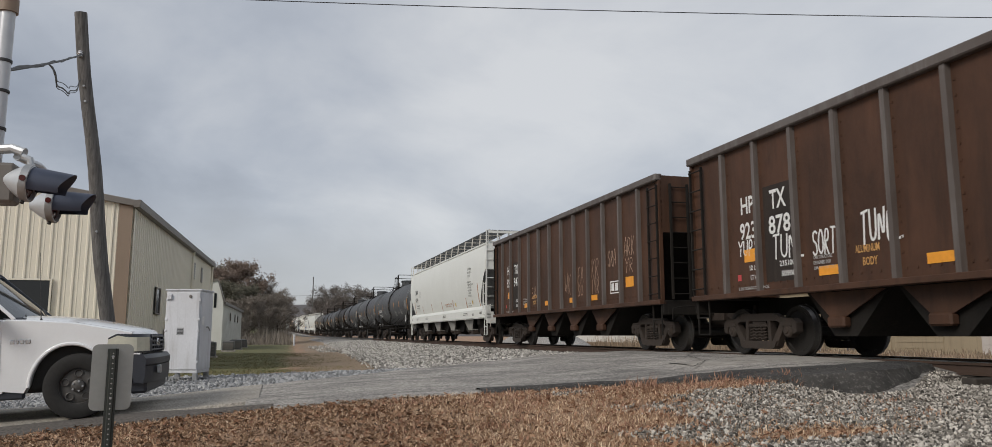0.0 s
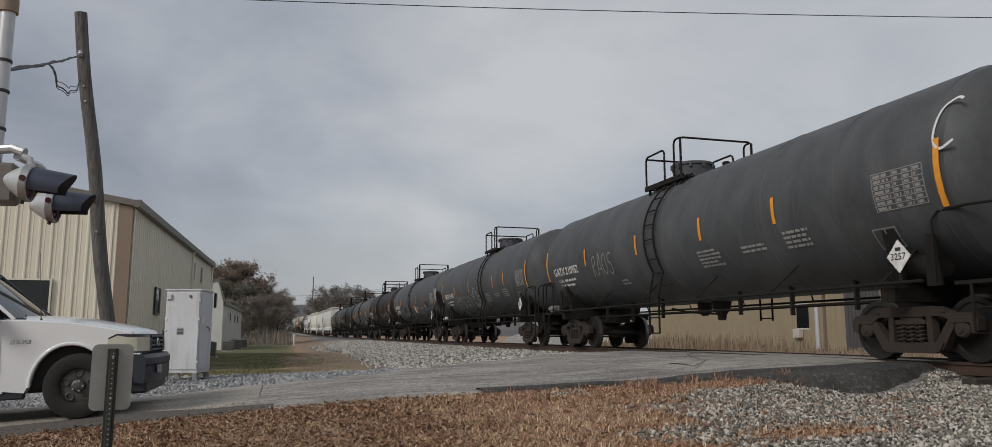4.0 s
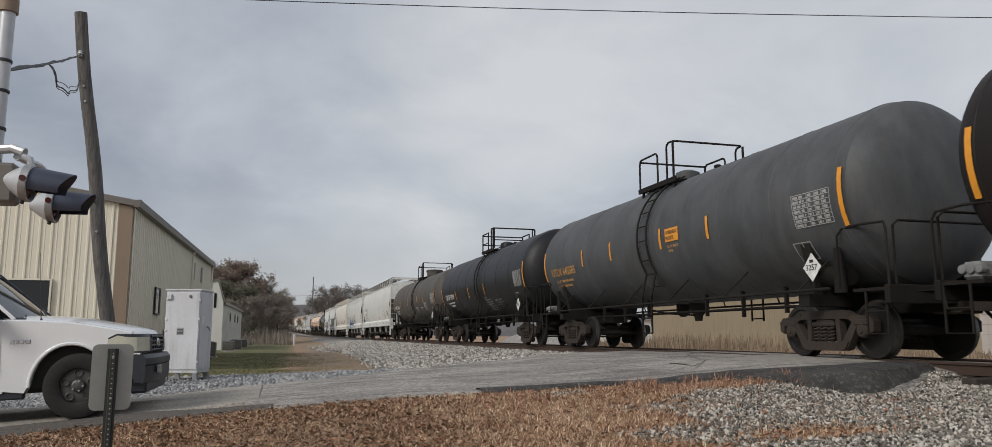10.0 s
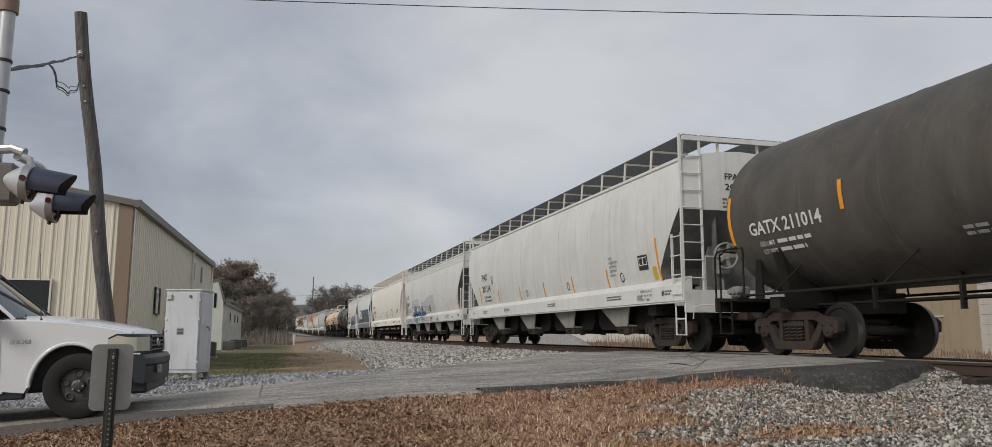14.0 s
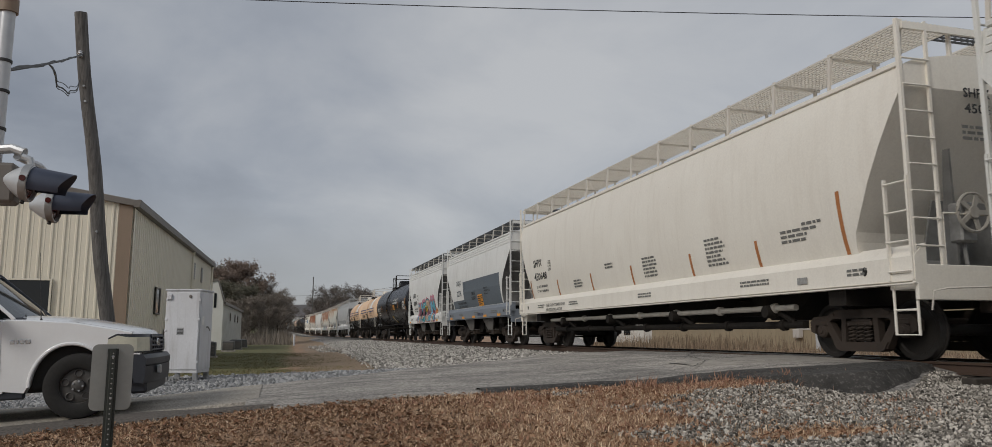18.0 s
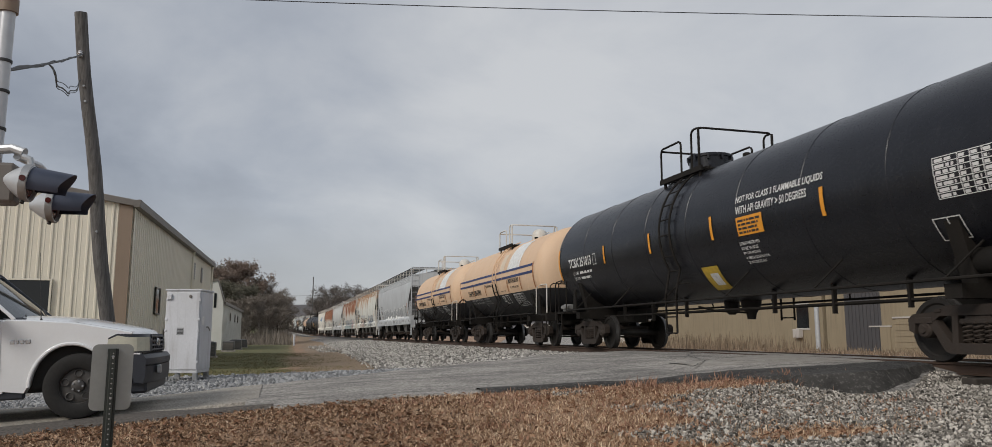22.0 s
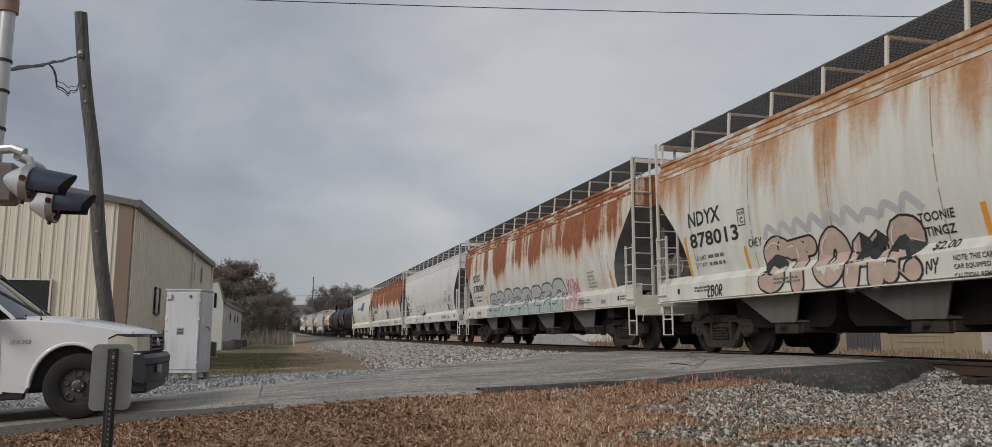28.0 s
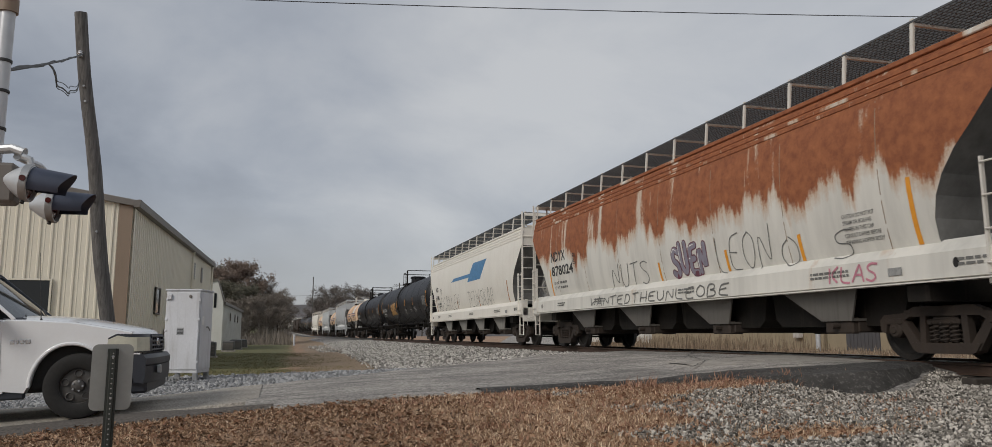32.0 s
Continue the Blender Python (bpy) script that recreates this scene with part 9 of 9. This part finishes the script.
part("badge", lathe(B(), [(0, 0.02), (0.05, 0.018), (0.06, 0.0)], 18, Matrix.Translation((0.925, (W0 + W1) / 2, 0.91)) @ AX @ Matrix.Diagonal((1, 1.9, 1, 1))), M["chrome"], g)
for s, y in ((-1, W0), (1, W1)):
    bm = B()
    secs = []
    for d, x0, x1 in ((-0.010, 0.42, 0.72), (0.02, 0.42, 0.80), (0.12, 0.5, 0.875), (0.30, 0.62, 0.915), (0.44, 0.7, 0.925)):
        yy = y - s * d if s > 0 else y + d
        secs.append([(x0, yy, 0.79), (x1, yy, 0.79), (x1 + 0.005, yy, 0.95), (x1 - 0.04, yy, 1.03), (x0 + 0.12, yy, 1.025), (x0 + 0.02, yy, 0.97)])
    loft(bm, secs)
    hl = part("lamp_housing", bm, M["plastic"], pk, "dark grey headlamp surround", 30)
    bm = B()
    secs = []
    for d, x0, x1 in ((-0.020, 0.46, 0.715), (0.01, 0.46, 0.805), (0.11, 0.55, 0.885), (0.29, 0.66, 0.925)):
        yy = y - s * d if s > 0 else y + d
        secs.append([(x0 - 0.04, yy, 0.815), (x1, yy, 0.805), (x1 - 0.005, yy, 0.985), (x0 + 0.10, yy, 1.005), (x0 - 0.02, yy, 0.95)])
    loft(bm, secs)
    part("headlamp", bm, M["lampglass"], hl, "hazy yellowed headlamp", 30)
# bumper wraps round the front
bm = B()
secs = []
for q in np.linspace(0, 1, 15):
    a = abs(2 * q - 1)
    x = 0.99 - 0.10 * a ** 4
    y = W0 - 0.02 + (W1 - W0 + 0.04) * q
    secs.append([(x, y, 0.36), (x + 0.03, y, 0.44), (x + 0.03, y, 0.56), (x, y, 0.60), (x + 0.04, y, 0.63), (x + 0.04, y, 0.71), (x, y, 0.76), (x - 0.12, y, 0.77), (x - 0.12, y, 0.38)])
loft(bm, secs)
bp = part("bumper", bm, M["plastic"], pk, "dark grey plastic front bumper", 30)
for s, y in ((-1, W0 - 0.018), (1, W1 + 0.018)):
    bm = B()
    slab(bm, [(0.92, 0.42), (0.92, 0.72), (0.80, 0.76), (0.46, 0.74), (0.50, 0.58), (0.58, 0.44)], y, y - s * 0.06, "y")
    part("bumper_side", bm, M["plastic"], bp)
part("air_dam", box(B(), (0.70, W0 + 0.1, 0.24), (0.92, W1 - 0.1, 0.40), 0.03), M["plastic"], pk)
part("tow_bracket", box(B(), (1.02, W0 + 0.3, 0.46), (1.07, W0 + 0.42, 0.56), 0.01), M["steel"], bp)
# cab: lower body, doors, pillars, glass
bm = B()
low = [(-0.80, 0.34), (-0.80, 1.17), (-2.75, 1.20), (-2.75, 0.34)]
secs = []
for d, k in ((0.0, 0.97), (0.03, 1.0), (0.3, 1.0)):
    secs.append([(x, W0 + d, 0.34 + (z - 0.34) * k) for x, z in low])
for d, k in ((0.3, 1.0), (0.03, 1.0), (0.0, 0.97)):
    secs.append([(x, W1 - d, 0.34 + (z - 0.34) * k) for x, z in low])
loft(bm, secs)
part("cab_body", bm, M["carwhite"], pk, "", 40)
part("floor_pan", box(B(), (-5.0, W0 + 0.15, 0.32), (0.8, W1 - 0.15, 0.52)), M["dark"], pk)
part("rocker", box(B(), (-2.7, W0 + 0.02, 0.26), (-0.56, W0 + 0.1, 0.36), 0.02), M["plastic"], pk)
for s, y in ((-1, W0), (1, W1)):
    d = part("door", box(B(), (-2.05, y + s * 0.008, 0.40), (-0.825, y - s * 0.05, 1.175), 0.012), M["carwhite"], pk)
    part("door_handle", box(B(), (-1.95, y + s * 0.03, 0.98), (-1.78, y, 1.03), 0.008), M["plastic"], d)
    part("side_trim", box(B(), (-2.04, y + s * 0.014, 0.60), (-0.83, y + s * 0.004, 0.615)), M["faint"], d)
    bm = B()
    loft(bm, [[(-1.02, y + s * (0.06 + q), 1.10 + 0.01), (-0.90, y + s * (0.06 + q), 1.11), (-0.90, y + s * (0.06 + q), 1.27), (-1.02, y + s * (0.06 + q), 1.28)] for q in (0.0, 0.2)])
    part("mirror", bm, M["plastic"], d)
bm = B()
roof = [(-1.42, 1.80), (-1.7, 1.87), (-2.5, 1.87), (-2.68, 1.82)]
slab(bm, roof + [(-2.66, 1.79), (-1.44, 1.775)], W0 + 0.22, W1 - 0.22, "y")
part("roof", bm, M["carwhite"], pk)
for s, y in ((-1, W0), (1, W1)):
    for pts, w in ((((-0.70, y + -s * 0.04, 1.17), (-1.05, y - s * 0.10, 1.47), (-1.45, y - s * 0.2, 1.82)), 0.022), (((-2.02, y - s * 0.04, 1.18), (-2.06, y - s * 0.2, 1.82)), 0.04), (((-2.72, y - s * 0.04, 1.18), (-2.62, y - s * 0.2, 1.82)), 0.06)):
        part("pillar", tube(B(), pts, w, 8), M["carwhite"] if s < 0 else M["plastic"], pk)
    bm = B()
    bm.faces.new([bm.verts.new(p) for p in ((-0.86, y - s * 0.05, 1.18), (-2.0, y - s * 0.05, 1.18), (-2.04, y - s * 0.195, 1.80), (-1.46, y - s * 0.195, 1.80))])
    part("side_window", bm, M["carglass"], pk, "", 0)
bm = B()
prev = None
for k in range(9):
    q = k / 8
    y = W0 + 0.06 + (W1 - W0 - 0.12) * q
    yt = W0 + 0.22 + (W1 - W0 - 0.44) * q
    c = 0.10 * (1 - (2 * q - 1) ** 2)
    cur = [bm.verts.new((-0.70 + c, y, 1.18)), bm.verts.new((-1.10 + c, (y + yt) / 2, 1.51)), bm.verts.new((-1.44 + c * 0.6, yt, 1.80))]
    if prev:
        for a in (0, 1):
            bm.faces.new((prev[a], cur[a], cur[a + 1], prev[a + 1]))
    prev = cur
part("windshield", bm, M["carglass"], pk)
part("cowl", box(B(), (-0.86, W0 + 0.06, 1.14), (-0.60, W1 - 0.06, 1.195), 0.02), M["plastic"], pk)
for a, b in (((-0.66, 0.3, 1.20), (-0.86, 0.85, 1.335)), ((-0.60, 1.0, 1.21), (-0.80, 1.5, 1.34))):
    part("wiper", tube(B(), [a, b], 0.012, 5), M["ink"], pk)
part("antenna", tube(B(), [(-0.42, W0 + 0.13, 1.13), (-0.45, W0 + 0.13, 1.95)], 0.006, 5, 0.003), M["ink"], pk)
part("antenna_base", lathe(B(), [(0.028, 0), (0.022, 0.03), (0.008, 0.05)], 10, Matrix.Translation((-0.42, W0 + 0.13, 1.125))), M["ink"], pk)
for x, w in ((-0.73, 0.05), (-0.655, 0.025), (-0.62, 0.05), (-0.555, 0.06)):
    part("fender_emblem", box(B(), (x, W0 - 0.008, 0.89), (x + w, W0 + 0.004, 0.935), 0.004), M["chrome"], pk, "small chrome fender emblem bar")
# load bed
bm = B()
secs = []
bed = [(-2.80, 0.42), (-2.80, 1.18), (-4.95, 1.18), (-4.95, 0.5)] + arch(-3.53, 0.47, 12)[::-1][:0]
for y in (W0, W0 + 0.08):
    secs.append([(x, y, z) for x, z in bed])
loft(bm, secs)
part("bed_side", bm, M["carwhite"], pk)
part("bed_side", slab(B(), bed, W1 - 0.08, W1, "y"), M["carwhite"], pk)
part("bed_floor", box(B(), (-4.9, W0 + 0.08, 0.6), (-2.85, W1 - 0.08, 0.68)), M["plastic"], pk)
part("tailgate", box(B(), (-4.98, W0 + 0.08, 0.6), (-4.9, W1 - 0.08, 1.18), 0.01), M["carwhite"], pk)


def road_wheel(x, y, s):
    w = part("wheel", lathe(B(), [(0.20, -0.10), (0.225, -0.115), (0.33, -0.12), (0.362, -0.10), (0.372, -0.05), (0.372, 0.05), (0.362, 0.10), (0.33, 0.12), (0.225, 0.115), (0.20, 0.10)], 36, Matrix.Rotation(radians(90), 4, "X")), M["tyre"], pk)
    w.matrix_basis = pose(x, y, 0.388) @ Matrix.Scale(1.04, 4)
    bm = B()
    m = Matrix.Translation((0, s * 0.0, 0)) @ Matrix.Rotation(radians(90 * -s), 4, "X")
    lathe(bm, [(0.225, 0.09), (0.215, 0.105), (0.205, 0.09), (0.195, 0.05), (0.12, 0.07), (0.07, 0.055), (0.0, 0.05)], 30, m)
    for k in range(5):
        a = 2 * math.pi * k / 5 + 0.3
        lathe(bm, [(0.045, 0.062), (0.05, 0.074), (0.04, 0.078), (0.032, 0.07), (0.03, 0.05)], 14, m @ Matrix.Translation((0.145 * math.cos(a), 0.145 * math.sin(a), 0)))
    lathe(bm, [(0.075, 0.05), (0.07, 0.1), (0.045, 0.115), (0, 0.118)], 18, m)
    part("rim", bm, M["alloy"], w, "dirty five-spoke alloy rim")
    for k in range(5):
        a = 2 * math.pi * k / 5
        part("lug_nut", tube(B(), [m @ Vector((0.055 * math.cos(a), 0.055 * math.sin(a), 0.10)), m @ Vector((0.055 * math.cos(a), 0.055 * math.sin(a), 0.125))], 0.012, 6), M["steel"], w)


for x in (0.0, -3.53):
    road_wheel(x + 0.06, W0 + 0.09, -1)
    road_wheel(x, W1 - 0.13, 1)


def squeeze_nose():
    """Short front overhang: pull everything ahead of the axle back a little."""
    for o in pk.children_recursive:
        if o.type == "MESH" and not (o.name.startswith("wheel") and not o.name.startswith("wheel_well")) and o.parent.name[:5] != "wheel":
            for v in o.data.vertices:
                v.co.x = v.co.x * 0.87 if v.co.x > 0 else v.co.x * 0.92
                v.co.z *= 1.03 if v.co.x < -0.3 else 1.03 - 0.085 * smooth(-0.3, 0.75, v.co.x) * (1 if v.co.z > 0.6 else 0)


squeeze_nose()


# ---- beyond the track ----
M["tanwall"] = paint("tan_stucco", (0.33, 0.275, 0.185), (0.16, 0.12, 0.08), 0.7, 0.5, 0.8)
M["darkwall"] = paint("dark_grey_sheeting", (0.085, 0.083, 0.088), (0.05, 0.05, 0.05), 0.5, 0.3, 0.7)
M["blockwall"] = paint("whitewashed_block", (0.52, 0.50, 0.47), (0.3, 0.2, 0.15), 0.6, 0.4, 0.85)
depot = thing("tan_depot", "low tan industrial building with a roll door", "building", m=pose(40, 0, -0.1) @ Matrix.Diagonal((1, 1, 1.4, 1)))
for a, b, mt in ((47.6, 49.6, "tanwall"), (44.05, 47.6, "darkwall"), (43.0, 44.05, "tanwall"), (38.6, 43.0, "tanwall"), (36.3, 38.6, "tanwall"), (28, 36.3, "blockwall"), (50.0, 78, "tanwall")):
    part("wall", box(B(), (0, a, 0), (0.3, b, 3.2)), M[mt], depot)
part("roof", box(B(), (-0.25, 28, 3.2), (14, 78, 3.42)), M["roofing"], depot)
part("back_wall", box(B(), (13.6, 28.2, 0), (13.9, 77.8, 3.2)), M["tanwall"], depot)
d = part("roll_door", box(B(), (-0.04, 39.0, 0), (-0.002, 42.8, 1.6)), M["tanwall"], depot)
for k in range(5):
    part("door_rib", box(B(), (-0.07, 39.0, 0.2 + 0.28 * k), (-0.04, 42.8, 0.225 + 0.28 * k)), M["tanwall"], d)
part("door_head", box(B(), (-0.10, 38.8, 1.6), (-0.003, 43.0, 1.68)), M["blockwall"], depot)
part("man_door", box(B(), (-0.05, 43.3, 0), (-0.002, 44.2, 1.2)), M["tanwall"], depot)
part("door_frame", box(B(), (-0.08, 43.15, 1.2), (-0.003, 45.2, 1.27)), M["blockwall"], depot)
for k in range(9):
    part("sheet_rib", box(B(), (-0.04, 44.3 + 0.36 * k, 0), (-0.002, 44.36 + 0.36 * k, 3.2)), M["darkwall"], depot)
for zz in range(7):
    part("block_course", box(B(), (-0.012, 28, 0.42 * zz + 0.4), (-0.002, 36.2, 0.42 * zz + 0.41)), M["gutter"], depot)
pw = part("side_window", box(B(), (-0.05, 51.6, 1.2), (-0.002, 53.0, 2.5)), M["glass"], depot)
part("window_frame", box(B(), (-0.07, 51.5, 2.5), (-0.003, 53.1, 2.6)), M["blockwall"], pw)
part("window_frame", box(B(), (-0.07, 51.5, 1.1), (-0.003, 53.1, 1.2)), M["blockwall"], pw)
part("window_unit", box(B(), (-0.45, 52.3, 0.65), (-0.05, 53.1, 1.15), 0.03), M["blockwall"], pw)
pl = thing("steel_post", "pale steel post beyond the track", "post", m=pose(36, 45.6, -0.1))
part("shaft", tube(B(), [(0, 0, 0), (0, 0, 3.0)], 0.16, 12), M["silver"], pl)
part("cap", lathe(B(), [(0.17, 3.0), (0.17, 3.05), (0, 3.1)], 12), M["silver"], pl)
# stone heap
bm = B()
prev = None
rows_ = []
for j in range(22):
    row = []
    for i in range(30):
        u, v = i / 29 * 2 - 1, j / 21 * 2 - 1
        h = max(0.0, 1 - (u * u + v * v)) ** 0.8 * (1.55 + 0.35 * noise.noise((u * 3, v * 3, 1))) + 0.06 * noise.noise((u * 15, v * 15, 4))
        row.append(bm.verts.new((21.5 + 3.2 * v, 62 + 9 * u, -0.15 + h)))
    rows_.append(row)
for a, b in zip(rows_, rows_[1:]):
    for k in range(29):
        bm.faces.new((a[k], a[k + 1], b[k + 1], b[k]))
tagged(part("stone_heap", bm, M["ballast"], None, "", 180), "heap of grey crushed stone beyond the track", "stone heap", "", "stuff")
white = thing("white_building", "low white building far beyond the track", "building", m=pose(46, 118, 0))
part("wall", box(B(), (0, -26, 0), (10, 26, 2.9)), M["shedwhite"], white)
part("roof", box(B(), (-0.3, -26.3, 2.9), (10.3, 26.3, 3.15)), M["roofing"], white)
for k in range(6):
    part("window", box(B(), (-0.03, -22 + 8 * k, 1.0), (-0.001, -20 + 8 * k, 2.2)), M["glass"], white)

# ---- overhead line ----
line = thing("overhead_wire", "thin dark overhead wire", "wire")
part("wire", tube(B(), sag(Vector((-3.967, 24.747, 11.509)), Vector((23.622, 17.052, 10.825)), 0.12, 24), 0.014, 5), M["ink"], line)


# ---- distant line poles ----
def line_pole(x, y, z, h, arms=1):
    p = thing("line_pole", "distant dark timber line pole", "pole", "poles of the far line", m=pose(x, y, z))
    part("shaft", tube(B(), [(0, 0, -0.5), (0, 0, h)], 0.2, 8, 0.13), M["poletimber"], p)
    for k in range(arms):
        part("cross_arm", box(B(), (-1.3, -0.06, h - 0.6 - k * 0.9), (1.3, 0.06, h - 0.48 - k * 0.9)), M["poletimber"], p)
        for s in (-1.2, -0.6, 0.6, 1.2):
            part("insulator", lathe(B(), [(0.06, 0), (0.08, 0.08), (0.03, 0.2)], 8, Matrix.Translation((s, 0, h - 0.48 - k * 0.9))), M["gutter"], p)


line_pole(-1.6, 175, 0.3, 11.5, 0)
line_pole(9.5, 225, 0.9, 16.5, 0)
line_pole(27, 178, 0.0, 13.0, 2)
wires = thing("far_wires", "thin wires between the far poles", "wire")
part("wire", tube(B(), sag(Vector((-1.6, 175, 9.5)), Vector((27, 178, 12.3)), 0.8, 14), 0.025, 4), M["ink"], wires)
post = thing("switch_post", "small white marker post by the siding", "post", m=pose(1.7, 79, 0.1))
part("shaft", tube(B(), [(0, 0, -0.1), (0, 0, 1.0)], 0.10, 8), M["casewhite"], post)

# ---- trees: tapered trunks, limbs, twigs and leaf clumps ----
M["bark"] = plain("grey_brown_bark", (0.075, 0.06, 0.048), 0.95, 0, 0.4, 6.0, 0.6)
M["rustleaf"] = island("russet_leaves", (0.17, 0.125, 0.10), (0.25, 0.19, 0.155), (0.34, 0.26, 0.21))
M["olive"] = island("dull_green_leaves", (0.105, 0.102, 0.076), (0.16, 0.152, 0.112), (0.22, 0.205, 0.152))
M["fartwig"] = island("far_grey_twigs", (0.13, 0.115, 0.105), (0.19, 0.17, 0.155), (0.25, 0.225, 0.205))
M["greytwig"] = island("bare_grey_twigs", (0.17, 0.145, 0.12), (0.25, 0.215, 0.18), (0.33, 0.285, 0.245))


def tree(x, y, h, seed, leaf, dense, spread=0.42, name="tree", label="bare winter tree with russet leaves still in its crown", z0=None, lowest=0.22):
    rnd = random.Random(seed)
    rs2 = np.random.RandomState(seed)
    base = thing(name, label, "tree", "trees along the track", m=pose(x, y, ground_z(x, y) if z0 is None else z0))
    lean = Vector((rnd.uniform(-0.05, 0.05), rnd.uniform(-0.05, 0.05), 1))
    bm = B()
    top = [lean * (h * 0.82 * k / 6) + Vector((rnd.uniform(-0.1, 0.1), rnd.uniform(-0.1, 0.1), 0)) * (k / 6) for k in range(7)]
    tube(bm, top, h * 0.02, 8, h * 0.005)
    part("trunk", bm, M["bark"], base)
    bm = B()
    tips = []
    for i in range(26):
        t = lowest + (0.93 - lowest) * i / 25
        k = t / 0.82 * 6
        j = min(5, int(k))
        p = top[j] + (top[j + 1] - top[j]) * min(1, k - j)
        a = i * 2.4 + rnd.uniform(-0.4, 0.4)
        ln = h * spread * (1.0 - 0.75 * t) * rnd.uniform(0.75, 1.25)
        pts = [p]
        d = Vector((math.cos(a), math.sin(a), rnd.uniform(0.35, 0.9)))
        for q in range(4):
            pts.append(pts[-1] + d * ln / 4)
            d = d + Vector((rnd.uniform(-0.3, 0.3), rnd.uniform(-0.3, 0.3), rnd.uniform(-0.05, 0.3)))
        tube(bm, pts, h * 0.006 * (1.2 - t), 5, 0.012)
        for q in (2, 3, 4):
            for _ in range(3):
                e = pts[q] + Vector((rnd.uniform(-1, 1), rnd.uniform(-1, 1), rnd.uniform(0.0, 1.1))) * h * 0.075
                tube(bm, [pts[q], (pts[q] + e) / 2 + Vector((0, 0, 0.1)), e], 0.022, 3, 0.008)
                tips.append(e)
                tips.append((pts[q] + e) / 2)
        tips += pts[2:]
    part("limbs", bm, M["bark"], base)
    # leaf and twig clumps at the tips
    vs, fs = [], []
    n = int(len(tips) * dense)
    for i in range(n):
        c = np.array(tips[rs2.randint(len(tips))]) + rs2.normal(0, h * 0.022, 3)
        for _ in range(5):
            o = c + rs2.normal(0, h * 0.014, 3)
            u, w = rs2.normal(0, 1, 3), rs2.normal(0, 1, 3)
            if leaf != "rustleaf" and leaf != "olive":
                u = u / np.linalg.norm(u) * h * 0.035
                w = w / np.linalg.norm(w) * (0.014 if y < 200 else 0.035)
            else:
                u = u / np.linalg.norm(u) * h * 0.011
                w = w / np.linalg.norm(w) * h * 0.008
            b = len(vs)
            vs += [o - u, o + w, o + u, o - w]
            fs.append((b, b + 1, b + 2, b + 3))
    me = bpy.data.meshes.new("crown")
    me.from_pydata([tuple(v) for v in vs], [], fs)
    me.materials.append(M[leaf])
    again("crown", me, base)
    return base


# left of the track, beyond the sheds
for i, (x, y, h, leaf, dense, lab) in enumerate((
        (-7.2, 104, 9.6, "rustleaf", 5.0, 0), (-4.6, 108, 10.6, "rustleaf", 5.5, 0), (-9.5, 112, 10.2, "olive", 5, 1), (-5.8, 96, 7.4, "olive", 6.5, 1),
        (-3.4, 101, 7.0, "olive", 5.5, 1), (-2.0, 112, 8.4, "greytwig", 4.0, 2), (-0.6, 118, 7.6, "greytwig", 4.0, 2), (-3.0, 94, 5.4, "greytwig", 4.5, 2),
        (-1.3, 98, 5.6, "greytwig", 4.5, 2), (0.2, 108, 6.2, "greytwig", 4.0, 2), (0.9, 122, 6.8, "greytwig", 4.0, 2), (-4.9, 90, 4.8, "greytwig", 5, 2), (-12, 118, 11, "rustleaf", 4, 0), (0.4, 140, 7.5, "greytwig", 4, 2))):
    tree(x, y, h, 40 + i, leaf, dense, 0.42, "tree", ("winter tree with russet leaves still in its crown", "dull green scrubby tree by the track", "bare grey-brown tree with fine twigs")[lab], lowest=0.08 if lab else 0.18)
# right of the track, far
for i, (x, y, h) in enumerate(((13.5, 285, 13.0), (18.0, 280, 17.0), (22.5, 290, 18.0), (27, 285, 17.0), (32, 290, 16.5), (37, 280, 13.5), (15.5, 305, 13.5), (20, 300, 15), (25, 310, 16), (30, 305, 14), (44, 290, 12), (52, 285, 11))):
    tree(x, y, h, 90 + i, "fartwig", 2.8, 0.5, "tree", "bare grey winter tree far beyond the track", z0=0.5, lowest=0.1)
# low brush at the wood's foot
spots = []
while len(spots) < 5200:
    x, y = rs.uniform(-11, 1.8), rs.uniform(84, 128)
    if x < 1.6 - 0.0 * y:
        spots.append(Matrix.LocRotScale((x, y, 0), Euler((rs.uniform(-0.5, 0.5), rs.uniform(-0.5, 0.5), rs.uniform(0, 6.3))), (1.6, 1, rs.uniform(0.8, 3.2))))
scatter("brushwood", "tangled brown winter brush under the trees", "brush", M["greytwig"], spots, blade_forms(16, 1.0, 0.02, 0.35))
# wooded hill behind everything; distance haze is put into its base colour
M["hill"] = plain("far_winter_woods", (0.13, 0.122, 0.122), 0.95, 0, 0.35, 0.06, 0.0)
bm = B()
prev = None
for k in range(121):
    x = -420 + 7.5 * k
    h = 24.0 + 5 * noise.noise((x * 0.008, 0, 3)) + 1.2 * noise.noise((x * 0.06, 0, 5)) + 0.5 * noise.noise((x * 0.3, 0, 6)) - 0.012 * abs(x - 10)
    cur = [bm.verts.new((x, 560, -3)), bm.verts.new((x, 590, h * 0.55)), bm.verts.new((x, 640, h)), bm.verts.new((x, 760, h * 0.6))]
    if prev:
        for q in range(3):
            bm.faces.new((prev[q], cur[q], cur[q + 1], prev[q + 1]))
    prev = cur
tagged(part("wooded_hill", bm, M["hill"], None, "", 180), "low wooded hill on the horizon", "hill", "", "structure")
motions()
